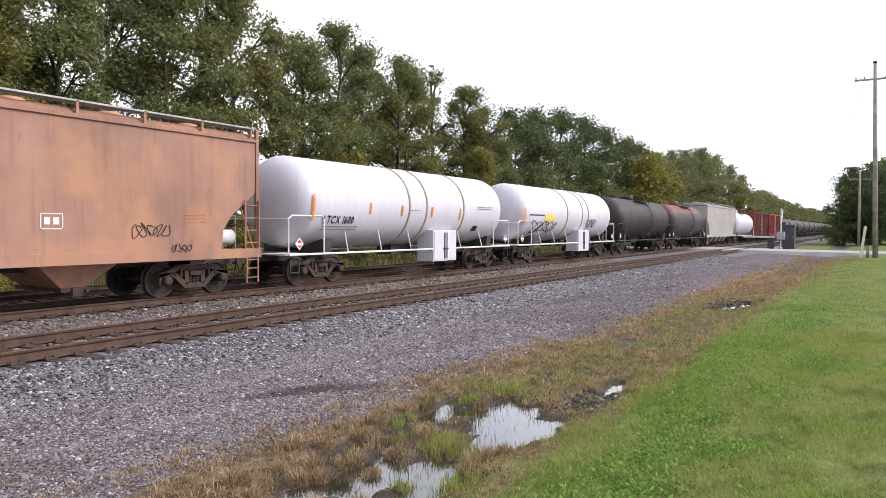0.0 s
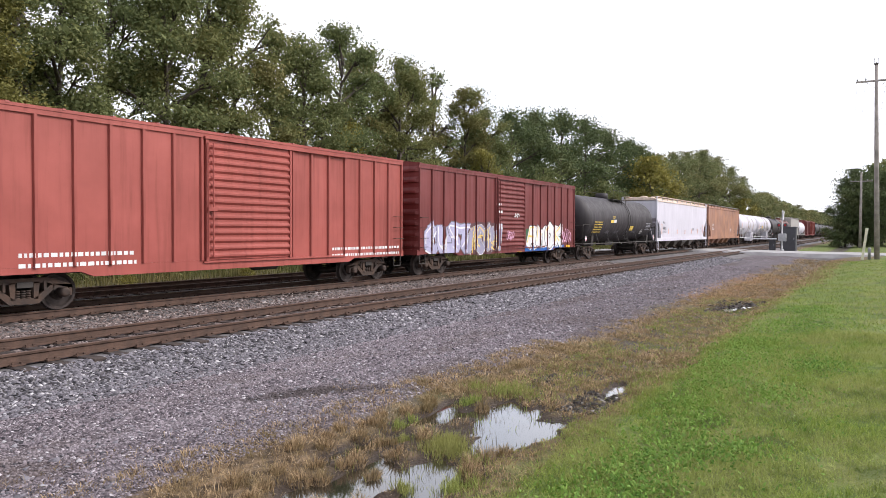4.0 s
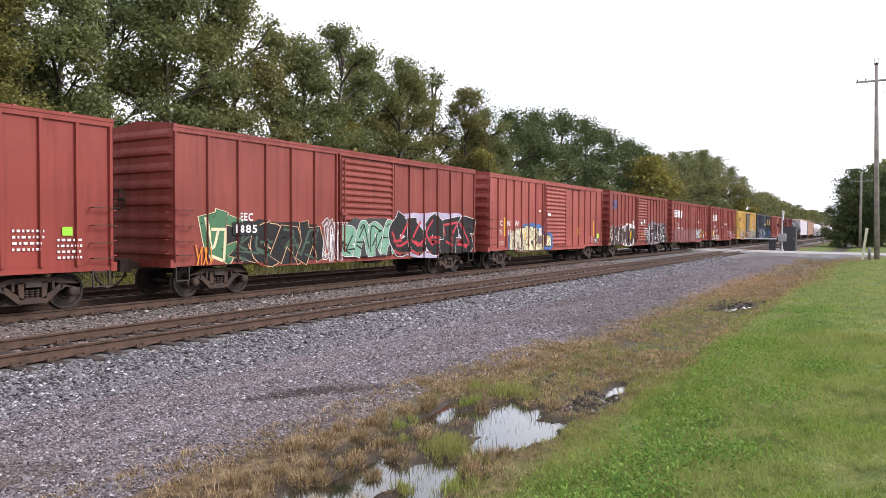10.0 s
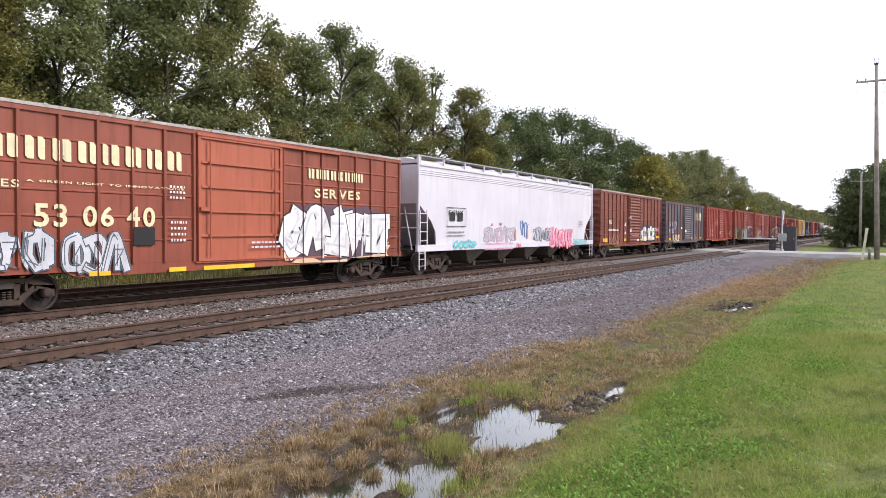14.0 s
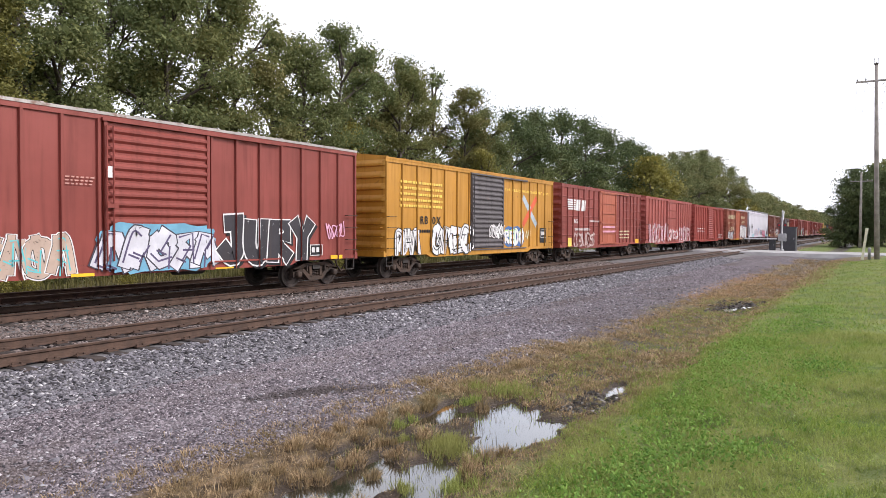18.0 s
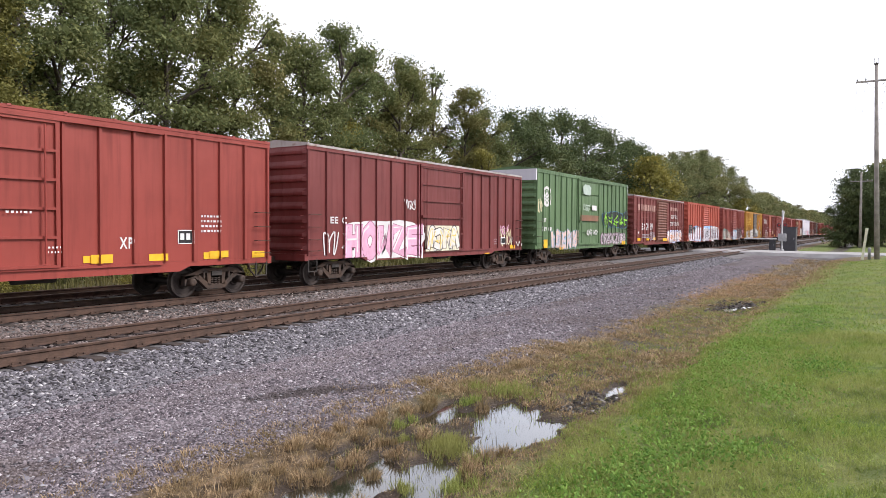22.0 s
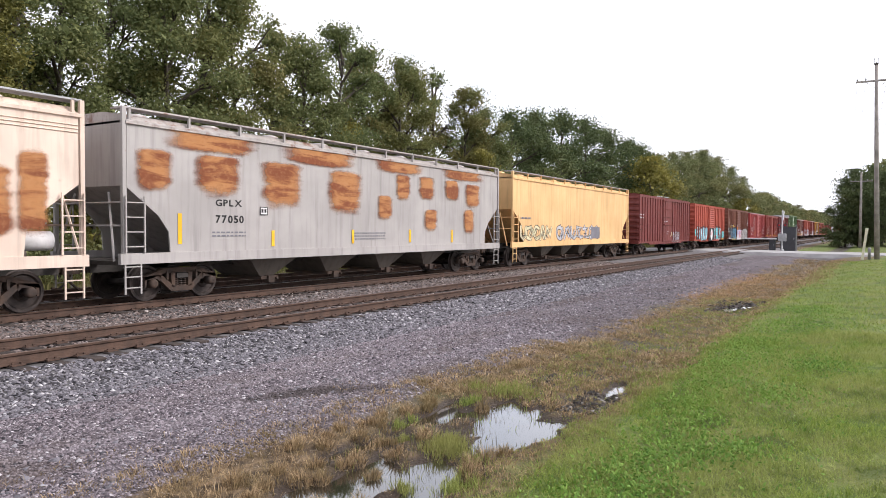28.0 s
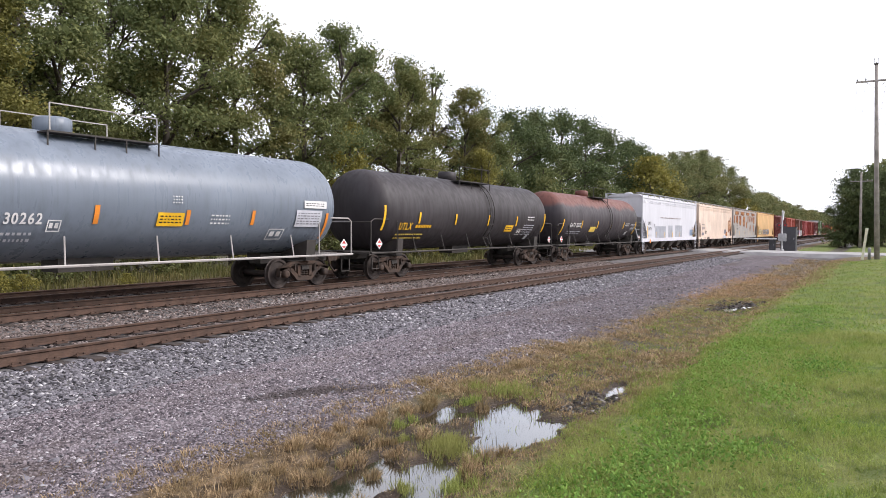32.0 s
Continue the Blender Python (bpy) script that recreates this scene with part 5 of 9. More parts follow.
    rim = [(-h - 0.2, 0.6 + 0.27 * cos(2 * pi * i / 12), 2.6 + 0.27 * sin(2 * pi * i / 12)) for i in range(13)]
    bent(bm, rim, 0.02, 5)
    for p in rim[:12:3]:
        rod(bm, (-h - 0.2, 0.6, 2.6), p, 0.014, 4)
    rod(bm, (-h - 0.2, 0.6, 2.6), (-h, 0.6, 2.6), 0.05, 6)
    part("brake_wheel", bm, M_STEEL, car)
    bm = bmesh.new()
    box(bm, -h, h, -0.2, 0.2, 0.76, 1.0)
    part("centre_sill", bm, M_STEEL, car)
    bm = bmesh.new()
    lathe(bm, [(-0.5, 0.08), (-0.45, 0.19), (0.45, 0.19), (0.5, 0.08)], 10, "x", (1.4, -0.6, 0.78))
    part("air_reservoir", bm, M_STEEL, car)
    running_gear(car, h + 0.05, h - 1.7, 0.42)
    return car, (spans, w + 0.004 + (0.022 if seams else 0.0), None, h)


def hopper(u, label, col, L=19.0, ze=4.35, sillm=None, roofm=None, bays=4, bead=False, chute=None, ladm=None, name="covered_hopper", ends=None):
    """A covered hopper car with cut-away side corners, sloped end sheets and outlet chutes."""
    rear, front = ends or (-L / 2, L / 2)
    car = start_car(name, label, u + (rear + front) / 2, "hopper car")
    DATUM[car.name] = -(rear + front) / 2
    h = (front - rear) / 2
    sillm, roofm, ladm = sillm or col, roofm or col, ladm or col
    a = h - 0.2
    bm = bmesh.new()
    prism(bm, [(-a, ze), (-a, 2.85), (-a + 2.9, 1.15), (a - 2.9, 1.15), (a, 2.85), (a, ze)], -1.37, 1.37)
    part("body", bm, col, car)
    for s in (-1, 1):
        bm = bmesh.new()
        pts = [(-a, ze), (-a, 2.8), (-a + 0.85, 2.15), (-a + 1.15, 1.75), (-a + 1.2, 1.2), (a - 1.2, 1.2), (a - 1.15, 1.75), (a - 0.85, 2.15), (a, 2.8), (a, ze)]
        prism(bm, pts, min(s * 1.42, s * 1.375), max(s * 1.42, s * 1.375))
        part("side_sheet", bm, col, car)
        for z in (ze - 0.28, ze - 0.36, ze - 0.44) if bead else ():
            bm = bmesh.new()
            prism(bm, [(s * 1.41, z - 0.02), (s * 1.445, z), (s * 1.41, z + 0.02)], -a, a, "x")
            part("side_bead", bm, col, car)
        bm = bmesh.new()
        box(bm, -h, h, min(s * 1.47, s * 1.36), max(s * 1.47, s * 1.36), 0.98, 1.24)
        part("side_sill", bm, sillm, car)
        bm = bmesh.new()
        prism(bm, [(s * 1.36, ze - 0.14), (s * 1.47, ze - 0.1), (s * 1.47, ze - 0.03), (s * 1.3, ze + 0.03)], -a - 0.05, a + 0.05, "x")
        part("top_chord", bm, roofm, car)
        bm = bmesh.new()
        box(bm, -a - 0.1, a + 0.1, min(s * 0.95, s * 1.4), max(s * 0.95, s * 1.4), ze + 0.27, ze + 0.31)
        part("running_board", bm, M_GALV if roofm is col else roofm, car)
    bm = bmesh.new()
    prism(bm, [(-1.4, ze - 0.05), (1.4, ze - 0.05), (1.22, ze + 0.14), (0.5, ze + 0.25), (-0.5, ze + 0.25), (-1.22, ze + 0.14)], -a, a, "x")
    part("roof", bm, roofm, car)
    bm = bmesh.new()
    box(bm, -0.03, 0.03, -0.03, 0.03, -0.16, 0.16)
    me = mesh_of("board_bracket", bm, ladm)
    for x in np.linspace(-a + 0.1, a - 0.1, 12):
        for s in (-1, 1):
            under("board_bracket", me, car, (x, s * 1.37, ze + 0.14))
    bm = bmesh.new()
    lathe(bm, [(0, 0.3), (0.1, 0.3), (0.14, 0.2)], 14, "z")
    me = mesh_of("hatch", bm, roofm)
    for x in np.linspace(-a + 1.2, a - 1.2, 8):
        under("hatch", me, car, (x, 0, ze + 0.24))
    # ends: posts, ladders, platform, brake gear
    for s in (-1, 1):
        e = s * (h - 0.12)
        bm = bmesh.new()
        box(bm, min(s * a, s * h), max(s * a, s * h), -1.3, 1.3, 0.96, 1.06)
        box(bm, min(s * (a - 2.0), s * h), max(s * (a - 2.0), s * h), -0.25, 0.25, 0.75, 1.1)
        part("end_platform", bm, M_STEEL, car)
        for q in (-1, 1):
            bm = bmesh.new()
            box(bm, e - 0.05, e + 0.05, min(q * 1.36, q * 1.45), max(q * 1.36, q * 1.45), 1.2, ze + 0.28)
            part("corner_post", bm, ladm, car)
            bm = rungs(min(e, e - s * 0.5), max(e, e - s * 0.5), (1.4, 1.75, 2.1, 2.45), q * 1.44, 0.05, 0.018, True)
            part("ladder", bm, ladm, car)
            bm = rungs(min(e, e - s * 0.42), max(e, e - s * 0.42), (0.42, 0.68, 0.92), q * 1.4, 0.05, 0.018, True)
            part("step_ladder", bm, ladm, car)
            bm = bmesh.new()
            rod(bm, (s * h, q * 1.2, 1.05), (s * a, q * 0.7, 2.7), 0.03, 5)
            part("brace", bm, ladm, car)
        bm = bmesh.new()
        bent(bm, [(e, -1.35, 2.45), (e, 1.35, 2.45)], 0.025)
        bent(bm, [(e, -1.35, 1.9), (e, 1.35, 1.9)], 0.025)
        part("end_rail", bm, ladm, car)
    bm = bmesh.new()
    lathe(bm, [(-0.5, 0.1), (-0.44, 0.22), (0.44, 0.22), (0.5, 0.1)], 14, "x", (h - 0.9, -0.7, 1.55))
    part("air_reservoir", bm, M_WHITE if ladm is not M_STEEL else ladm, car)
    # chutes
    span = 2 * (h - 3.75)
    step = span / bays
    for k in range(bays):
        x = -span / 2 + step * (k + 0.5)
        t = step * 0.4
        bm = bmesh.new()
        prism(bm, [(x - t, 1.15), (x - 0.26, 0.42), (x + 0.26, 0.42), (x + t, 1.15)], -1.25, 1.25)
        for v in bm.verts:
            if v.co.z < 0.6:
                v.co.y *= 0.66
        ch = part("chute", bm, chute or col, car)
        bm = bmesh.new()
        box(bm, x - 0.34, x + 0.34, -0.95, 0.95, 0.34, 0.43)
        box(bm, x - 0.1, x + 0.16, -1.02, -0.8, 0.24, 0.44)
        rod(bm, (x + 0.2, -1.1, 0.36), (x + 0.2, 0.9, 0.36), 0.04, 6)
        under("outlet_gate", mesh_of("outlet_gate", bm, M_TRUCK), ch)
    bm = bmesh.new()
    box(bm, -h + 1.5, h - 1.5, -0.25, 0.25, 0.8, 1.15)
    part("centre_sill", bm, M_STEEL, car)
    running_gear(car, h + 0.02, h - 2.0)
    return car, ([], 1.424, (1.241, 1.472))


def tank_car(u, label, col, Ls=15.0, R=1.5, zc=2.58, bands=(), topm=None, rail=None, dome=True, ladder=False, boxm=None, endrail=None, name="tank_car"):
    """A tank car on a stub sill frame with side rails, saddles, a dome and end handrails."""
    car = start_car(name, label, u, "tank car")
    h = Ls / 2
    rail = rail or M_STEEL
    endrail = endrail or rail
    prof = [(-h, 0.05)]
    for i in range(1, 9):
        t = pi / 2 * i / 8
        prof.append((-h + 0.78 - 0.78 * cos(t), R * sin(t) ** 0.85))
    prof += [(x, R) for x in np.linspace(-h + 1.2, h - 1.2, 9)]
    prof += [(-a, r) for a, r in prof[:9][::-1]]
    bm = bmesh.new()
    lathe(bm, prof, 48, "x", (0, 0, zc))
    sh = mesh_of("shell", bm, col)
    under("shell", sh, car)
    for x in bands:
        bm = bmesh.new()
        lathe(bm, [(x - 0.05, R - 0.01), (x - 0.05, R + 0.035), (x + 0.05, R + 0.035), (x + 0.05, R - 0.01)], 48, "x", (0, 0, zc))
        part("band", bm, spray(176, 162, 146), car)
    for s in (-1, 1):
        xs = s * (h - 1.5)
        bm = bmesh.new()
        prism(bm, [(-1.3, 0.85), (1.3, 0.85), (1.35, 1.5), (0.9, 1.36), (0, 1.08), (-0.9, 1.36), (-1.35, 1.5)], xs - 0.2, xs + 0.2, "x")
        part("saddle", bm, M_STEEL, car)
        bm = bmesh.new()
        box(bm, min(s * (h - 2.6), s * (h + 0.45)), max(s * (h - 2.6), s * (h + 0.45)), -0.25, 0.25, 0.76, 1.06)
        part("stub_sill", bm, M_STEEL, car)
        bm = bmesh.new()
        box(bm, min(s * (h - 0.5), s * (h + 0.45)), max(s * (h - 0.5), s * (h + 0.45)), -1.4, 1.4, 0.98, 1.03)
        part("end_platform", bm, rail, car)
        bm = bmesh.new()
        rod(bm, (-h - 0.4, s * 1.46, 1.0), (h + 0.4, s * 1.46, 1.0), 0.035, 6)
        for x in np.linspace(-h + 2.4, h - 2.4, 6):
            rod(bm, (x, s * 1.46, 1.0), (x + 0.15, s * 1.18, zc - R * 0.62), 0.02, 5)
        part("side_rail", bm, rail, car)
        for q in (-1, 1):
            e = s * (h + 0.38)
            bm = bmesh.new()
            bent(bm, [(e, q * 1.42, 1.0), (e, q * 1.42, 2.1), (e - s * 0.15, q * 1.42, 2.2), (e - s * 1.5, q * 1.42, 2.2), (e - s * 1.6, q * 1.42, 2.1), (e - s * 1.6, q * 1.42, 1.0)] if q < 0 else [(e, q * 1.42, 1.0), (e, q * 1.42, 2.2), (e - s * 0.5, q * 1.42, 2.2), (e - s * 0.5, q * 1.42, 1.0)], 0.024, 5)
            part("handrail", bm, endrail, car)
            under("step", ME_STEP, car, (s * (h + 0.1), q * 1.4, 0.45))
        bm = bmesh.new()
        bent(bm, [(s * (h + 0.4), -1.42, 2.1), (s * (h + 0.4), 1.42, 2.1)], 0.024, 5)
        part("end_rail", bm, endrail, car)
        bm = bmesh.new()
        c = s * (h - 0.05)
        prism(bm, [(c, 1.14), (c + 0.19, 1.33), (c, 1.52), (c - 0.19, 1.33)], -1.462, -1.45)
        pl = part("placard", bm, M_WHITE, car, "white and red diamond placard")
        bm = bmesh.new()
        prism(bm, [(c - 0.1, 1.36), (c + 0.1, 1.36), (c, 1.47)], -1.468, -1.464)
        prism(bm, [(c, 1.19), (c + 0.1, 1.28), (c - 0.1, 1.28)], -1.468, -1.464)
        tagged(part("placard_mark", bm, spray(196, 56, 52), pl), kind="stuff")
    if dome:
        bm = bmesh.new()
        lathe(bm, [(zc + R - 0.1, 0.42), (zc + R + 0.28, 0.42), (zc + R + 0.33, 0.36)], 20, "z", (-0.6, 0, 0))
        part("dome", bm, topm or col, car)
        for s in (-1, 1):
            bm = bmesh.new()
            box(bm, -1.3, 1.5, s * 0.85 - 0.22, s * 0.85 + 0.22, zc + R - 0.14, zc + R - 0.1)
            for x in (-1.3, -0.2, 0.6, 1.5):
                rod(bm, (x, s * 1.05, zc + R - 0.45), (x, s * 1.05, zc + R - 0.1), 0.02, 4)
            part("platform", bm, M_STEEL, car)
        for s in (-1, 1):
            bm = bmesh.new()
            bent(bm, [(-1.25, s * 1.04, zc + R - 0.12), (-1.25, s * 1.04, zc + R + 0.5), (1.45, s * 1.04, zc + R + 0.5), (1.45, s * 1.04, zc + R - 0.12)], 0.018, 4)
            part("platform_rail", bm, rail, car)
    if ladder:
        xs = (0.62, 1.02)
        arc = [(-(R + 0.09) * cos(t), zc + (R + 0.09) * sin(t)) for t in np.linspace(-0.75, 1.0, 9)]
        for x in xs:
            bm = bmesh.new()
            bent(bm, [(x, -1.46, 0.95)] + [(x, y, z) for y, z in arc], 0.02, 4)
            part("ladder_stile", bm, M_STEEL, car)
        for y, z in arc:
            bm = bmesh.new()
            rod(bm, (xs[0], y, z), (xs[1], y, z), 0.018, 4)
            part("ladder_rung", bm, M_STEEL, car)
    if boxm:
        bm = bmesh.new()
        box(bm, 0.55, 2.35, -1.5, -0.75, 0.5, 1.75)
        bx = part("equipment_box", bm, boxm, car, "white steel cabinet with two doors")
        for x0, x1 in ((0.6, 1.43), (1.47, 2.3)):
            bm = bmesh.new()
            box(bm, x0, x1, -1.53, -1.49, 0.56, 1.69)
            part("cabinet_door", bm, boxm, bx)
        bm = bmesh.new()
        for x in (1.36, 1.54):
            rod(bm, (x, -1.55, 0.6), (x, -1.55, 1.65), 0.022, 5)
            box(bm, x - 0.1, x + 0.1, -1.57, -1.53, 0.98, 1.03)
        part("latch", bm, M_STEEL, bx)
    bm = bmesh.new()
    box(bm, -0.7, 0.7, -0.35, 0.35, 0.8, zc - R + 0.1)
    part("outlet_valve", bm, M_STEEL, car)
    running_gear(car, h + 0.4, h - 1.5)
    return car, (R, zc)


# ---- paint on the cars' sides: stencils, panels and sprayed pieces
def decal(name, polys, material, car, label=""):
    """Lays flat shapes ((points x-z), lift) onto a car's side: over the posts and door of a boxcar, or round a tank."""
    body, prof = car
    bm = bmesh.new()
    lay = bm.faces.layers.float.new("lift")
    for pts, lift in polys:
        f = bm.faces.new([bm.verts.new((p[0] + DATUM.get(body.name, 0.0), 0, p[1])) for p in pts])
        f[lay] = lift
    xs = [v.co.x for v in bm.verts]
    zs = [v.co.z for v in bm.verts]
    V, F = [], []
    if isinstance(prof[0], list):
        spans, base, sill = prof[:3]
        half = prof[3] if len(prof) > 3 else None
        if half:
            for e in (half - 3.1, half):
                for q in (-e, e):
                    if min(xs) < q < max(xs):
                        bmesh.ops.bisect_plane(bm, geom=bm.verts[:] + bm.edges[:] + bm.faces[:], plane_co=(q, 0, 0), plane_no=(1, 0, 0), dist=1e-5)
            if min(zs) < 0.87 < max(zs):
                bmesh.ops.bisect_plane(bm, geom=bm.verts[:] + bm.edges[:] + bm.faces[:], plane_co=(0, 0, 0.87), plane_no=(0, 0, 1), dist=1e-5)
        if sill and min(zs) < sill[0] < max(zs):
            bmesh.ops.bisect_plane(bm, geom=bm.verts[:] + bm.edges[:] + bm.faces[:], plane_co=(0, 0, sill[0]), plane_no=(0, 0, 1), dist=1e-5)
        for a, b, d in spans:
            for e in (a, b):
                if min(xs) < e < max(xs):
                    bmesh.ops.bisect_plane(bm, geom=bm.verts[:] + bm.edges[:] + bm.faces[:], plane_co=(e, 0, 0), plane_no=(1, 0, 0), dist=1e-5)
        for f in bm.faces:
            x = f.calc_center_median().x
            if half and (abs(x) > half or (abs(x) > half - 3.1 and f.calc_center_median().z < 0.87)):
                continue
            d = base
            for a, b, q in spans:
                if a <= x <= b:
                    d = max(d, q + 0.002)
            if sill and f.calc_center_median().z < sill[0]:
                d = sill[1]
            F.append(tuple(range(len(V), len(V) + len(f.verts))))
            V.extend((v.co.x, -(d + f[lay]), v.co.z) for v in f.verts)
    else:
        R, zc = prof
        for z in np.arange(zc - R, zc + R, 0.12):
            if min(zs) < z < max(zs):
                bmesh.ops.bisect_plane(bm, geom=bm.verts[:] + bm.edges[:] + bm.faces[:], plane_co=(0, 0, z), plane_no=(0, 0, 1), dist=1e-5)
        for f in bm.faces:
            F.append(tuple(range(len(V), len(V) + len(f.verts))))
            for v in f.verts:
                d = math.sqrt(max(0.01, (R + 0.012 + f[lay]) ** 2 - (v.co.z - zc) ** 2))
                V.append((v.co.x, -d, v.co.z))
    bm.free()
    me = bpy.data.meshes.new(name)
    me.from_pydata(V, [], F)
    me.materials.append(worn_twin(material) if name in ("graffiti", "graffiti_detail", "letter", "emblem", "tag") and "tank" not in body.name else material)
    return tagged(under(name, me, body), label, kind="stuff" if name.startswith(("graffiti", "emblem")) else "")


LAYER = {}


def lift_of(car):
    LAYER[car[0].name] = LAYER.get(car[0].name, 0.002) + 0.0014
    return LAYER[car[0].name]


def rect(x0, x1, z0, z1):
    return [(x0, z0), (x1, z0), (x1, z1), (x0, z1)]


def patch(car, x0, x1, z0, z1, material, name="marking", label=""):
    decal(name, [(rect(x0, x1, z0, z1), lift_of(car))], material, car, label)


def bars(car, x0, x1, z0, z1, material, rows=2, seed=1):
    """Small writing that cannot be read: rows of plain bars."""
    r = random.Random(seed)
    up = lift_of(car)
    polys = []
    rows = max(rows, int((z1 - z0) / 0.2))
    hz = (z1 - z0) / rows
    for k in range(rows):
        x = x0
        while x < x1 - 0.03:
            w = r.uniform(0.05, 0.15) * min(1.0, (x1 - x0))
            polys.append((rect(x, min(x + w, x1), z0 + hz * (k + 0.27), z0 + hz * (k + 0.68)), up))
            x += w + 0.045
    tagged(decal("stencil", polys, material, car), kind="stuff")


def letters(car, text, x0, x1, z0, z1, material):
    """Stencilled reporting marks and numbers."""
    up = lift_of(car)
    total, place = 0.0, []
    for ch in text:
        if ch == " ":
            total += 0.4
            continue
        g = glyph(ch, 0.024)
        place.append((g, total - g[3]))
        total += g[2] - g[3] + 0.13
    k = (x1 - x0) / (total - 0.13)
    for g, a in place:
        polys = []
        kz = (z1 - z0) / max(0.3, g[4] - min(0, g[5]))
        for f in g[1]:
            polys.append(([(x0 + (g[0][i][0] + a) * k, z0 + g[0][i][1] * kz) for i in f], up))
        decal("letter", polys, material, car)


STROKES = {
    "A": (((0.0, 0.0), (0.32, 1.0), (0.68, 1.0), (1.0, 0.0)), ((0.2, 0.38), (0.8, 0.38))),
    "C": (((0.95, 0.85), (0.5, 1.0), (0.08, 0.75), (0.08, 0.25), (0.5, 0.0), (0.95, 0.15)),),
    "D": (((0.1, 0.0), (0.1, 1.0), (0.6, 0.95), (0.95, 0.5), (0.6, 0.03), (0.1, 0.0)),),
    "E": (((1.0, 1.0), (0.1, 0.98), (0.1, 0.02), (1.0, 0.0)), ((0.1, 0.5), (0.85, 0.52))),
    "F": (((1.0, 1.0), (0.12, 0.97), (0.15, 0.0)), ((0.12, 0.52), (0.85, 0.55))),
    "H": (((0.08, 0.0), (0.12, 1.0)), ((0.92, 0.0), (0.9, 1.0)), ((0.1, 0.5), (0.9, 0.5))),
    "I": (((0.5, 0.0), (0.5, 1.0)), ((0.15, 1.0), (0.85, 1.0)), ((0.15, 0.0), (0.85, 0.0))),
    "J": (((0.3, 1.0), (0.9, 1.0)), ((0.75, 1.0), (0.75, 0.25), (0.4, 0.0), (0.05, 0.25))),
    "K": (((0.1, 0.0), (0.12, 1.0)), ((0.9, 1.0), (0.15, 0.5), (0.95, 0.0))),
    "L": (((0.15, 1.0), (0.1, 0.05), (0.95, 0.0)),),
    "M": (((0.0, 0.0), (0.12, 1.0), (0.5, 0.45), (0.88, 1.0), (1.0, 0.0)),),
    "N": (((0.08, 0.0), (0.1, 1.0), (0.9, 0.0), (0.92, 1.0)),),
    "O": (((0.5, 1.0), (0.06, 0.7), (0.06, 0.3), (0.5, 0.0), (0.94, 0.3), (0.94, 0.7), (0.5, 1.0)),),
    "R": (((0.1, 0.0), (0.1, 1.0), (0.8, 0.95), (0.85, 0.6), (0.15, 0.48), (0.95, 0.0)),),
    "U": (((0.08, 1.0), (0.1, 0.25), (0.5, 0.0), (0.9, 0.25), (0.92, 1.0)),),
    "T": (((0.0, 1.0), (1.0, 0.97)), ((0.5, 0.97), (0.45, 0.0))),
    "W": (((0.0, 1.0), (0.2, 0.0), (0.5, 0.6), (0.8, 0.0), (1.0, 1.0)),),
    "Y": (((0.05, 1.0), (0.5, 0.5), (0.95, 1.0)), ((0.5, 0.5), (0.45, 0.0))),
    "Z": (((0.05, 0.97), (0.95, 1.0), (0.08, 0.03), (0.98, 0.0)),),
}
ROUND = "CDOJU"


def word(car, text, x0, x1, z0, z1, fill, line, back=None, seed=1, fat=0.19, edge=0.035, shine=None, shade=None):
    """A sprayed word in fat interlocking letters, each outlined over the one before, with a cast shade and shine lines."""
    r = random.Random(seed)
    if back:
        cloud(car, x0 - 0.15, x1 + 0.15, z0 - 0.05, z1 + 0.15, back, seed)
    w = (x1 - x0) / len(text)
    t = fat * min(w, z1 - z0)
    up = lift_of(car)
    A, B2, C2, D = [], [], [], []
    for i, ch in enumerate(text):
        a, b = x0 + i * w + t * 0.7, x0 + (i + 1) * w - t * 0.35
        lo, hi = z0 + t + r.uniform(-0.03, 0.05), z1 - t + r.uniform(-0.06, 0.06)
        slant, u = r.uniform(-0.1, 0.12), up + 0.0009 * i
        for k, stroke in enumerate(STROKES[ch]):
            q = [(a + p[0] * (b - a) + slant * (p[1] - 0.5) * (b - a) + r.uniform(-0.02, 0.02), lo + p[1] * (hi - lo) + r.uniform(-0.02, 0.02)) for p in stroke]
            soft = ch in ROUND
            if shade:
                D += [(p, up - 0.0006 + n * 0.000004 + i * 0.00004) for n, p in enumerate(ribbon([(x + 0.09, z - 0.07) for x, z in q], t + edge, soft))]
            A += [(p, u + n * 0.000008 + k * 0.00006) for n, p in enumerate(ribbon(q, t + edge, soft))]
            B2 += [(p, u + 0.0004 + n * 0.000008 + k * 0.00006) for n, p in enumerate(ribbon(q, t, soft))]
            C2 += [(p, u + 0.0007 + n * 0.000008) for n, p in enumerate(ribbon([(x - t * 0.45, z + t * 0.3) for x, z in q[:3]], t * 0.16, soft))]
    LAYER[car[0].name] = up + 0.0009 * len(text) + 0.0006
    if shade:
        decal("graffiti_outline", D, shade, car)
    decal("graffiti_outline", A, line, car)
    decal("graffiti", B2, fill, car, "sprayed graffiti letters")
    if shine:
        tagged(decal("graffiti_detail", C2, shine, car), kind="stuff")


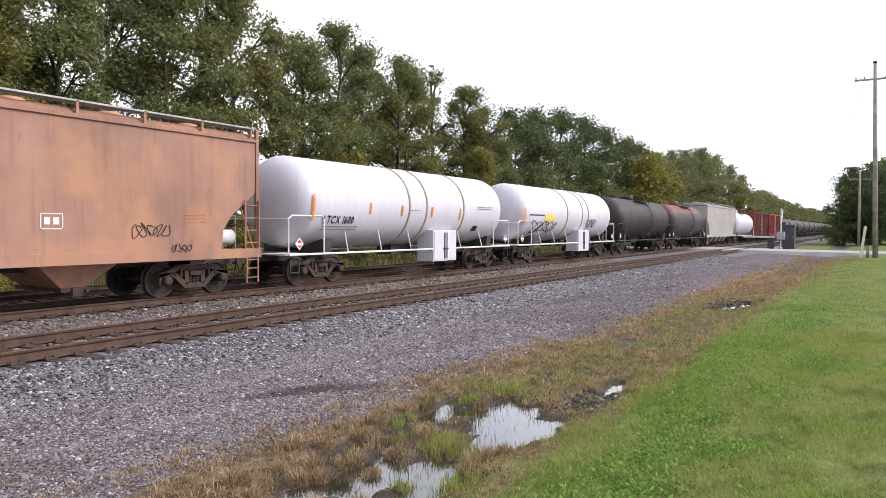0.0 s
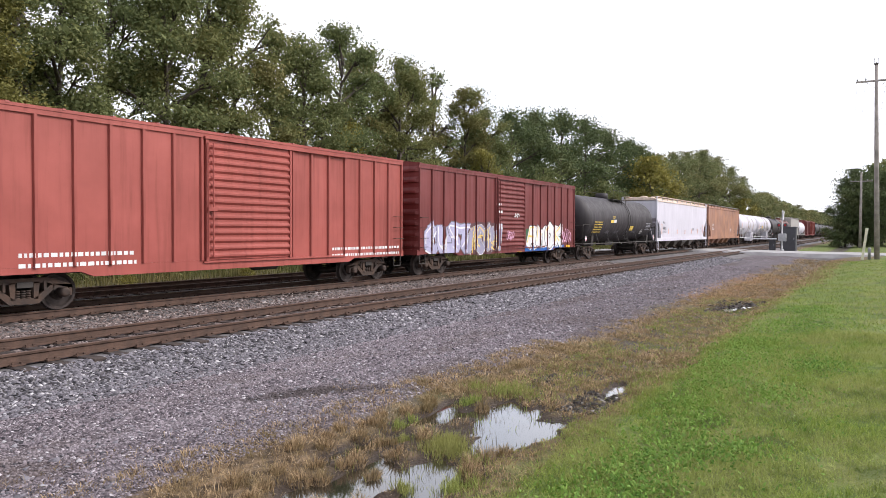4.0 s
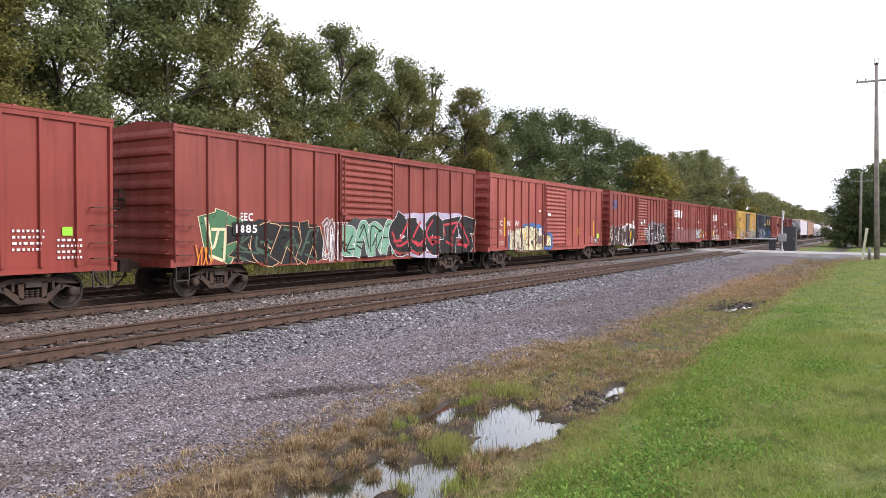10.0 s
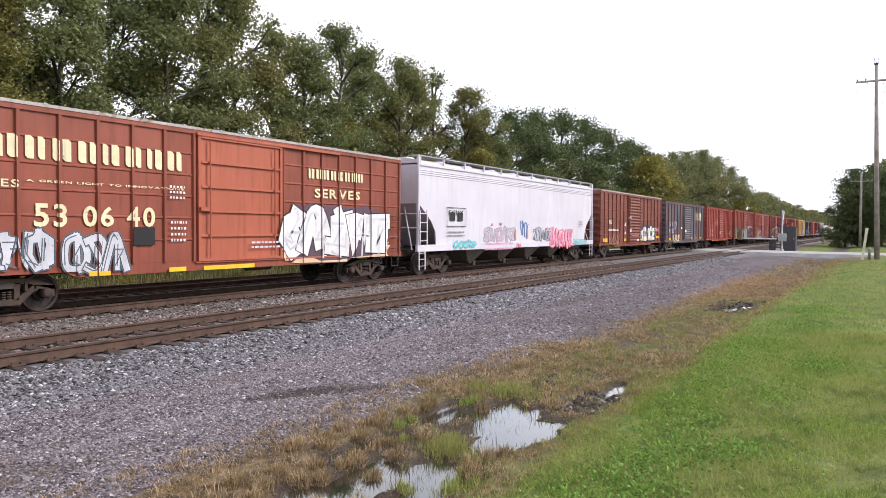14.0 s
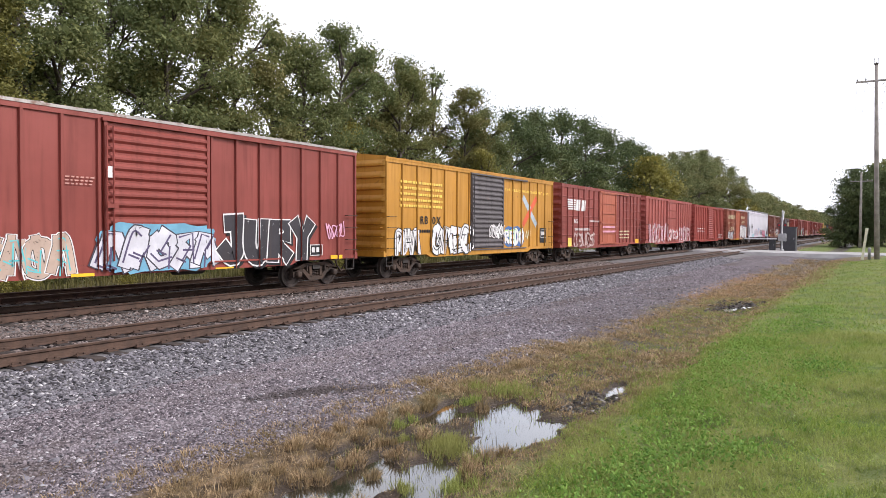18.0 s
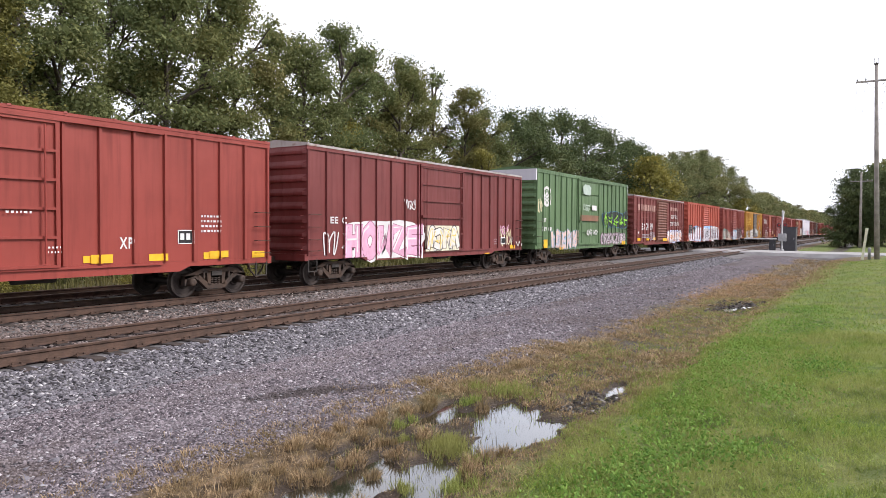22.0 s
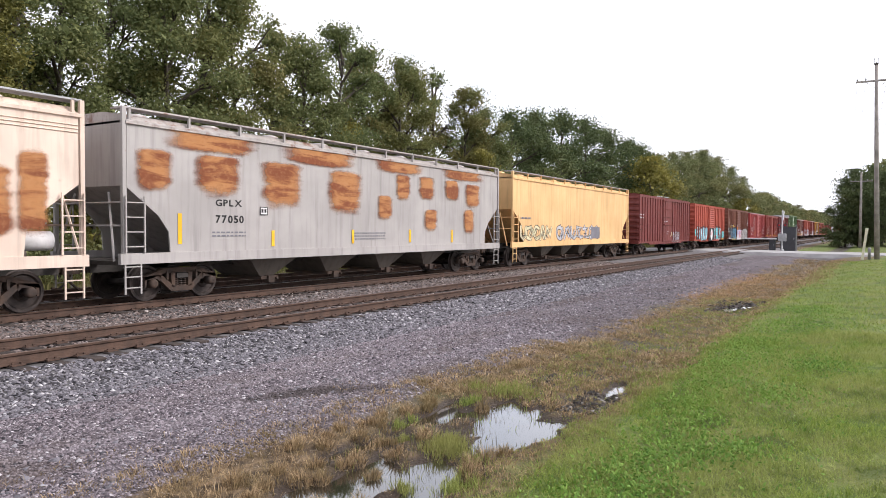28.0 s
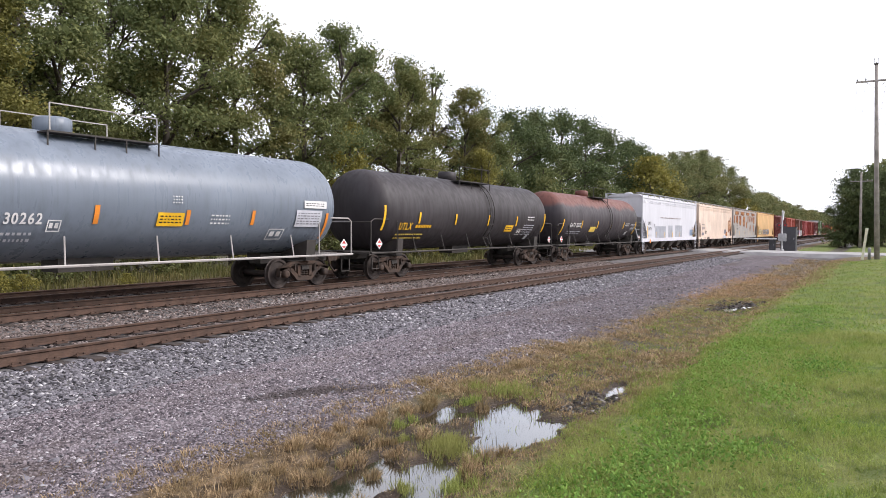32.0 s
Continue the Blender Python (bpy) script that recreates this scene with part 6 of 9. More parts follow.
def cloud(car, x0, x1, z0, z1, material, seed):
    r = random.Random(seed * 7 + 1)
    cx, cz = (x0 + x1) / 2, (z0 + z1) / 2
    n = 40
    pts = []
    for i in range(n):
        t = 2 * pi * i / n
        c, s = cos(t), sin(t)
        k = r.uniform(0.88, 1.04)
        pts.append((cx + (x1 - x0) / 2 * k * math.copysign(abs(c) ** 0.55, c), cz + (z1 - z0) / 2 * k * math.copysign(abs(s) ** 0.6, s)))
    decal("graffiti_backing", [(pts, lift_of(car))], material, car)


def curved(pts, n=4):
    """A smooth run of points through pts."""
    out = []
    for i in range(len(pts) - 1):
        a, b, c, d = pts[max(0, i - 1)], pts[i], pts[i + 1], pts[min(len(pts) - 1, i + 2)]
        for k in range(n):
            f = k / n
            out.append(tuple(0.5 * (2 * b[j] + (c[j] - a[j]) * f + (2 * a[j] - 5 * b[j] + 4 * c[j] - d[j]) * f * f + (3 * b[j] - a[j] - 3 * c[j] + d[j]) * f ** 3) for j in (0, 1)))
    return out + [pts[-1]]


def ribbon(pts, t, smooth=True):
    """Quads of a band of half-width t along pts, with blunt ends."""
    if len(pts) > 2 and smooth:
        pts = curved(pts)
    left, right = [], []
    for i, p in enumerate(pts):
        a, b = pts[max(0, i - 1)], pts[min(len(pts) - 1, i + 1)]
        dx, dz = b[0] - a[0], b[1] - a[1]
        d = math.hypot(dx, dz) or 1.0
        nx, nz = -dz / d, dx / d
        ex = (-dx / d * t * 0.6 if i == 0 else dx / d * t * 0.6 if i == len(pts) - 1 else 0, -dz / d * t * 0.6 if i == 0 else dz / d * t * 0.6 if i == len(pts) - 1 else 0)
        left.append((p[0] + nx * t + ex[0], p[1] + nz * t + ex[1]))
        right.append((p[0] - nx * t + ex[0], p[1] - nz * t + ex[1]))
    return [[right[i], right[i + 1], left[i + 1], left[i]] for i in range(len(pts) - 1)]


HOOKS = (
    ((0.15, 0.0), (0.18, 0.95), (0.75, 0.85), (0.6, 0.5), (0.9, 0.05)),
    ((0.9, 0.9), (0.2, 0.8), (0.25, 0.5), (0.8, 0.45), (0.75, 0.1), (0.05, 0.1)),
    ((0.1, 0.95), (0.3, 0.1), (0.55, 0.7), (0.75, 0.05), (0.95, 0.9)),
    ((0.5, 0.95), (0.1, 0.75), (0.15, 0.2), (0.6, 0.05), (0.9, 0.35), (0.8, 0.8), (0.45, 0.92)),
    ((0.05, 0.05), (0.35, 0.95), (0.6, 0.9), (0.9, 0.0)),
    ((0.95, 0.8), (0.4, 0.95), (0.1, 0.5), (0.45, 0.05), (0.95, 0.2)),
    ((0.1, 0.85), (0.85, 0.9), (0.2, 0.15), (0.95, 0.1)),
    ((0.12, 0.95), (0.15, 0.3), (0.5, 0.02), (0.85, 0.3), (0.88, 0.95)),
)
DASHES = (((0.2, 0.5), (0.7, 0.5)), ((0.35, 0.35), (0.75, 0.7)), ((0.1, 0.3), (0.5, 0.2)), ((0.5, 0.1), (0.55, 0.6)))


def piece(car, x0, x1, z0, z1, fill, line, back=None, n=5, seed=1, fat=0.17, second=None):
    """A sprayed piece of interlocking outlined hooks and bands, with no word in it."""
    r = random.Random(seed)
    if back:
        cloud(car, x0 - 0.12, x1 + 0.12, z0 - 0.05, z1 + 0.15, back, seed)
    n = int(n * 1.3 + 0.5)
    up = lift_of(car)
    w, hz = (x1 - x0) / n, z1 - z0
    A, B2, C2, D = [], [], [], []
    t = min(0.26, fat * 1.15) * min(w, hz)
    for i in range(n):
        hook = HOOKS[r.randrange(len(HOOKS))]
        flip, soft = r.random() < 0.3, r.random() < 0.45
        dx, sx = r.uniform(-0.06, 0.06) * w, r.uniform(1.0, 1.35)
        q = [(x0 + (i + 0.5) * w + dx + ((1 - p[0] if flip else p[0]) - 0.5) * w * sx + r.uniform(-0.05, 0.05) * w, z0 + t + p[1] * (hz - 2 * t) + r.uniform(-0.05, 0.05) * hz) for p in hook]
        u = up + i * 0.0008
        bits = [q, [(x0 + (i + r.uniform(0.1, 0.9)) * w, z0 + r.uniform(0.0, 0.3) * hz + t), (x0 + (i + r.uniform(0.1, 0.9)) * w, z0 + r.uniform(0.6, 0.95) * hz)]]
        for j, bit in enumerate(bits):
            k2 = 1.0 if j == 0 else 0.75
            A += [(p, u + j * 0.00012 + k * 0.000006) for k, p in enumerate(ribbon(bit, t * k2 + 0.04, soft))]
            D += [(p, u + j * 0.00012 + 0.00025 + k * 0.000004) for k, p in enumerate(ribbon(bit, t * k2 + 0.014, soft))]
            B2 += [(p, u + j * 0.00012 + 0.0004 + k * 0.000006) for k, p in enumerate(ribbon(bit, t * k2, soft))]
        m = r.randrange(len(q) - 2)
        C2 += [(p, up + n * 0.0008 + k * 0.00001) for k, p in enumerate(ribbon([(a - t * 0.3, b + t * 0.25) for a, b in q[m:m + 3]], t * 0.16, soft))]
        for _ in range(3):
            d = DASHES[r.randrange(len(DASHES))]
            ox, oz = r.uniform(-0.2, 0.2), r.uniform(-0.15, 0.2)
            C2 += [(p, up + n * 0.0008 + 0.0002) for p in ribbon([(x0 + (i + p[0] + ox) * w, z0 + min(0.95, max(0.05, p[1] + oz)) * hz) for p in d], max(0.014, t * 0.16))]
    decal("graffiti_outline", A, line, car)
    if line is not M_BLACK and not car[0].name.startswith("covered_hopper"):
        decal("graffiti_edge", D, M_BLACK, car)
    decal("graffiti", B2, fill, car, "sprayed graffiti of interlocking bands")
    tagged(decal("graffiti_detail", C2, second or line, car), kind="stuff")
    LAYER[car[0].name] = up + n * 0.0008 + 0.0004


def filled(car, x0, x1, z0, z1, fill, line, seed=1, lines=24, t=0.018):
    """One broad sprayed mass with a lobed top, ringed and crossed by thin curling lines."""
    r = random.Random(seed)
    n, w, hz = 36, x1 - x0, z1 - z0
    crest = [z0 + hz * (0.55 + 0.33 * sin(pi * i / n) ** 0.6 + 0.12 * abs(sin(i * 0.62 + seed)) * r.uniform(0.4, 1.0)) for i in range(n + 1)]
    edge = [(x0 + w * i / n, crest[i]) for i in range(n + 1)]
    foot = [(x0 + w * i / 12, z0 + r.uniform(0, 0.05)) for i in range(12, -1, -1)]
    up = lift_of(car)
    decal("graffiti", [([edge[i], edge[i + 1], (edge[i + 1][0], z0), (edge[i][0], z0)], up) for i in range(n)], fill, car, "sprayed graffiti in one broad mass")
    polys = ribbon(edge + foot + [edge[0]], t * 1.5, False)
    for _ in range(lines):
        f = r.uniform(0.04, 0.96)
        x, top = x0 + f * w, crest[int(f * n)]
        z, a, k = r.uniform(z0 + 0.1, top - 0.08), r.uniform(0, 2 * pi), r.uniform(0.12, 0.4)
        turn = r.choice((-1, 1)) * r.uniform(0.5, 1.3)
        q = []
        for i in range(5):
            q.append((min(x1 - 0.05, max(x0 + 0.05, x)), min(top - 0.04, max(z0 + 0.04, z))))
            x, z, a = x + cos(a) * k, z + sin(a) * k, a + turn
        polys += ribbon(q, t * r.uniform(0.7, 1.5))
    tagged(decal("graffiti_detail", [(p, up + 0.0006 + k * 0.000008) for k, p in enumerate(polys)], line, car), kind="stuff")
    LAYER[car[0].name] = up + 0.0008 + len(polys) * 0.000008


def scrawl(car, x0, x1, z0, z1, material, seed=1, t=0.02, turns=9):
    """A thin sprayed or chalked tag."""
    r = random.Random(seed)
    t *= 0.7
    turns = max(2, min(turns, int((x1 - x0) / (t * 7))))
    pts = []
    for i in range(turns * 3):
        f = i / (turns * 3 - 1)
        pts.append((x0 + (x1 - x0) * min(1, max(0, f + 0.12 * sin(i * 2.3 + seed))), (z0 + z1) / 2 + (z1 - z0) * 0.48 * sin(i * 1.9 + seed * 1.3) * r.uniform(0.5, 1.0)))
    up = lift_of(car)
    ob = decal("tag", [(p, up + k * 0.00001) for k, p in enumerate(ribbon(pts, t))], material, car)
    tagged(ob, kind="stuff")


def cross(car, x0, x1, z0, z1, first, second):
    """Two crossed brush strokes."""
    decal("emblem", [(p, lift_of(car)) for p in ribbon([(x0, z1), (x1, z0)], 0.15)], first, car)
    decal("emblem", [(p, lift_of(car)) for p in ribbon([(x0, z0), (x1, z1)], 0.15)], second, car)


def blocks(car, x0, x1, z0, z1, material, n):
    """A company name: plain blocks, a broad and a narrow upright for each sign."""
    up = lift_of(car)
    w, q = (x1 - x0) / n, 0.12 * min((x1 - x0) / n, z1 - z0)
    polys = []
    for i in range(n):
        for a, b in ((0.1, 0.42), (0.56, 0.82)) if i % 2 else ((0.1, 0.34), (0.48, 0.82)):
            a, b = x0 + (i + a) * w, x0 + (i + b) * w
            polys.append(([(a + q, z0), (b, z0), (b, z1 - q), (b - q, z1), (a, z1), (a, z0 + q)], up))
    decal("emblem", polys, material, car, "plain block shapes of a painted company name")


def stripes(car, x0, x1, z0, z1, material, n=5):
    """A stack of bars that taper to the left, then two solid blocks."""
    up = lift_of(car)
    hz = (z1 - z0) / n
    xm = x0 + (x1 - x0) * 0.42
    polys = [(rect(x0 + 0.02 * k, xm + 0.05, z1 - hz * (k + 0.72), z1 - hz * (k + 0.05)), up) for k in range(n)]
    w = (x1 - xm) / 2
    for i in range(2):
        a = xm + 0.06 * w + i * w
        polys.append(([(a, z0), (a + 0.72 * w, z0), (a + 0.86 * w, z1), (a + 0.14 * w, z1)], up + 0.0003))
    decal("emblem", polys, material, car, "white stripes running into block shapes")


def disc(car, x, z, r, material, name="emblem", n=24, rz=None):
    decal(name, [([(x + r * cos(2 * pi * i / n), z + (rz or r) * sin(2 * pi * i / n)) for i in range(n)], lift_of(car))], material, car)


def burst(car, x, z, r, material, n=22):
    """A round sprayed emblem with a saw-toothed rim."""
    pts = [(x + r * (1.0 if i % 2 else 0.86) * cos(pi * i / n), z + r * (1.0 if i % 2 else 0.86) * sin(pi * i / n)) for i in range(2 * n)]
    decal("emblem", [(pts, lift_of(car))], material, car, "white saw-toothed disc")


def frame_box(car, x0, x1, z0, z1, line, fill=None):
    """A small outlined data panel with bars in it."""
    if fill:
        patch(car, x0, x1, z0, z1, fill)
    up, t = lift_of(car), 0.025
    polys = [(rect(x0, x1, z0, z0 + t), up), (rect(x0, x1, z1 - t, z1), up), (rect(x0, x0 + t, z0, z1), up), (rect(x1 - t, x1, z0, z1), up)]
    for k in range(2):
        a = x0 + (x1 - x0) * (0.16 + 0.4 * k)
        polys.append((rect(a, a + (x1 - x0) * 0.26, z0 + (z1 - z0) * 0.3, z0 + (z1 - z0) * 0.75), up))
    decal("data_panel", polys, line, car)


def rust_patch(car, x0, x1, z0, z1, seed=1):
    """A rust stain where paint has gone, thinning out towards its rim."""
    r = random.Random(seed)
    decal("rust_stain", [(rect(x0 - 0.4, x1 + r.uniform(0.3, 0.5), z0 - r.uniform(0.3, 0.5), z1 + 0.1), lift_of(car))], M_RUSTSTAIN, car, "ragged rust stain in level streaks")


def rust_stain_mat():
    """Level streaks of rust that thin out to bare paint towards the stain's rim."""
    s = Shader("rust_stain")
    sep = s.put("ShaderNodeSeparateXYZ", Vector=s.tc.outputs["Generated"])
    rim = s.math("MULTIPLY", s.math("MULTIPLY", s.ramp(sep.outputs[0], 0.0, 0.4), s.ramp(sep.outputs[0], 0.6, 1.0, 1.0, 0.0)), s.math("MULTIPLY", s.ramp(sep.outputs[2], 0.0, 0.45), s.ramp(sep.outputs[2], 0.85, 1.0, 1.0, 0.0)))
    level = s.noise(1.0, 5, 0.6, s.coords((0.6, 0.6, 3.0)), 0.5)
    fine = s.noise(7, 5, 0.7)
    c = s.mix(s.ramp(level, 0.42, 0.58), (0.44, 0.2, 0.08), (0.21, 0.066, 0.03))
    c = s.mix(s.ramp(fine, 0.45, 0.75, 0, 0.4), c, (0.45, 0.24, 0.12))
    m = s.done(c, 0.85, 0.0, 0.2)
    thick = s.math("ADD", s.math("MULTIPLY", rim, 0.75), s.math("ADD", s.math("MULTIPLY", level, 0.7), s.math("MULTIPLY", fine, 0.3)))
    s.set(s.b.inputs["Alpha"], s.ramp(thick, 0.8, 1.2, 0.0, 0.92))
    return m


M_RUSTSTAIN = rust_stain_mat()

# ---- paints of the cars
P_RED = paint("oxide_red_paint", rgb(130, 55, 46), 0.2, 0.3)
P_BRIGHT = paint("bright_red_paint", rgb(137, 51, 41), 0.12, 0.25)
P_ORANGE = paint("orange_red_paint", rgb(160, 70, 52), 0.12, 0.25)
P_PINK = paint("faded_red_paint", rgb(150, 71, 62), 0.15, 0.35)
P_MAROON = paint("maroon_paint", rgb(108, 42, 40), 0.2, 0.3)
P_DARKRED = paint("dark_red_paint", rgb(112, 46, 41), 0.25, 0.3)
P_BROWN = paint("brown_paint", rgb(108, 60, 44), 0.3, 0.3)
P_RUSTBOX = paint("rusty_red_paint", rgb(132, 64, 45), 0.45, 0.35)
P_WORNRUST = paint("worn_rust_red_paint", rgb(116, 57, 42), 0.5, 0.4)
P_PLUG = paint("orange_door_paint", rgb(164, 86, 62), 0.15, 0.2)
P_YELLOW = paint("yellow_paint", rgb(206, 164, 88), 0.3, 0.25)
P_YELLOW2 = paint("amber_paint", rgb(180, 126, 40), 0.35, 0.25)
P_BLUE = paint("dark_blue_paint", rgb(46, 52, 70), 0.35, 0.3)
P_GREY = paint("grey_blue_paint", rgb(66, 66, 82), 0.4, 0.6, rustcol=(0.18, 0.09, 0.058), cloud=(0.15, 0.085, 0.065))
P_DARKDOOR = paint("dark_grey_door_paint", rgb(84, 78, 80), 0.4, 0.3)
P_GREEN = paint("green_paint", rgb(84, 110, 72), 0.15, 0.3)
P_WHITE = paint("white_paint", rgb(199, 195, 204), 0.1, 0.12, grime=0.14)
P_WHITE2 = paint("bluish_white_paint", rgb(202, 201, 207), 0.06, 0.12, grime=0.12)
P_CREAM = paint("stained_cream_paint", rgb(216, 194, 178), 0.36, 0.35)
P_TAN = paint("tan_yellow_paint", rgb(222, 178, 124), 0.2, 0.25)
P_RUSTHOP = paint("rust_brown_paint", rgb(152, 112, 96), 0.3, 0.4, cloud=(0.42, 0.21, 0.12))
P_LGREY = paint("light_grey_paint", rgb(164, 158, 155), 0.12, 0.25)
P_BLACK = paint("black_tank_paint", rgb(46, 40, 43), 0.06, 0.35, 0.58, grime=0.12)
P_TANKGREY = paint("grey_tank_paint", rgb(112, 120, 132), 0.05, 0.2, 0.3)
P_TANKRED = paint("rusty_dark_tank_paint", rgb(60, 53, 57), 0.25, 0.4, 0.58, top=rgb(108, 66, 58))
# hopper chutes: the shade below the sill is darkened into this colour
P_CHUTE = paint("shaded_chute_paint", rgb(92, 84, 77), 0.4, 0.3)

P_RUSTROOF = paint("rusted_grey_paint", rgb(168, 160, 156), 0.75, 0.3)

CARS = {}
B, H, T = boxcar, hopper, tank_car
# ahead of the camera when the clip begins
CARS["t_far"] = T(152.5, "dark grey tank car far down the line", P_BLACK, 14.6)
for k in range(1, 21):
    far = copy_thing(CARS["t_far"][0], pose(152.5 + k * 16.8, Y_FAR, 0))
    TRAIN.append((far, 152.5 + k * 16.8))
CARS["r0"] = B(136, "plain oxide red boxcar far down the line", P_RED, ends=(-7.8, 7.5))
CARS["r1"] = B(119, "plain dark red boxcar far down the line", P_MAROON, ends=(-7.8, 7.5))
CARS["wt3"] = T(103.4, "white tank car with plain shell", P_WHITE, 13.6, rail=M_WHITE)
CARS["wh0"] = H(86.2, "white and grey covered hopper car", P_LGREY, 17.5)
CARS["bt2"] = T(69.6, "dark brown tank car", P_TANKRED, 13.2, ladder=True)
CARS["bt1"] = T(54.9, "matt black tank car", P_BLACK, 13.8, ladder=True)
CARS["wt2"] = T(39.2, "white insulated tank car with ring bands and tags", P_WHITE, 14.2, 1.5, 2.66, (-1.1, 1.3, 2.3), rail=M_WHITE, dome=False, ladder=False, boxm=P_WHITE)
CARS["wt1"] = T(23.2, "white insulated tank car with ring bands and a cabinet", P_WHITE, 14.2, 1.5, 2.66, (-1.1, 0.1, 3.0), rail=M_WHITE, dome=False, ladder=False, boxm=P_WHITE)
CARS["furx"] = H(5.23, "rust-brown covered hopper car with faded patches", P_RUSTHOP, 19.2, 4.33, ends=(-9.96, 9.34))
CARS["fpax"] = H(-14.9, "clean white covered hopper car with rusty roof edge", P_WHITE, 19.3, 4.3, roofm=P_CREAM, chute=P_CHUTE, ends=(-10.07, 9.24))
CARS["bt"] = T(-33.5, "matt black tank car with yellow placards", P_BLACK, 15.3, ladder=True)
CARS["amok"] = B(-51.2, "dark red boxcar with white and green graffiti", P_MAROON, 16.2, 4.36, (-1.55, 1.5), ends=(-8.1, 8.4))
CARS["gtw"] = B(-67.9, "faded pinkish red boxcar", P_PINK, 15.6, 4.36, (-1.6, 1.6), ends=(-7.8, 7.5))
CARS["csx"] = B(-84.6, "dark blue boxcar with yellow letters and graffiti", P_BLUE, 15.6, 4.33, (-1.6, 1.6), "plug", roofm=P_GREY, ends=(-7.8, 7.5))
CARS["rbx"] = B(-101.3, "yellow boxcar with dark door and graffiti along the sill", P_YELLOW, 15.8, 4.33, (-1.6, 1.4), doorm=P_DARKDOOR, posts=(7, 5), ends=(-8.2, 7.7))
CARS["ns1"] = B(-118.3, "oxide red boxcar with white stripes and graffiti", P_RED, 15.6, 4.4, (-1.58, 1.6), "plug", posts=(7, 6), ends=(-8.01, 7.3))
CARS["ns2"] = B(-135.2, "oxide red seamed boxcar with white stripes", P_RED, 15.7, 4.38, (-1.45, 1.6), "plug", True, posts=(6, 7), ends=(-7.86, 7.44))
CARS["jn"] = B(-151.9, "red boxcar with black and white graffiti letters", P_RED, 15.7, 4.42, (-1.7, 1.3), ends=(-7.78, 7.47))
CARS["cnw"] = B(-168.65, "faded red boxcar with cream graffiti and white letters", P_PINK, 15.7, 4.4, (-1.85, 1.3), posts=(7, 6), ends=(-8.01, 7.5))
CARS["eec1"] = B(-185.4, "red boxcar with multicoloured graffiti along the side", P_RED, 15.9, 4.42, (-1.85, 1.2), posts=(6, 6), ends=(-8.27, 7.4))
CARS["fxe1"] = B(-202.6, "bright red boxcar with white letters", P_BRIGHT, 15.6, 4.3, (-1.5, 1.5), ends=(-7.94, 7.3))
CARS["csx2"] = B(-219.4, "rusty grey-blue boxcar with cream letters and red roof edge", P_GREY, 15.7, 4.28, (-1.5, 1.6), doorm=P_DARKDOOR, roofm=P_BROWN, postm=P_BROWN, posts=(6, 5), ends=(-7.91, 7.44))
CARS["minc"] = B(-236.1, "rusty red seamed boxcar with white block graffiti", P_WORNRUST, 15.6, 4.42, (-1.6, 1.4), seams=True, roofm=P_RUSTROOF, posts=(7, 6), ends=(-7.54, 7.47))
CARS["ecux"] = H(-254.9, "white covered hopper car with pink graffiti", P_WHITE, 19.6, 4.42, bead=True, chute=P_CHUTE, ends=(-9.91, 9.72))
CARS["sou1"] = B(-273.5, "brown-red seamed boxcar with tall white letters and graffiti", P_RUSTBOX, 15.8, 4.42, (-1.55, 1.5), "plug", True, doorm=P_PLUG, roofm=P_RUSTROOF, ends=(-7.9, 7.66))
CARS["red1"] = B(-290.7, "plain bright red boxcar", P_BRIGHT, 15.6, 4.33, ends=(-7.8, 7.5))
CARS["redg"] = B(-307.4, "red boxcar with pale sprayed tags", P_PINK, 15.8, 4.43, (-1.5, 1.7), "plug", ends=(-7.9, 7.6))
CARS["ns3"] = B(-324.3, "brown-red seamed boxcar with an orange door and white stripes", P_RED, 15.8, 4.42, (-1.6, 1.7), "plug", True, doorm=P_PLUG, ends=(-7.95, 7.6))
CARS["rbx2"] = B(-341.1, "amber yellow boxcar with dark grey door and graffiti", P_YELLOW2, 15.8, 4.42, (-1.55, 1.6), doorm=P_DARKDOOR, posts=(6, 6), ends=(-7.8, 7.62))
CARS["jury"] = B(-358.2, "brownish red boxcar with silver graffiti letters", P_RED, 15.7, 4.45, (-1.6, 1.4), roofm=P_RUSTROOF, ends=(-7.76, 7.63))
CARS["eec2"] = B(-375.5, "orange-red boxcar with white graffiti along its length", P_ORANGE, 15.8, 4.47, (-1.6, 1.6), posts=(6, 6), ends=(-7.84, 7.71))
CARS["sou2"] = B(-392.7, "dark brown-red seamed boxcar with worn white letters", P_DARKRED, 15.7, 4.4, (-1.7, 1.6), seams=True, doorm=P_BROWN, roofm=P_RUSTROOF, ends=(-7.89, 7.7))
CARS["grn"] = B(-409.9, "tall green boxcar with graffiti and a white round emblem", P_GREEN, 15.7, 5.0, (-1.9, 1.8), "plug", endcap=P_WHITE, n_end=10, ends=(-7.87, 7.75))
CARS["houz"] = B(-427.1, "maroon boxcar with pink graffiti letters", P_MAROON, 15.7, 4.46, (-1.65, 1.65), "plug", roofm=P_RUSTROOF, ends=(-8.04, 7.49))
CARS["fxe2"] = B(-444.3, "clean bright red boxcar with yellow sill marks", P_BRIGHT, 15.8, 4.3, (-1.6, 1.35), "plug", ends=(-7.99, 7.58))
CARS["fxe3"] = B(-461.0, "bright pinkish red boxcar with white stencils", paint("rose_red_paint", rgb(156, 60, 58), 0.12, 0.25), 15.6, 4.33, (-1.65, 1.4), roofm=P_RUSTROOF, ends=(-7.79, 7.34))
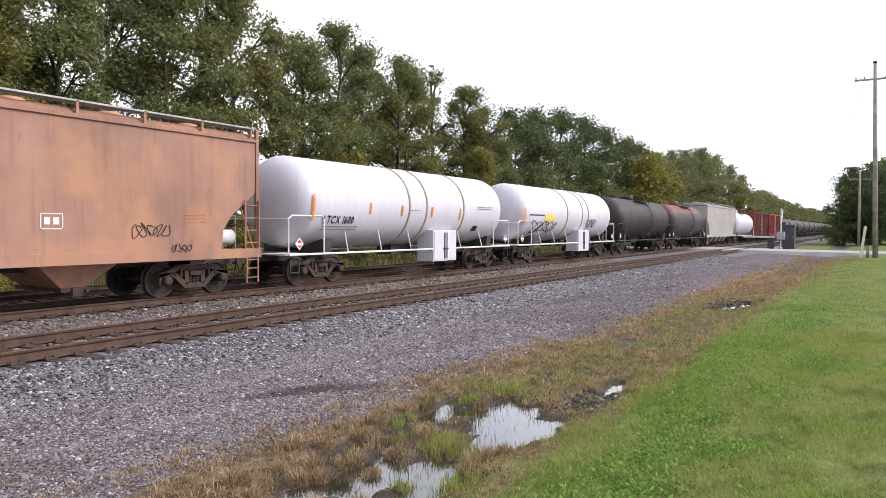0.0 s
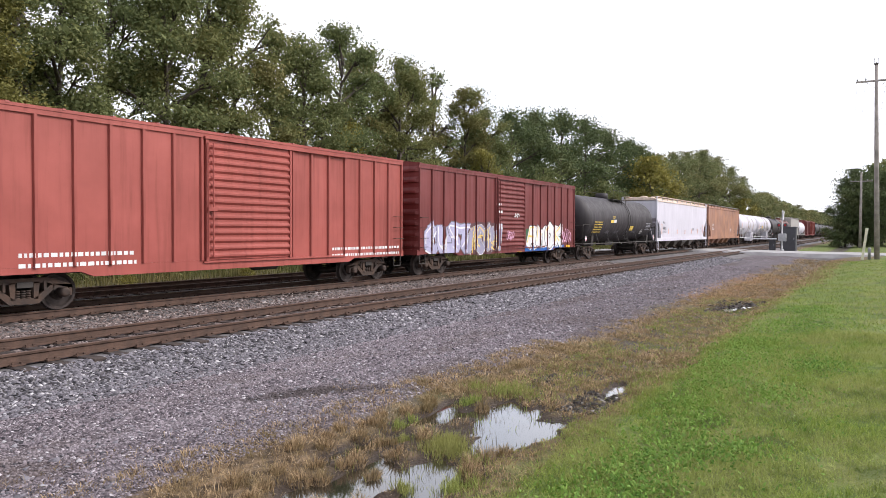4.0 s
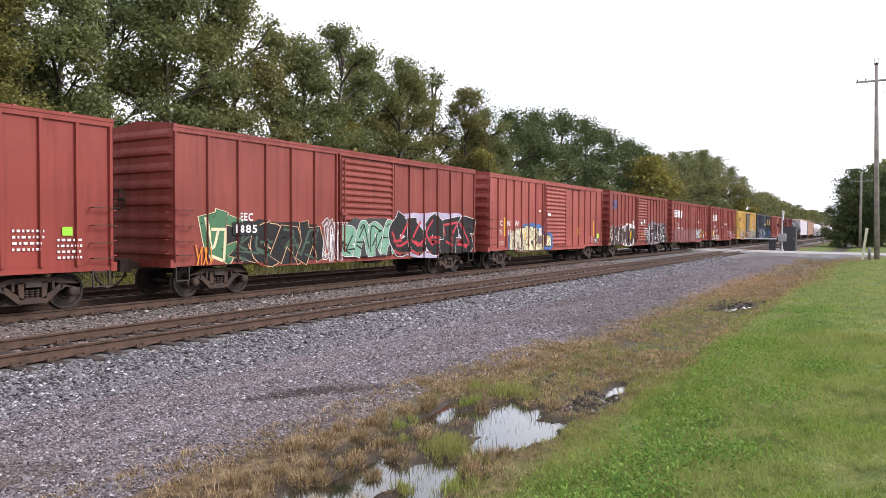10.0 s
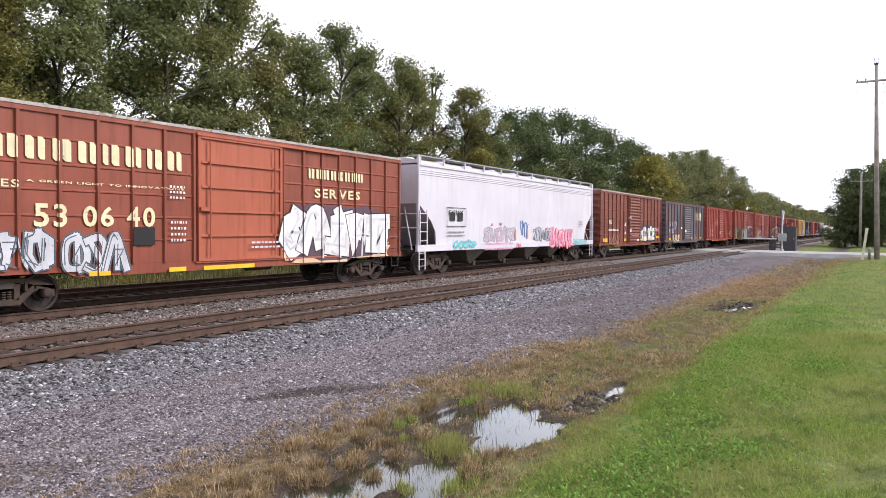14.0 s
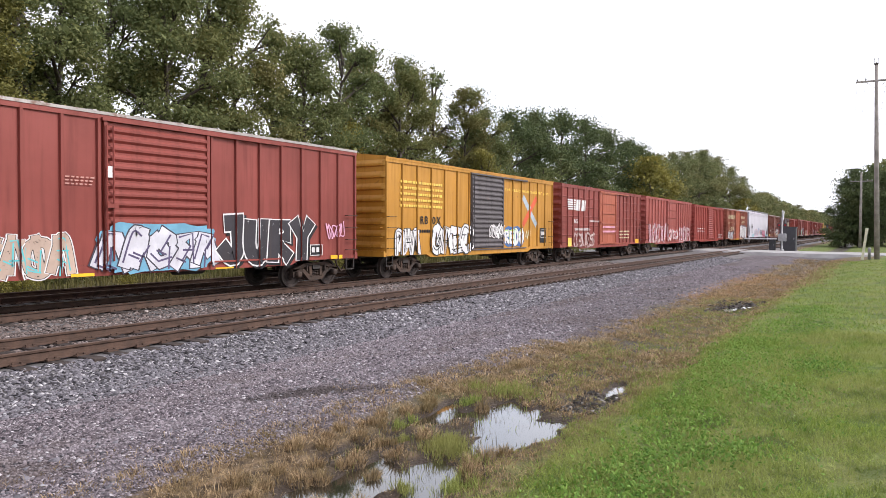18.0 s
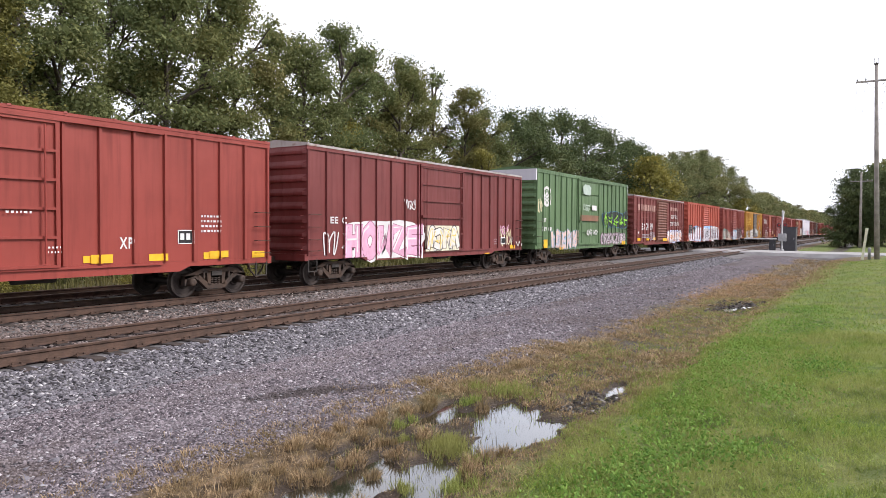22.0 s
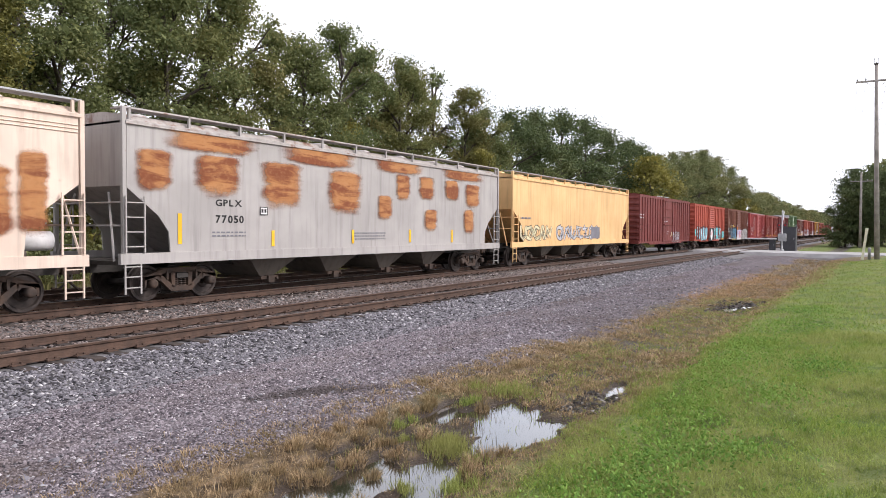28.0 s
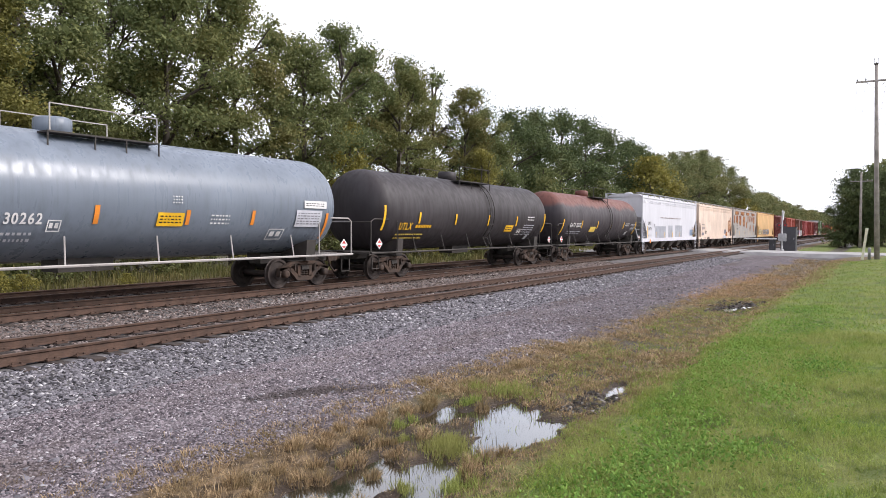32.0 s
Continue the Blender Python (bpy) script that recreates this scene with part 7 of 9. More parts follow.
CARS["kcs"] = B(-478.2, "brown boxcar with blue and white graffiti", P_BROWN, 15.5, 4.43, (-1.75, 1.45), doorm=P_BROWN, roofm=P_BROWN, ends=(-7.53, 7.5))
CARS["eec3"] = B(-495.6, "orange-red boxcar with turquoise graffiti letters", P_ORANGE, 15.7, 4.42, (-1.65, 1.5), ends=(-8.03, 7.63))
CARS["dred"] = B(-513.9, "dark red boxcar with pale tags on its side", P_DARKRED, 16.8, 4.5, (-1.6, 1.6), "plug", posts=(9, 8), ends=(-8.4, 8.1))
CARS["yhop"] = H(-534.6, "tan-yellow covered hopper car with graffiti", P_TAN, 18.8, 4.42, sillm=P_TAN, chute=P_CHUTE)
CARS["gplx"] = H(-554.9, "light grey covered hopper car with large rust patches", P_LGREY, 19.2, 4.4, roofm=P_RUSTROOF, ladm=P_LGREY, chute=P_CHUTE, ends=(-9.83, 9.57))
CARS["crm"] = H(-574.8, "stained cream covered hopper car with rust runs", P_CREAM, 18.5, 4.38, bead=True, bays=3, chute=P_CHUTE, ends=(-9.39, 9.29))
CARS["srix"] = H(-594.4, "clean white covered hopper car with grey painted-out patches", P_WHITE2, 18.7, 4.4, bead=True, chute=P_CHUTE, ends=(-9.53, 9.08))
CARS["gatx"] = T(-612.3, "dark tank car with rusty red top and yellow strips", P_TANKRED, 15.2, ladder=True)
CARS["utlx"] = T(-629.2, "black tank car with yellow letters and strips", P_BLACK, 15.3, ladder=True)
CARS["gray"] = T(-647.0, "grey tank car with orange strips and white panels", P_TANKGREY, 16.6, rail=P_LGREY)


# ---- markings and graffiti, car by car
CREAM, SILVER, PINK, TEAL, LIME = spray(226, 214, 176), spray(196, 196, 204), spray(226, 170, 196), spray(96, 190, 196), spray(150, 220, 60)
BLUE, GREEN, ORANGE, REDP, GREYP = spray(70, 110, 170), spray(60, 110, 70), spray(232, 140, 50), spray(200, 70, 80), spray(120, 118, 126)
PALE_YELLOW, LIGHT_BLUE, PURPLE = spray(240, 205, 96), spray(150, 190, 220), spray(120, 90, 140)
c = CARS["wt1"]
letters(c, "LTCX 1600", -5.87, -4.34, 1.97, 2.23, M_BLACK)
bars(c, -5.87, -4.03, 1.72, 1.91, GREYP, 2, 2)
patch(c, -6.48, -6.38, 2.06, 2.87, ORANGE, "stripe")
patch(c, -3.56, -3.46, 2.31, 2.70, ORANGE, "stripe")
patch(c, -1.64, -1.53, 2.27, 2.66, ORANGE, "stripe")
patch(c, 0.43, 0.55, 2.26, 2.66, ORANGE, "stripe")
patch(c, 2.65, 2.75, 2.19, 2.65, ORANGE, "stripe")
patch(c, 4.09, 4.51, 1.71, 1.94, M_BLACK)
bars(c, 4.18, 5.52, 2.64, 2.81, GREYP, 2, 9)
bars(c, -1.08, -0.43, 2.46, 2.53, M_BLACK, 1, 10)
c = CARS["wt2"]
scrawl(c, -5.79, -2.52, 1.45, 2.40, M_BLACK, 11, .03)
scrawl(c, 2.10, 3.76, 1.76, 2.52, M_BLACK, 12, .03)
patch(c, -4.27, -3.02, 2.23, 2.60, PALE_YELLOW)
bars(c, -6.28, -4.42, 2.45, 2.62, M_BLACK, 1, 14)
bars(c, -9.16, -8.37, 2.66, 2.78, REDP, 1, 15)
patch(c, -6.89, -6.74, 2.05, 2.84, ORANGE, "stripe")
c = CARS["furx"]
frame_box(c, 3.07, 3.57, 1.77, 2.12, M_WHITE)
letters(c, "FURX", -7.84, -6.95, 2.35, 2.59, M_WHITE)
letters(c, "873283", -7.92, -6.80, 1.93, 2.20, M_WHITE)
scrawl(c, 5.23, 6.28, 1.51, 1.96, M_BLACK, 20, .015, 7)
scrawl(c, 6.33, 6.93, 1.15, 1.45, M_BLACK, 21, .015, 5)
bars(c, 6.76, 7.48, 1.94, 2.19, spray(190,130,100), 3, 22)
c = CARS["fpax"]
letters(c, "FPAX", -8.00, -7.32, 2.39, 2.60, M_BLACK)
letters(c, "960172", -8.03, -7.08, 1.93, 2.17, M_BLACK)
bars(c, -8.15, -6.89, 1.63, 1.85, GREYP, 3, 25)
patch(c, -8.46, -8.32, 1.56, 2.42, ORANGE, "stripe")
patch(c, -6.39, -6.27, 1.54, 2.00, ORANGE, "stripe")
patch(c, -3.29, -3.17, 1.54, 1.94, ORANGE, "stripe")
patch(c, -0.34, -0.20, 1.55, 1.95, ORANGE, "stripe")
patch(c, 2.32, 2.43, 1.55, 1.96, ORANGE, "stripe")
patch(c, 5.10, 5.21, 1.54, 1.99, ORANGE, "stripe")
patch(c, 7.41, 7.52, 1.58, 2.40, ORANGE, "stripe")
patch(c, 2.88, 3.21, 1.86, 2.11, M_BLACK)
bars(c, 6.33, 6.77, 1.67, 2.25, GREYP, 6, 34)
bars(c, 4.64, 5.08, 1.81, 2.05, GREYP, 3, 35)
c = CARS["bt"]
patch(c, 1.44, 2.21, 1.84, 2.15, PALE_YELLOW, "placard")
bars(c, 1.49, 2.17, 1.89, 2.08, M_BLACK, 2, 37)
bars(c, 5.37, 6.50, 1.87, 2.42, SILVER, 5, 38)
frame_box(c, 4.39, 4.87, 1.60, 1.89, M_WHITE)
scrawl(c, 0.59, 1.27, 1.58, 1.82, GREYP, 40, .012)
scrawl(c, 2.09, 3.03, 1.60, 1.82, GREYP, 41, .012)
patch(c, -3.02, -2.41, 2.33, 2.53, PALE_YELLOW, "emblem")
patch(c, -2.41, -1.90, 2.34, 2.55, M_WHITE, "emblem")
bars(c, -2.63, -2.12, 2.60, 2.79, PALE_YELLOW, 3, 44)
scrawl(c, -3.53, -2.78, 1.58, 1.86, GREYP, 45, .015)
scrawl(c, -1.88, -0.82, 1.60, 1.83, GREYP, 46, .015)
bars(c, -6.12, -4.62, 1.65, 2.44, PALE_YELLOW, 5, 47)
c = CARS["amok"]
patch(c, 1.72, 6.3, 0.9, 1.9, spray(40, 92, 58), "graffiti_backing")
patch(c, 1.62, 6.85, 0.75, 1.02, spray(30, 92, 168), "graffiti_backing")
word(c, "AMOK", 1.9, 6.45, 0.86, 2.2, M_WHITE, M_BLACK, None, 50, 0.24, 0.045, PALE_YELLOW, M_WHITE)
piece(c, -7.6, -3.9, 0.75, 2.17, spray(176, 172, 200), GREYP, None, 3, 53, .2, M_WHITE)
piece(c, -4.1, -1.3, 0.75, 2.1, spray(150, 146, 168), M_WHITE, spray(92, 62, 66), 3, 52, .2, PALE_YELLOW)
patch(c, -1.58, -1.22, 2.98, 3.08, M_WHITE)
patch(c, -1.50, -1.09, 2.62, 2.74, M_WHITE)
patch(c, -1.59, -1.10, 1.87, 2.13, SILVER)
scrawl(c, 0.18, 0.77, 2.43, 2.66, M_WHITE, 56, .04, 4)
patch(c, 0.50, 1.02, 0.75, 0.77, M_YELLOW)
patch(c, 7.11, 7.67, 0.75, 0.99, M_YELLOW)
scrawl(c, 6.44, 7.82, 1.05, 1.99, PINK, 59, .03)
scrawl(c, -0.62, 0.17, 1.29, 1.83, PINK, 60, .025)
bars(c, -0.34, 1.63, 1.54, 1.69, spray(150,90,90), 2, 61)
c = CARS["gtw"]
bars(c, -6.36, -3.62, 0.93, 1.37, M_WHITE, 2, 62)
bars(c, 3.53, 7.30, 0.88, 1.30, M_WHITE, 2, 63)
c = CARS["csx"]
blocks(c, 3.70, 7.33, 2.74, 3.76, PALE_YELLOW, 3)
bars(c, -6.89, -4.78, 2.14, 2.46, M_WHITE, 1, 65)
bars(c, -6.88, -4.63, 1.67, 1.98, M_WHITE, 1, 66)
piece(c, -4.93, -0.70, 0.75, 2.29, SILVER, BLUE, None, 3, 67)
piece(c, 2.75, 7.64, 0.75, 2.00, BLUE, M_BLACK, None, 2, 68)
patch(c, -0.33, 1.20, 2.76, 2.99, PALE_YELLOW)
scrawl(c, -0.73, 2.48, 1.08, 2.08, LIGHT_BLUE, 70, .04)
c = CARS["rbx"]
blocks(c, -7.09, -4.78, 3.28, 3.59, M_BLACK, 4)
blocks(c, -4.70, -2.30, 2.90, 3.09, M_BLACK, 3)
patch(c, -7.27, -5.30, 3.11, 3.25, M_BLACK, "emblem")
patch(c, -7.27, -7.14, 2.64, 3.22, M_BLACK, "emblem")
patch(c, -7.27, -6.36, 2.67, 2.74, M_BLACK, "emblem")
letters(c, "RB OX", -5.88, -4.51, 2.01, 2.24, M_BLACK)
cloud(c, -6.2, -1.7, 0.75, 1.95, spray(214, 176, 130), 76)
piece(c, -5.9, -1.97, 0.78, 1.9, spray(116, 74, 60), M_WHITE, None, 4, 77, .22, M_WHITE)
piece(c, -1.6, 1.35, 1.1, 1.8, spray(196, 176, 168), spray(140, 84, 60), None, 5, 78, .12)
scrawl(c, -1.5, 1.3, 0.8, 1.4, spray(150, 60, 44), 75, .04)
piece(c, 1.5, 7.48, 0.75, 1.98, spray(98, 106, 100), M_WHITE, None, 6, 79, .2, M_WHITE)
cross(c, 4.68, 5.49, 2.46, 3.22, REDP, LIGHT_BLUE)
bars(c, 3.67, 4.15, 2.96, 3.13, M_BLACK, 1, 81)
bars(c, 5.79, 6.33, 2.99, 3.14, M_BLACK, 1, 82)
c = CARS["ns1"]
patch(c, 4.94, 5.20, 1.67, 1.85, LIME)
patch(c, 4.66, 5.20, 1.13, 1.49, M_WHITE, "data_panel")
patch(c, 4.74, 5.11, 1.20, 1.41, M_BLACK, "data_panel")
bars(c, 5.69, 6.36, 1.13, 1.79, SILVER, 5, 86)
scrawl(c, 3.66, 4.52, 1.38, 1.82, M_WHITE, 87, .025)
stripes(c, -7.05, -4.28, 2.88, 3.58, M_WHITE)
letters(c, "NS", -5.89, -5.30, 2.20, 2.45, M_WHITE)
letters(c, "450", -5.86, -5.10, 1.70, 1.98, M_WHITE)
letters(c, "648", -4.83, -4.02, 1.70, 1.98, M_WHITE)
piece(c, -7.25, -6.14, 0.75, 1.95, M_WHITE, spray(150,90,80), None, 2, 92)
patch(c, -6.99, -6.23, 1.32, 1.80, PALE_YELLOW)
scrawl(c, -6.14, -3.20, 0.75, 1.47, M_WHITE, 94, .05)
scrawl(c, 1.66, 3.83, 0.92, 2.21, PINK, 95, .03)
bars(c, -0.85, 1.36, 2.50, 2.77, M_WHITE, 1, 96)
patch(c, -1.82, -1.49, 2.21, 2.39, M_WHITE)
bars(c, 4.63, 6.83, 0.91, 1.49, PINK, 3, 98)
patch(c, 3.48, 3.93, 0.75, 0.81, M_YELLOW)
patch(c, 6.36, 6.49, 1.27, 1.83, M_YELLOW)
c = CARS["ns2"]
stripes(c, -7.07, -3.90, 3.00, 3.63, M_WHITE)
letters(c, "NS", -5.94, -5.37, 2.28, 2.55, M_WHITE)
letters(c, "405", -5.94, -4.86, 1.88, 2.18, M_WHITE)
letters(c, "114", -4.69, -3.70, 1.81, 2.13, M_WHITE)
patch(c, -7.14, -1.38, 0.75, 1.87, spray(112,42,48))
bars(c, -5.77, -2.94, 0.75, 1.10, M_WHITE, 1, 106)
patch(c, -6.64, -6.17, 1.32, 1.63, M_WHITE)
patch(c, -2.01, -1.65, 1.21, 1.69, M_WHITE)
patch(c, -7.14, 1.3, 0.85, 1.95, spray(132, 84, 84))
piece(c, -0.98, 1.26, 1.01, 2.01, spray(158, 120, 120), spray(120, 62, 62), None, 5, 109, .1)
piece(c, 1.55, 3.48, 0.98, 2.02, SILVER, M_BLACK, None, 3, 110, .2)
scrawl(c, 3.39, 4.17, 1.61, 2.08, M_WHITE, 111, .04)
letters(c, "101", 2.57, 3.05, 2.57, 2.85, M_WHITE)
patch(c, 4.62, 4.90, 1.59, 1.79, LIME)
frame_box(c, 4.82, 5.38, 1.13, 1.48, M_WHITE, M_BLACK)
bars(c, 5.69, 6.39, 1.27, 1.92, ORANGE, 4, 115)
bars(c, 2.39, 3.78, 0.75, 0.87, M_WHITE, 1, 116)
patch(c, 3.61, 4.20, 1.24, 1.43, M_YELLOW)
c = CARS["jn"]
piece(c, -7.4, -4.6, 0.75, 2.19, spray(70, 58, 58), M_WHITE, None, 2, 117, .24, M_WHITE)
piece(c, -4.81, -1.9, 0.75, 2.19, spray(70, 58, 58), M_WHITE, M_WHITE, 2, 118, .24, M_BLACK)
piece(c, 1.2, 6.94, 0.75, 2.4, M_BLACK, M_WHITE, GREYP, 4, 119, .24, SILVER)
patch(c, -2.51, -2.17, 2.30, 2.54, M_WHITE)
patch(c, -0.73, -0.34, 2.28, 2.51, M_WHITE)
patch(c, 0.09, 0.40, 2.39, 2.65, M_WHITE)
bars(c, 0.14, 1.09, 1.45, 2.06, M_WHITE, 4, 123)
patch(c, -0.51, -0.36, 1.31, 1.69, M_YELLOW)
patch(c, -3.04, -2.84, 1.22, 1.79, M_YELLOW)
scrawl(c, -7.18, -6.11, 3.08, 4.09, BLUE, 126, .05)
scrawl(c, -7.67, -7.29, 1.05, 2.35, CREAM, 127, .04)
c = CARS["cnw"]
patch(c, -6.45, -6.32, 1.53, 2.43, M_YELLOW, "stripe")
patch(c, 3.27, 3.39, 1.53, 1.99, M_YELLOW, "stripe")
patch(c, 5.97, 6.09, 1.46, 2.44, M_YELLOW, "stripe")
cloud(c, -4.6, -1.9, 1.3, 2.2, BLUE, 131)
cloud(c, -6.0, -5.3, 0.75, 1.7, BLUE, 134)
cloud(c, -2.2, -0.7, 0.75, 1.75, BLUE, 135)
filled(c, -5.85, -1.85, 0.76, 2.1, CREAM, spray(70, 60, 60), 132, 46, 0.014)
filled(c, -1.75, -0.95, 0.95, 1.65, CREAM, M_BLACK, 133, 12, 0.018)
piece(c, -5.6, -4.4, 0.8, 1.6, spray(226, 214, 190), spray(52, 46, 50), None, 2, 136, .15)
patch(c, -4.15, -4.05, 1.35, 1.75, M_YELLOW, "stripe")
patch(c, -2.45, -2.10, 1.59, 1.95, spray(220, 212, 210))
patch(c, -2.6, -2.0, 1.13, 1.52, spray(112, 96, 96))
patch(c, -3.4, -3.1, 1.1, 1.3, spray(70, 64, 66))
patch(c, 6.47, 6.91, 1.37, 1.63, LIME)
frame_box(c, 6.13, 6.75, 1.04, 1.37, M_WHITE, M_BLACK)
bars(c, -7.04, -6.55, 1.12, 1.32, M_WHITE, 2, 137)
patch(c, -2.49, -2.22, 2.78, 2.88, M_WHITE)
patch(c, -1.50, -1.08, 2.60, 2.74, M_WHITE)
bars(c, 5.16, 5.83, 1.06, 1.45, PINK, 3, 140)
letters(c, "C  N  W", -6.97, -4.88, 2.04, 2.29, M_WHITE)
letters(c, "71", -7.01, -6.74, 1.61, 1.86, M_WHITE)
letters(c, "62", -6.13, -5.75, 1.59, 1.85, M_WHITE)
letters(c, "87", -5.25, -4.87, 1.56, 1.84, M_WHITE)
c = CARS["eec1"]
cloud(c, -6.6, -2.6, 0.75, 2.1, M_BLACK, 146)
piece(c, -7.3, -6.3, 0.8, 2.3, spray(74, 116, 84), CREAM, None, 1, 147, .26, CREAM)
piece(c, -6.4, -2.7, 0.75, 2.05, M_BLACK, spray(214, 170, 130), None, 3, 148, .24, spray(70, 90, 76))
piece(c, -2.6, -1.8, 0.75, 2.2, spray(130, 90, 92), M_WHITE, None, 2, 145, .12, M_WHITE)
piece(c, -1.75, 1.2, 0.9, 2.1, spray(120, 164, 140), M_WHITE, spray(58, 62, 60), 3, 149, .2, M_BLACK)
piece(c, 1.1, 7.2, 0.75, 2.4, M_BLACK, M_WHITE, spray(176, 166, 190), 4, 150, .22, spray(186, 60, 70))
letters(c, "EEC", -6.08, -5.60, 2.07, 2.29, M_WHITE)
patch(c, -6.35, -5.35, 1.66, 2.02, M_BLACK)
letters(c, "1885", -6.23, -5.45, 1.73, 1.96, M_WHITE)
scrawl(c, -7.60, -7.05, 0.75, 1.47, ORANGE, 151, .025)
bars(c, -2.01, -1.45, 2.00, 2.10, M_WHITE, 1, 152)
c = CARS["fxe1"]
blocks(c, -7.02, -6.62, 1.80, 3.63, M_WHITE, 1)
letters(c, "F  X  E", -5.98, -3.95, 2.15, 2.43, M_WHITE)
letters(c, "87 42 79", -6.04, -3.86, 1.74, 2.05, M_WHITE)
bars(c, -6.09, -3.79, 1.31, 1.58, M_WHITE, 2, 156)
bars(c, -2.65, -2.02, 2.18, 3.18, M_WHITE, 6, 157)
patch(c, -1.28, -0.67, 1.50, 1.80, M_WHITE)
patch(c, -7.19, -6.69, 0.75, 0.93, M_YELLOW)
patch(c, -4.80, -4.13, 0.75, 0.82, M_YELLOW)
patch(c, -2.64, -1.94, 0.75, 0.80, M_YELLOW)
patch(c, 1.45, 2.36, 0.75, 0.86, M_YELLOW)
patch(c, 5.96, 6.72, 0.75, 0.82, M_YELLOW)
frame_box(c, -3.44, -2.95, 2.50, 2.85, M_WHITE)
bars(c, 5.03, 5.66, 1.32, 1.84, M_WHITE, 4, 166)
patch(c, 6.08, 6.31, 1.67, 1.86, LIME)
bars(c, 5.97, 6.53, 1.13, 1.64, M_WHITE, 4, 168)
c = CARS["csx2"]
blocks(c, 3.68, 6.34, 2.84, 3.58, CREAM, 3)
patch(c, 4.02, 4.27, 1.73, 1.92, LIME)
patch(c, 3.78, 4.30, 1.26, 1.69, M_BLACK)
bars(c, 3.82, 4.27, 1.30, 1.65, SILVER, 3, 172)
patch(c, 1.81, 2.28, 1.05, 1.21, M_YELLOW)
patch(c, 3.81, 4.27, 1.08, 1.24, M_YELLOW)
patch(c, 5.63, 6.44, 1.04, 1.21, M_YELLOW)
letters(c, "CS X", -6.78, -5.24, 2.22, 2.56, SILVER)
letters(c, "141 902", -6.78, -4.94, 1.65, 2.02, SILVER)
scrawl(c, -4.87, -3.97, 1.87, 2.78, M_WHITE, 178, .05)
scrawl(c, -5.12, -2.84, 0.75, 1.59, CREAM, 179, .045, 10)
bars(c, -4.36, -2.72, 1.08, 1.37, ORANGE, 1, 180)
patch(c, -2.29, -1.84, 2.00, 2.18, M_WHITE)
patch(c, -1.05, -0.57, 1.69, 1.91, M_WHITE)
patch(c, -6.84, -6.02, 1.02, 1.20, M_YELLOW)
c = CARS["minc"]
word(c, "MINCE", 1.44, 5.6, 1.04, 2.13, M_WHITE, M_BLACK, spray(60, 52, 70), 184, 0.2, 0.05, None, M_BLACK)
patch(c, -1.34, -0.95, 1.72, 1.97, M_WHITE)
frame_box(c, -2.36, -2.04, 2.15, 2.38, M_WHITE, M_WHITE)
patch(c, -2.36, -2.07, 1.59, 1.75, M_WHITE)
scrawl(c, 5.75, 6.62, 1.73, 2.14, PINK, 188, .02)
patch(c, -2.51, -2.04, 1.10, 1.26, M_YELLOW)
patch(c, 1.61, 2.17, 1.09, 1.24, M_YELLOW)
patch(c, 3.48, 4.10, 1.12, 1.27, M_YELLOW)
patch(c, 5.88, 6.72, 1.22, 1.40, M_YELLOW)
bars(c, -0.95, 0.75, 1.40, 1.57, ORANGE, 1, 193)
patch(c, 0.47, 0.81, 1.07, 1.22, M_WHITE)
patch(c, 5.25, 5.51, 1.59, 1.79, LIME)
scrawl(c, -1.64, -1.01, 2.64, 2.91, M_WHITE, 196, .03)
letters(c, "NS", -5.77, -5.26, 2.26, 2.53, M_WHITE)
bars(c, -5.90, -3.75, 1.71, 2.04, M_WHITE, 1, 198)
patch(c, -6.97, -6.11, 1.07, 1.31, M_YELLOW)
scrawl(c, -5.89, -3.59, 0.75, 1.65, spray(176,130,110), 200, .03)
c = CARS["ecux"]
piece(c, -4.47, -1.28, 1.27, 1.99, spray(180, 178, 188), spray(150, 146, 158), None, 5, 201, .12, PINK)
bars(c, -4.48, -1.59, 0.85, 1.33, PINK, 2, 202)
scrawl(c, -0.72, 0.23, 1.38, 2.39, BLUE, 203, .045, 5)
piece(c, 0.84, 2.91, 1.22, 1.97, spray(180, 178, 188), spray(96, 94, 104), None, 3, 204, .1)
piece(c, 2.91, 6.28, 0.79, 2.02, PINK, REDP, None, 5, 205, .13)
scrawl(c, 6.34, 8.55, 0.95, 1.39, TEAL, 206, .03)
scrawl(c, -3.81, -3.63, 2.00, 2.17, REDP, 207, .03, 3)
scrawl(c, -2.96, -2.75, 2.01, 2.20, REDP, 208, .03, 3)
scrawl(c, -1.25, -0.74, 0.92, 1.24, REDP, 209, .03, 4)
bars(c, 7.24, 7.95, 2.04, 2.42, GREYP, 4, 210)
patch(c, 0.06, 0.20, 1.40, 1.83, ORANGE, "stripe")
patch(c, -1.34, -1.22, 1.35, 1.83, ORANGE, "stripe")
frame_box(c, -7.74, -6.15, 1.96, 2.76, M_BLACK)
letters(c, "ECUX", -7.56, -6.40, 2.46, 2.65, M_BLACK)
bars(c, -7.69, -6.29, 1.52, 1.81, GREYP, 2, 215)
scrawl(c, -7.23, -5.29, 1.02, 1.41, TEAL, 216, .05)
c = CARS["sou1"]
blocks(c, -6.55, -1.93, 3.29, 3.77, CREAM, 8)
letters(c, "A GREEN LIGHT TO INNOVATIONS", -5.90, -1.97, 2.81, 2.86, CREAM)
letters(c, "GIVES", -7.03, -6.06, 2.68, 2.84, CREAM)
letters(c, "53", -5.75, -5.03, 1.88, 2.38, CREAM)
letters(c, "06", -4.67, -3.92, 1.89, 2.36, CREAM)
letters(c, "40", -3.59, -2.82, 1.89, 2.37, CREAM)
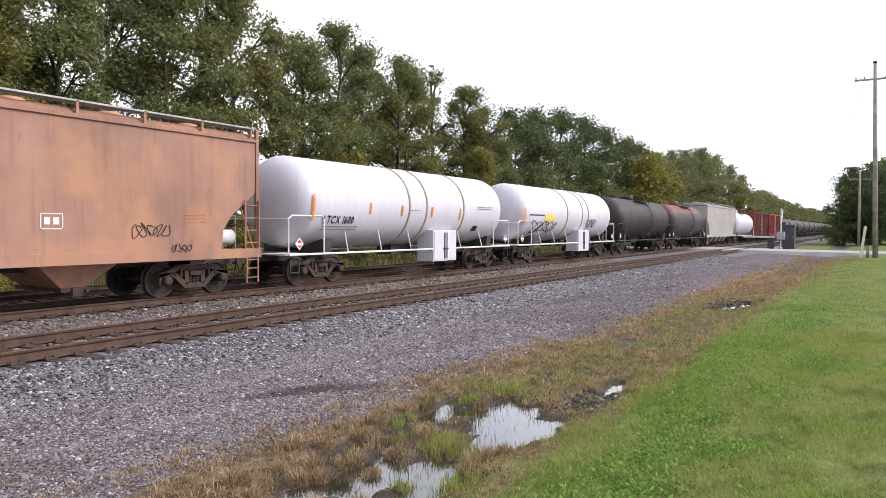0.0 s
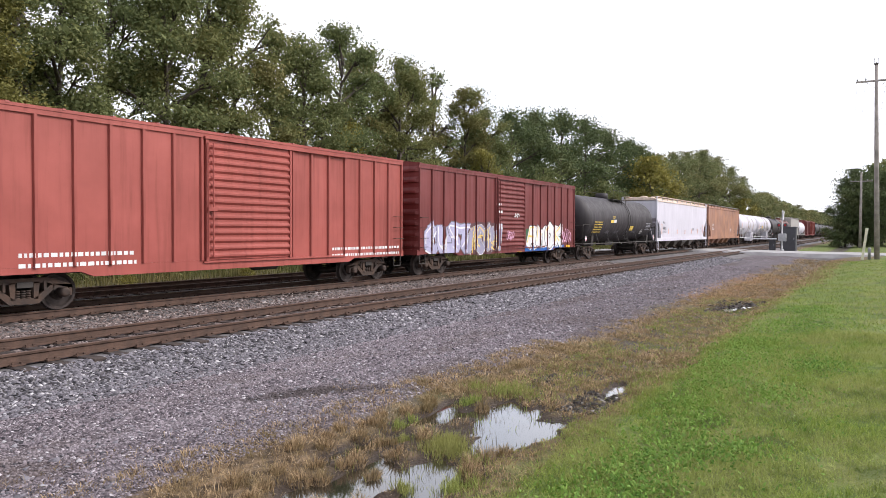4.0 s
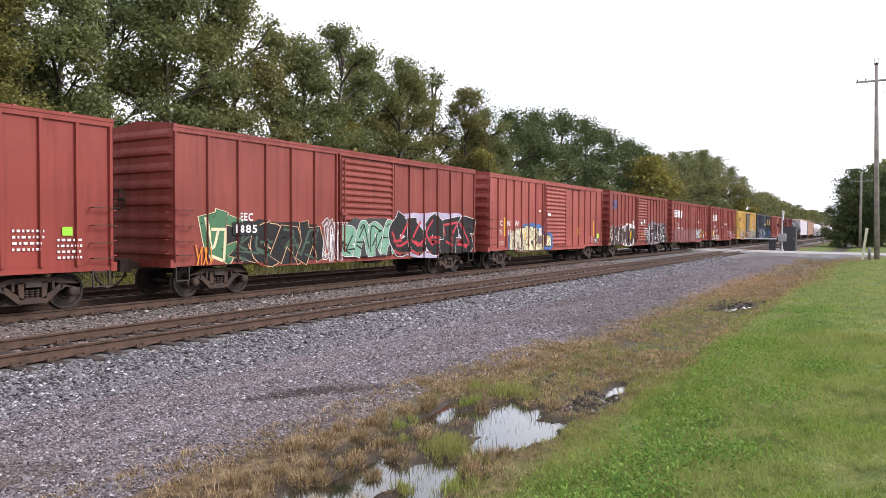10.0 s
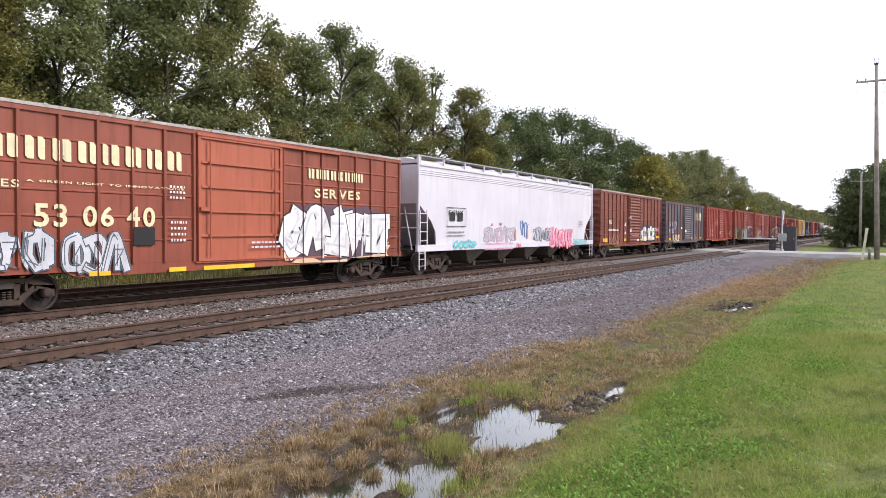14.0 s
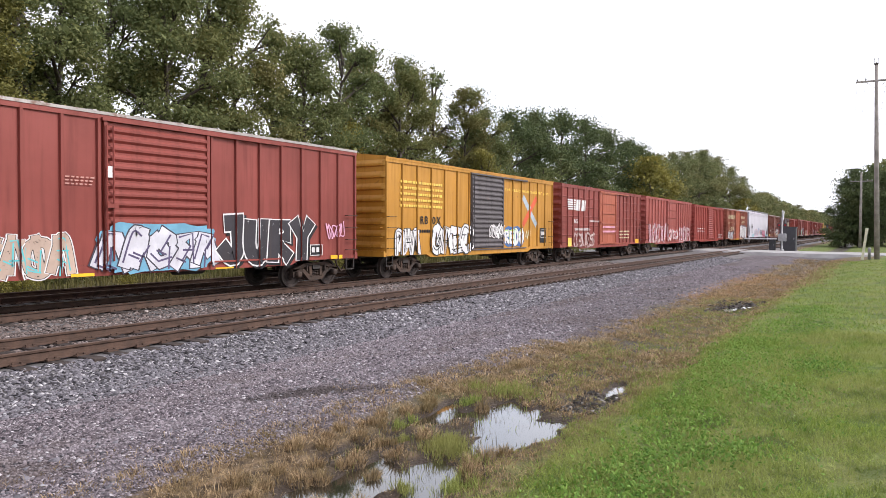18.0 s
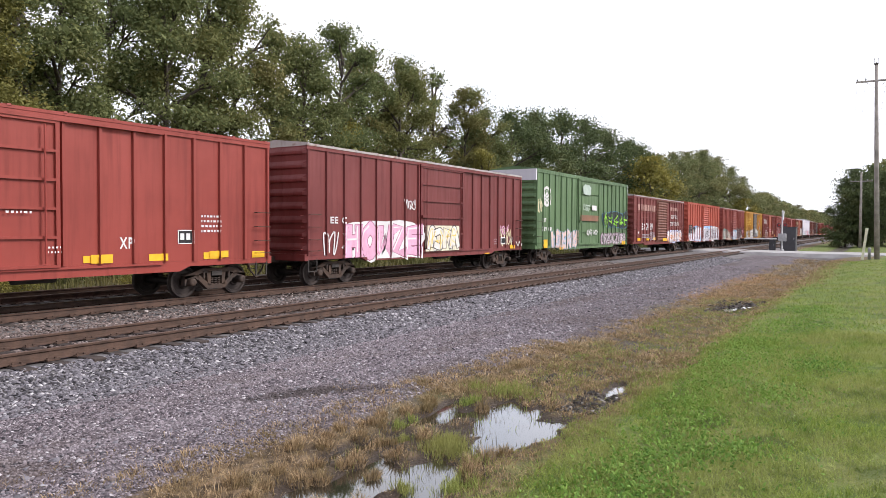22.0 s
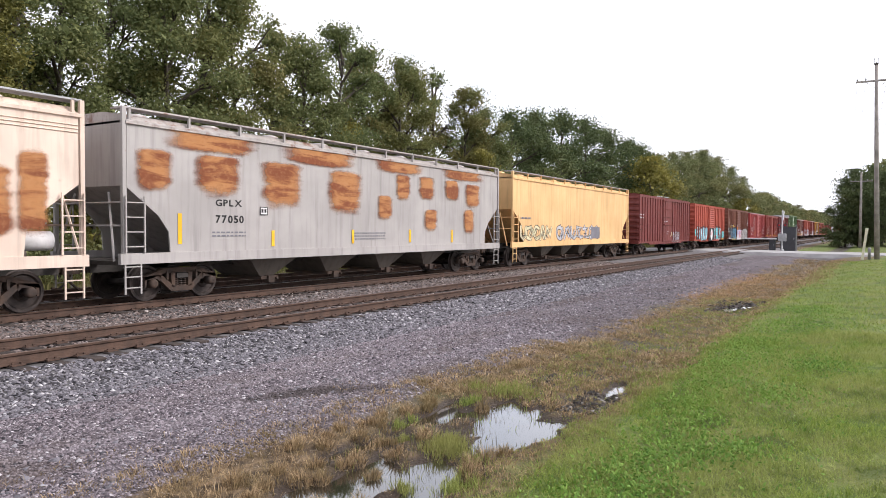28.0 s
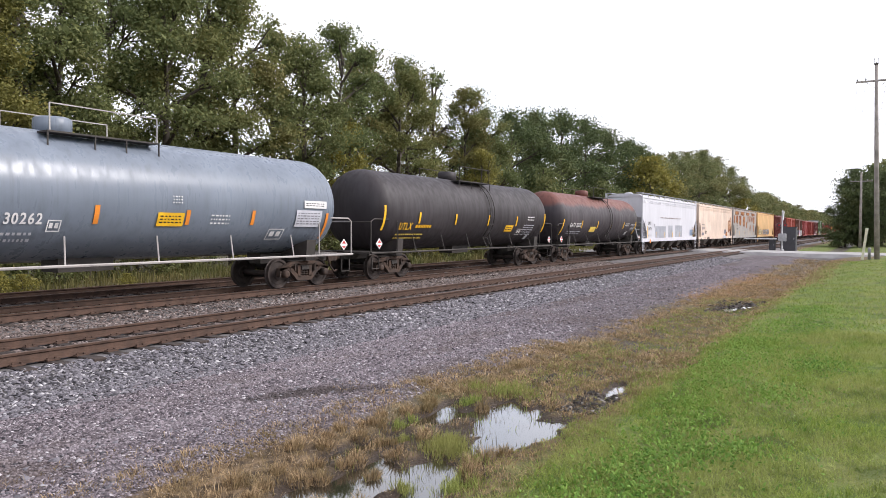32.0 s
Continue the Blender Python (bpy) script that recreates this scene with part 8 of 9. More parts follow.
blocks(c, 2.65, 5.46, 3.42, 3.73, CREAM, 8)
letters(c, "SERVES", 2.96, 5.24, 2.84, 3.13, CREAM)
cloud(c, 1.5, 7.0, 0.75, 1.5, spray(222, 190, 160), 226)
piece(c, 1.50, 6.85, 0.85, 2.53, M_WHITE, M_BLACK, spray(92, 70, 84), 4, 225, .24, SILVER)
piece(c, -6.9, -5.4, 0.9, 1.83, SILVER, spray(90, 100, 110), None, 2, 227, .16)
piece(c, -5.1, -3.6, 0.75, 1.75, SILVER, spray(90, 100, 110), None, 2, 228, .14)
patch(c, -3.45, -2.84, 1.43, 1.87, M_BLACK)
bars(c, -2.38, -1.91, 1.47, 2.07, M_WHITE, 4, 229)
bars(c, -2.41, -1.95, 2.55, 2.96, M_WHITE, 3, 230)
patch(c, -4.55, -4.03, 0.75, 0.85, M_YELLOW)
patch(c, -2.44, -1.93, 0.75, 0.86, M_YELLOW)
patch(c, -1.43, 0.34, 0.75, 0.86, M_YELLOW)
bars(c, 0.23, 1.38, 1.26, 1.52, SILVER, 2, 234)
c = CARS["red1"]
bars(c, -6.25, -2.88, 1.68, 2.18, M_WHITE, 2, 235)
bars(c, 4.26, 6.75, 1.01, 1.52, M_WHITE, 2, 236)
c = CARS["redg"]
piece(c, -7.07, -1.18, 0.75, 2.42, spray(196, 168, 166), PINK, None, 4, 237, .08)
piece(c, -1.03, 2.47, 0.96, 2.03, spray(212, 196, 196), REDP, None, 2, 238, .11)
piece(c, 2.64, 7.24, 0.75, 2.27, spray(196, 168, 166), PINK, None, 2, 239, .08)
c = CARS["ns3"]
stripes(c, -7.12, -3.98, 3.00, 3.64, M_WHITE)
letters(c, "NS", -5.94, -5.39, 2.25, 2.52, M_WHITE)
bars(c, -5.85, -3.26, 1.74, 2.05, M_WHITE, 1, 242)
piece(c, -6.09, -2.59, 0.75, 1.76, spray(200, 178, 174), spray(140,70,60), None, 4, 243, .08)
patch(c, -7.01, -6.38, 0.90, 1.39, PALE_YELLOW)
bars(c, -1.22, 1.60, 1.62, 2.21, PINK, 1, 245)
bars(c, 2.49, 4.77, 1.23, 1.89, CREAM, 3, 246)
bars(c, -3.41, -1.71, 2.31, 2.51, M_WHITE, 1, 247)
patch(c, 6.27, 7.10, 0.92, 1.21, M_YELLOW)
c = CARS["rbx2"]
cross(c, 3.92, 5.44, 2.13, 3.45, spray(168,182,196), spray(214,96,66))
letters(c, "The nationwide boxcar pool", 1.73, 7.13, 3.71, 3.84, PALE_YELLOW)
cloud(c, 1.66, 4.05, 1.01, 2.02, BLUE, 251)
word(c, "REDO", 1.76, 3.93, 1.10, 1.95, M_WHITE, M_BLACK, None, 252, 0.2, 0.035, LIME)
patch(c, 5.94, 6.74, 1.17, 1.95, M_BLACK)
frame_box(c, 6.04, 6.64, 1.44, 1.86, M_WHITE)
scrawl(c, 0.09, 1.35, 1.28, 2.21, M_WHITE, 255, .035, 12)
scrawl(c, 4.15, 4.59, 1.17, 1.91, CREAM, 256, .05)
letters(c, "RB OX", -5.48, -3.98, 2.06, 2.37, M_BLACK)
bars(c, -5.83, -3.44, 1.64, 1.93, M_BLACK, 1, 258)
piece(c, -7.14, -5.55, 0.75, 1.93, M_WHITE, M_BLACK, None, 2, 259)
piece(c, -4.62, -1.53, 0.75, 2.10, M_WHITE, M_BLACK, None, 3, 260)
bars(c, -6.86, -3.89, 2.63, 3.75, PALE_YELLOW, 2, 261)
scrawl(c, 0.35, 1.63, 1.49, 2.15, M_WHITE, 262, .04)
c = CARS["jury"]
piece(c, -7.4, -4.4, 0.75, 1.95, spray(176, 160, 150), spray(70, 140, 140), spray(110, 160, 150), 3, 262, .2, M_WHITE)
piece(c, -4.3, -2.3, 0.75, 1.7, spray(190, 166, 150), M_WHITE, None, 3, 263, .18, TEAL)
piece(c, -1.7, 1.62, 0.78, 1.86, spray(206, 204, 212), spray(74, 70, 84), spray(110, 164, 190), 4, 264, .2, spray(90, 80, 110))
word(c, "JURY", 1.71, 5.4, 0.8, 2.22, spray(58, 55, 60), M_WHITE, None, 265, 0.24, 0.045, None, M_BLACK)
scrawl(c, 6.08, 6.99, 1.39, 2.16, PINK, 266, .03)
patch(c, -2.38, -1.83, 0.75, 0.82, M_YELLOW)
patch(c, 6.31, 6.90, 0.75, 0.99, M_YELLOW)
patch(c, 1.62, 2.24, 0.75, 0.79, M_YELLOW)
bars(c, -2.49, -1.81, 2.78, 3.01, spray(190,140,130), 3, 270)
frame_box(c, 5.32, 5.84, 1.00, 1.35, M_WHITE, M_BLACK)
patch(c, -1.57, -1.43, 3.00, 3.26, M_WHITE)
c = CARS["eec2"]
cloud(c, -7.3, -1.6, 0.75, 2.3, spray(150, 186, 224), 273)
cloud(c, -1.9, 7.55, 0.75, 2.39, spray(150, 186, 224), 274)
word(c, "UKT", -7.3, -1.95, 0.78, 2.15, spray(206, 198, 208), M_BLACK, None, 275, 0.27, 0.05, M_WHITE, M_WHITE)
cloud(c, -1.8, 2.3, 0.75, 2.15, M_WHITE, 279)
piece(c, -1.8, 2.35, 0.8, 2.1, spray(188, 182, 190), M_BLACK, None, 3, 276, .25)
piece(c, 2.30, 7.4, 0.75, 2.15, spray(214, 208, 216), M_BLACK, M_WHITE, 6, 277, .16)
patch(c, -7.2, -5.95, 1.58, 2.38, M_BLACK)
patch(c, -5.7, -4.8, 1.58, 2.2, M_BLACK)
letters(c, "EEC", -6.94, -6.18, 2.06, 2.31, M_WHITE)
letters(c, "86", -6.80, -6.25, 1.66, 1.93, M_WHITE)
letters(c, "06", -5.55, -5.0, 1.66, 1.93, M_WHITE)
disc(c, -2.23, 0.96, 0.20, LIGHT_BLUE, rz=0.21)
c = CARS["sou2"]
blocks(c, -6.79, -1.87, 3.34, 3.81, spray(190,150,140), 8)
letters(c, "53", -5.75, -5.00, 1.90, 2.39, M_WHITE)
letters(c, "21", -4.64, -3.98, 1.90, 2.42, M_WHITE)
letters(c, "89", -3.52, -2.77, 1.89, 2.44, M_WHITE)
blocks(c, 2.80, 5.22, 3.52, 3.84, spray(196,160,150), 8)
letters(c, "SERVES", 3.05, 5.22, 2.86, 3.18, M_WHITE)
letters(c, "THE SOUTH", 2.81, 5.80, 2.28, 2.58, M_WHITE)
cloud(c, 1.72, 6.80, 0.75, 1.9, spray(190, 196, 224), 289)
piece(c, 1.84, 6.76, 0.8, 1.84, spray(222, 214, 220), spray(70, 72, 84), None, 4, 290, .22, ORANGE)
patch(c, -6.96, -6.05, 1.08, 1.28, M_YELLOW)
patch(c, -4.55, -3.73, 1.07, 1.25, M_YELLOW)
patch(c, -2.63, -1.92, 1.11, 1.29, M_YELLOW)
patch(c, -6.83, -6.51, 1.61, 1.76, M_WHITE)
bars(c, -5.75, -3.90, 1.25, 1.59, SILVER, 2, 295)
scrawl(c, -3.73, -2.16, 0.99, 1.84, SILVER, 296, .02)
bars(c, -6.00, -2.04, 2.79, 2.84, spray(170,120,110), 1, 297)
patch(c, 0.06, 1.40, 0.98, 1.20, M_YELLOW)
c = CARS["grn"]
patch(c, 6.85, 7.18, 2.69, 3.01, BLUE)
disc(c, 7.43, 2.76, 0.30, TEAL, rz=0.28)
scrawl(c, 7.18, 7.69, 2.54, 3.04, PALE_YELLOW, 301, .06)
patch(c, 6.83, 7.07, 1.09, 1.42, M_WHITE)
disc(c, -6.48, 3.64, 0.57, M_WHITE, rz=0.55)
disc(c, -6.49, 3.65, 0.42, P_GREEN, rz=0.40)
patch(c, -6.53, -6.45, 3.26, 3.98, M_WHITE, "emblem")
for z in (3.42, 3.6, 3.78):
    decal("emblem", [(q, lift_of(c)) for q in ribbon([(-6.72, z - 0.12), (-6.49, z + 0.08), (-6.26, z - 0.12)], 0.05, False)], M_WHITE, c)
letters(c, "IBT", -7.03, -6.56, 2.26, 2.48, M_WHITE)
letters(c, "189 69", -7.06, -5.84, 1.78, 2.03, M_WHITE)
piece(c, -5.72, -2.05, 0.75, 1.90, spray(222,190,180), LIGHT_BLUE, None, 5, 308, .2)
cloud(c, -1.3, 0.1, 3.95, 4.6, spray(176, 190, 180), 309)
patch(c, 0.29, 1.11, 3.07, 3.37, M_WHITE)
scrawl(c, -1.2, -0.1, 2.9, 3.5, spray(190, 204, 190), 311, .03, 5)
scrawl(c, -0.6, 0.3, 1.5, 1.95, M_WHITE, 312, .035, 6)
scrawl(c, 0.5, 1.3, 1.5, 1.9, M_WHITE, 310, .03, 5)
patch(c, -1.7, 1.6, 2.4, 2.75, spray(128, 92, 70))
piece(c, 2.63, 7.8, 2.0, 3.1, spray(40, 44, 44), spray(60, 120, 170), None, 4, 313, .24, LIME)
piece(c, 2.19, 7.26, 0.88, 1.72, spray(176, 160, 170), spray(110, 70, 84), None, 7, 314, .12, M_WHITE)
scrawl(c, -7.86, -7.16, 2.47, 3.68, CREAM, 315, .035)
patch(c, -7.04, -6.46, 0.89, 1.33, M_YELLOW)
patch(c, 6.50, 7.26, 0.78, 1.11, M_YELLOW)
patch(c, -4.75, -4.23, 0.75, 0.88, M_YELLOW)
c = CARS["houz"]
cloud(c, -6.31, -1.42, 0.75, 2.17, M_WHITE, 319)
word(c, "HOWZE", -6.19, -1.66, 0.8, 2.06, PINK, spray(150, 84, 110), None, 320, 0.22, 0.03, M_WHITE, M_WHITE)
patch(c, -1.35, 1.25, 0.98, 2.0, spray(222, 214, 190), "graffiti_backing")
piece(c, -1.2, 1.2, 1.0, 1.95, spray(226, 220, 212), M_BLACK, None, 3, 321, .18, PALE_YELLOW)
letters(c, "EE C", -6.91, -6.08, 2.03, 2.25, M_WHITE)
scrawl(c, -7.24, -6.51, 0.87, 1.91, M_WHITE, 323, .04)
scrawl(c, 5.21, 6.43, 0.94, 2.03, CREAM, 324, .04)
scrawl(c, -2.71, -1.95, 2.52, 3.03, M_WHITE, 325, .03)
patch(c, 5.27, 5.78, 1.16, 1.51, M_WHITE)
patch(c, 5.34, 5.72, 1.22, 1.44, M_BLACK)
scrawl(c, 5.20, 6.06, 1.56, 2.11, PINK, 328, .04)
scrawl(c, 6.88, 7.44, 0.97, 1.38, M_WHITE, 329, .04)
patch(c, 6.24, 6.75, 0.94, 1.10, M_YELLOW)
patch(c, 3.66, 4.14, 0.75, 0.79, M_YELLOW)
bars(c, 4.60, 4.84, 1.14, 1.44, SILVER, 3, 332)
bars(c, 6.20, 6.57, 1.22, 1.49, SILVER, 3, 333)
c = CARS["fxe2"]
letters(c, "XP", 2.80, 3.15, 1.36, 1.63, M_WHITE)
frame_box(c, 4.42, 4.88, 1.44, 1.80, M_WHITE, M_BLACK)
bars(c, 5.15, 5.77, 1.71, 2.23, M_WHITE, 4, 336)
patch(c, 1.90, 2.37, 1.05, 1.21, M_YELLOW)
patch(c, 3.58, 4.08, 1.04, 1.21, M_YELLOW)
patch(c, 5.22, 5.76, 1.03, 1.21, M_YELLOW)
patch(c, 6.92, 7.39, 1.02, 1.20, M_YELLOW)
bars(c, 0.21, 0.74, 2.11, 2.22, M_WHITE, 1, 341)
bars(c, 1.06, 1.38, 1.27, 1.47, M_WHITE, 2, 342)
letters(c, "F  X  E", -5.92, -3.76, 2.26, 2.57, M_WHITE)
letters(c, "87 24 80", -6.22, -3.59, 1.90, 2.18, M_WHITE)
bars(c, -6.14, -3.63, 1.44, 1.72, M_WHITE, 2, 345)
patch(c, -7.61, -7.10, 1.07, 1.24, M_YELLOW)
patch(c, -6.03, -5.46, 1.05, 1.21, M_YELLOW)
patch(c, -4.26, -3.67, 1.05, 1.22, M_YELLOW)
patch(c, -2.42, -1.95, 1.07, 1.24, M_YELLOW)
patch(c, 2.07, 2.61, 1.03, 1.23, M_YELLOW)
patch(c, 5.40, 6.04, 1.06, 1.24, M_YELLOW)
c = CARS["fxe3"]
bars(c, -2.49, -2.05, 2.11, 2.59, M_WHITE, 5, 352)
bars(c, -2.53, -2.04, 2.98, 3.10, M_WHITE, 1, 353)
bars(c, -2.47, -2.04, 1.48, 1.70, M_WHITE, 2, 354)
bars(c, 4.92, 6.69, 1.39, 2.45, M_WHITE, 5, 355)
patch(c, -3.10, -2.98, 1.10, 1.64, M_YELLOW, "stripe")
patch(c, -0.10, 0.01, 1.31, 1.79, M_YELLOW, "stripe")
patch(c, 1.77, 1.90, 1.12, 1.65, M_YELLOW, "stripe")
patch(c, 3.48, 3.60, 1.14, 1.65, M_YELLOW, "stripe")
patch(c, 6.52, 6.64, 1.17, 2.09, M_YELLOW, "stripe")
frame_box(c, 4.13, 4.73, 1.38, 1.81, M_WHITE, M_BLACK)
letters(c, "FXE", -6.85, -4.81, 2.13, 2.41, M_WHITE)
letters(c, "874609", -6.89, -4.61, 1.76, 2.06, M_WHITE)
blocks(c, -4.12, -3.62, 1.96, 3.81, M_WHITE, 1)
bars(c, -6.89, -4.65, 1.27, 1.53, M_WHITE, 2, 365)
patch(c, -1.71, -1.59, 1.17, 2.51, M_YELLOW, "stripe")
c = CARS["kcs"]
patch(c, -6.93, -5.60, 1.31, 2.31, M_BLACK)
letters(c, "KC S", -6.88, -5.88, 1.95, 2.22, M_WHITE)
letters(c, "60 30 7", -6.84, -5.24, 1.65, 1.92, M_WHITE)
for k, (a, b, z) in enumerate(((-5.6, -4.9, 2.5), (-4.35, -3.4, 2.64), (-3.35, -2.7, 2.5), (-2.9, -2.2, 2.2))):
    cloud(c, a, b, 1.5, z, PALE_YELLOW, 370 + k)
cloud(c, -5.75, -1.72, 0.75, 1.3, PALE_YELLOW, 368)
cloud(c, -5.72, -3.9, 1.05, 2.32, M_BLACK, 369)
cloud(c, -4.2, -1.7, 1.0, 2.36, M_BLACK, 367)
disc(c, -4.72, 1.5, 0.5, REDP, rz=0.8)
disc(c, -4.72, 1.42, 0.3, spray(84, 152, 186), rz=0.6)
piece(c, -5.5, -1.78, 0.78, 2.2, spray(84, 152, 186), M_BLACK, None, 5, 371, .17, LIGHT_BLUE)
scrawl(c, -5.2, -2.0, 0.95, 1.9, LIGHT_BLUE, 372, .04, 7)
disc(c, -4.8, 2.5, 0.46, M_BLACK, rz=0.16)
disc(c, -4.8, 2.5, 0.41, M_WHITE, rz=0.13)
disc(c, -4.8, 2.5, 0.29, P_BROWN, rz=0.06)
disc(c, -1.3, 2.2, 0.36, spray(190, 190, 212))
disc(c, -1.3, 2.2, 0.28, ORANGE)
patch(c, -1.7, 2.3, 0.75, 1.98, spray(206, 198, 202), "graffiti_backing")
scrawl(c, -1.4, 2.2, 1.3, 2.0, spray(150, 146, 196), 375, .08, 7)
scrawl(c, -0.2, 1.2, 0.9, 1.95, REDP, 381, .08, 3)
piece(c, 1.2, 2.3, 0.95, 2.0, spray(206, 190, 204), spray(120, 110, 170), None, 1, 382, .16, REDP)
filled(c, 2.28, 6.9, 0.76, 2.24, spray(186, 184, 182), spray(60, 60, 62), 376, 20)
piece(c, 2.4, 6.7, 0.9, 2.08, spray(196, 194, 192), spray(44, 44, 46), None, 4, 383, .15, spray(90, 92, 90))
patch(c, 6.12, 6.46, 1.08, 1.4, M_BLACK)
for k in range(3):
    scrawl(c, -6.92, -6.42, 2.46 + k * 0.31, 2.78 + k * 0.31, spray(196, 172, 174), 377 + k, .026, 5)
    scrawl(c, 6.45 + k * 0.15, 7.1 + k * 0.1, 2.45 + k * 0.3, 2.85 + k * 0.3, SILVER, 387 + k, .024, 5)
patch(c, -6.96, -5.62, 0.96, 1.36, spray(96, 48, 46))
bars(c, -6.76, -6.4, 1.0, 1.3, SILVER, 2, 379)
bars(c, -6.05, -5.71, 1.0, 1.3, SILVER, 2, 380)
patch(c, -6.96, -5.65, 0.75, 0.96, spray(186, 200, 206))
c = CARS["eec3"]
patch(c, -7.15, -5.48, 0.97, 2.26, M_BLACK)
letters(c, "EE C", -7.08, -5.63, 1.99, 2.20, M_WHITE)
letters(c, "83 27", -7.04, -5.65, 1.62, 1.90, M_WHITE)
bars(c, -6.96, -5.67, 1.24, 1.46, SILVER, 2, 384)
cloud(c, -5.43, -1.85, 0.75, 2.31, M_BLACK, 385)
piece(c, -5.4, -1.95, 0.8, 2.25, spray(128, 192, 206), spray(176, 44, 60), None, 3, 386, .26, M_WHITE)
cloud(c, -1.78, 1.54, 0.75, 2.19, M_BLACK, 387)
burst(c, -0.04, 1.45, 0.62, M_WHITE)
scrawl(c, -0.48, 0.41, 1.20, 1.85, REDP, 389, .05, 5)
word(c, "FELN", 1.5, 5.3, 0.9, 2.2, TEAL, M_WHITE, M_BLACK, 390, 0.22, 0.05, LIGHT_BLUE, REDP)
cloud(c, -7.90, -7.22, 1.33, 2.02, TEAL, 391)
cloud(c, 5.98, 7.37, 1.01, 1.81, TEAL, 392)
patch(c, 5.37, 5.90, 0.93, 1.43, M_BLACK)
patch(c, 5.86, 6.93, 0.75, 0.96, M_YELLOW)
c = CARS["dred"]
piece(c, 1.62, 4.35, 0.81, 1.79, SILVER, spray(130,90,90), None, 5, 396, .08)
bars(c, -1.38, -0.27, 2.52, 2.71, SILVER, 1, 397)
bars(c, -0.53, -0.01, 1.50, 1.82, SILVER, 2, 398)
scrawl(c, 0.70, 1.46, 1.21, 1.89, CREAM, 399, .03)
bars(c, -9.75, -7.09, 2.71, 3.16, SILVER, 1, 400)
bars(c, -3.64, -0.05, 4.53, 4.70, SILVER, 1, 401)
c = CARS["yhop"]
piece(c, -8.38, -4.46, 1.27, 2.10, CREAM, M_BLACK, None, 4, 402, .08)
piece(c, -3.69, 3.30, 1.26, 2.14, SILVER, M_BLACK, None, 5, 403, .08)
patch(c, 1.72, 3.30, 1.33, 2.04, GREYP)
bars(c, -8.39, -7.19, 2.34, 2.54, GREYP, 1, 405)
c = CARS["gplx"]
letters(c, "GPLX", -7.02, -6.10, 2.45, 2.63, M_BLACK)
letters(c, "77050", -7.02, -6.04, 2.00, 2.21, M_BLACK)
bars(c, -7.14, -5.96, 1.60, 1.79, GREYP, 2, 408)
bars(c, -1.28, 0.63, 1.46, 1.76, GREYP, 3, 409)
patch(c, -8.22, -8.10, 1.44, 2.22, M_YELLOW, "stripe")
patch(c, -4.98, -4.86, 1.33, 1.79, M_YELLOW, "stripe")
patch(c, -1.28, -1.16, 1.36, 1.82, M_YELLOW, "stripe")
patch(c, 2.14, 2.26, 1.35, 1.83, M_YELLOW, "stripe")
patch(c, 5.23, 5.35, 1.31, 1.83, M_YELLOW, "stripe")
frame_box(c, -5.43, -5.14, 2.23, 2.47, M_BLACK, M_WHITE)
rust_patch(c, -9.2, -5.0, 4.1, 4.3, 412)
rust_patch(c, -5.2, -0.4, 4.1, 4.3, 413)
rust_patch(c, -0.6, 3.8, 4.1, 4.3, 414)
rust_patch(c, 3.8, 8.6, 4.1, 4.3, 415)
rust_patch(c, -7.79, -6.00, 2.63, 3.82, 416)
rust_patch(c, -5.57, -3.61, 2.42, 3.87, 417)
rust_patch(c, -2.70, -0.52, 2.19, 3.83, 418)
rust_patch(c, -9.36, -8.46, 2.82, 3.80, 419)
rust_patch(c, 1.32, 2.20, 3.04, 3.87, 420)
rust_patch(c, 2.81, 3.83, 3.11, 3.89, 421)
rust_patch(c, 4.68, 5.83, 3.05, 3.88, 422)
rust_patch(c, 0.22, 0.97, 2.27, 3.06, 423)
rust_patch(c, 6.30, 7.71, 2.89, 3.81, 424)
rust_patch(c, 3.22, 4.05, 1.76, 2.64, 425)
rust_patch(c, 6.31, 7.11, 1.76, 2.73, 426)
c = CARS["crm"]
letters(c, "820287", -7.76, -6.35, 1.98, 2.21, GREYP)
bars(c, -7.76, -6.58, 2.36, 2.60, GREYP, 1, 428)
scrawl(c, -6.42, -5.50, 1.43, 1.89, M_BLACK, 429, .025)
scrawl(c, -5.44, -4.11, 0.83, 1.26, M_BLACK, 430, .03)
patch(c, -7.76, -6.81, 1.37, 1.66, GREYP)
patch(c, -8.47, -8.17, 0.88, 1.11, M_BLACK)
patch(c, -6.67, -6.38, 0.87, 1.19, M_BLACK)
patch(c, -4.36, -4.21, 2.80, 2.88, M_BLACK)
rust_patch(c, 6.9, 7.5, 1.5, 3.2, 435)
rust_patch(c, 7.9, 8.3, 1.5, 3.6, 436)
rust_patch(c, 4.8, 6.4, 1.35, 1.7, 437)
patch(c, 4.29, 5.45, 1.52, 1.99, GREYP)
patch(c, 3.43, 5.22, 1.00, 1.31, SILVER)
c = CARS["srix"]
letters(c, "SRIX", -7.76, -6.92, 2.28, 2.53, M_BLACK)
letters(c, "50710", -7.72, -6.85, 1.87, 2.10, M_BLACK)
bars(c, -7.76, -6.79, 1.37, 1.54, GREYP, 2, 440)
patch(c, -5.73, -2.48, 1.24, 2.19, spray(166,168,176))
patch(c, -1.69, -0.22, 1.26, 2.27, spray(166,168,176))
patch(c, 0.73, 3.28, 1.28, 2.30, spray(166,168,176))
patch(c, 6.28, 7.93, 1.39, 1.94, spray(120,136,160))
patch(c, -8.12, -8.00, 1.26, 2.17, M_YELLOW, "stripe")
patch(c, -5.58, -5.47, 1.30, 1.73, M_YELLOW, "stripe")
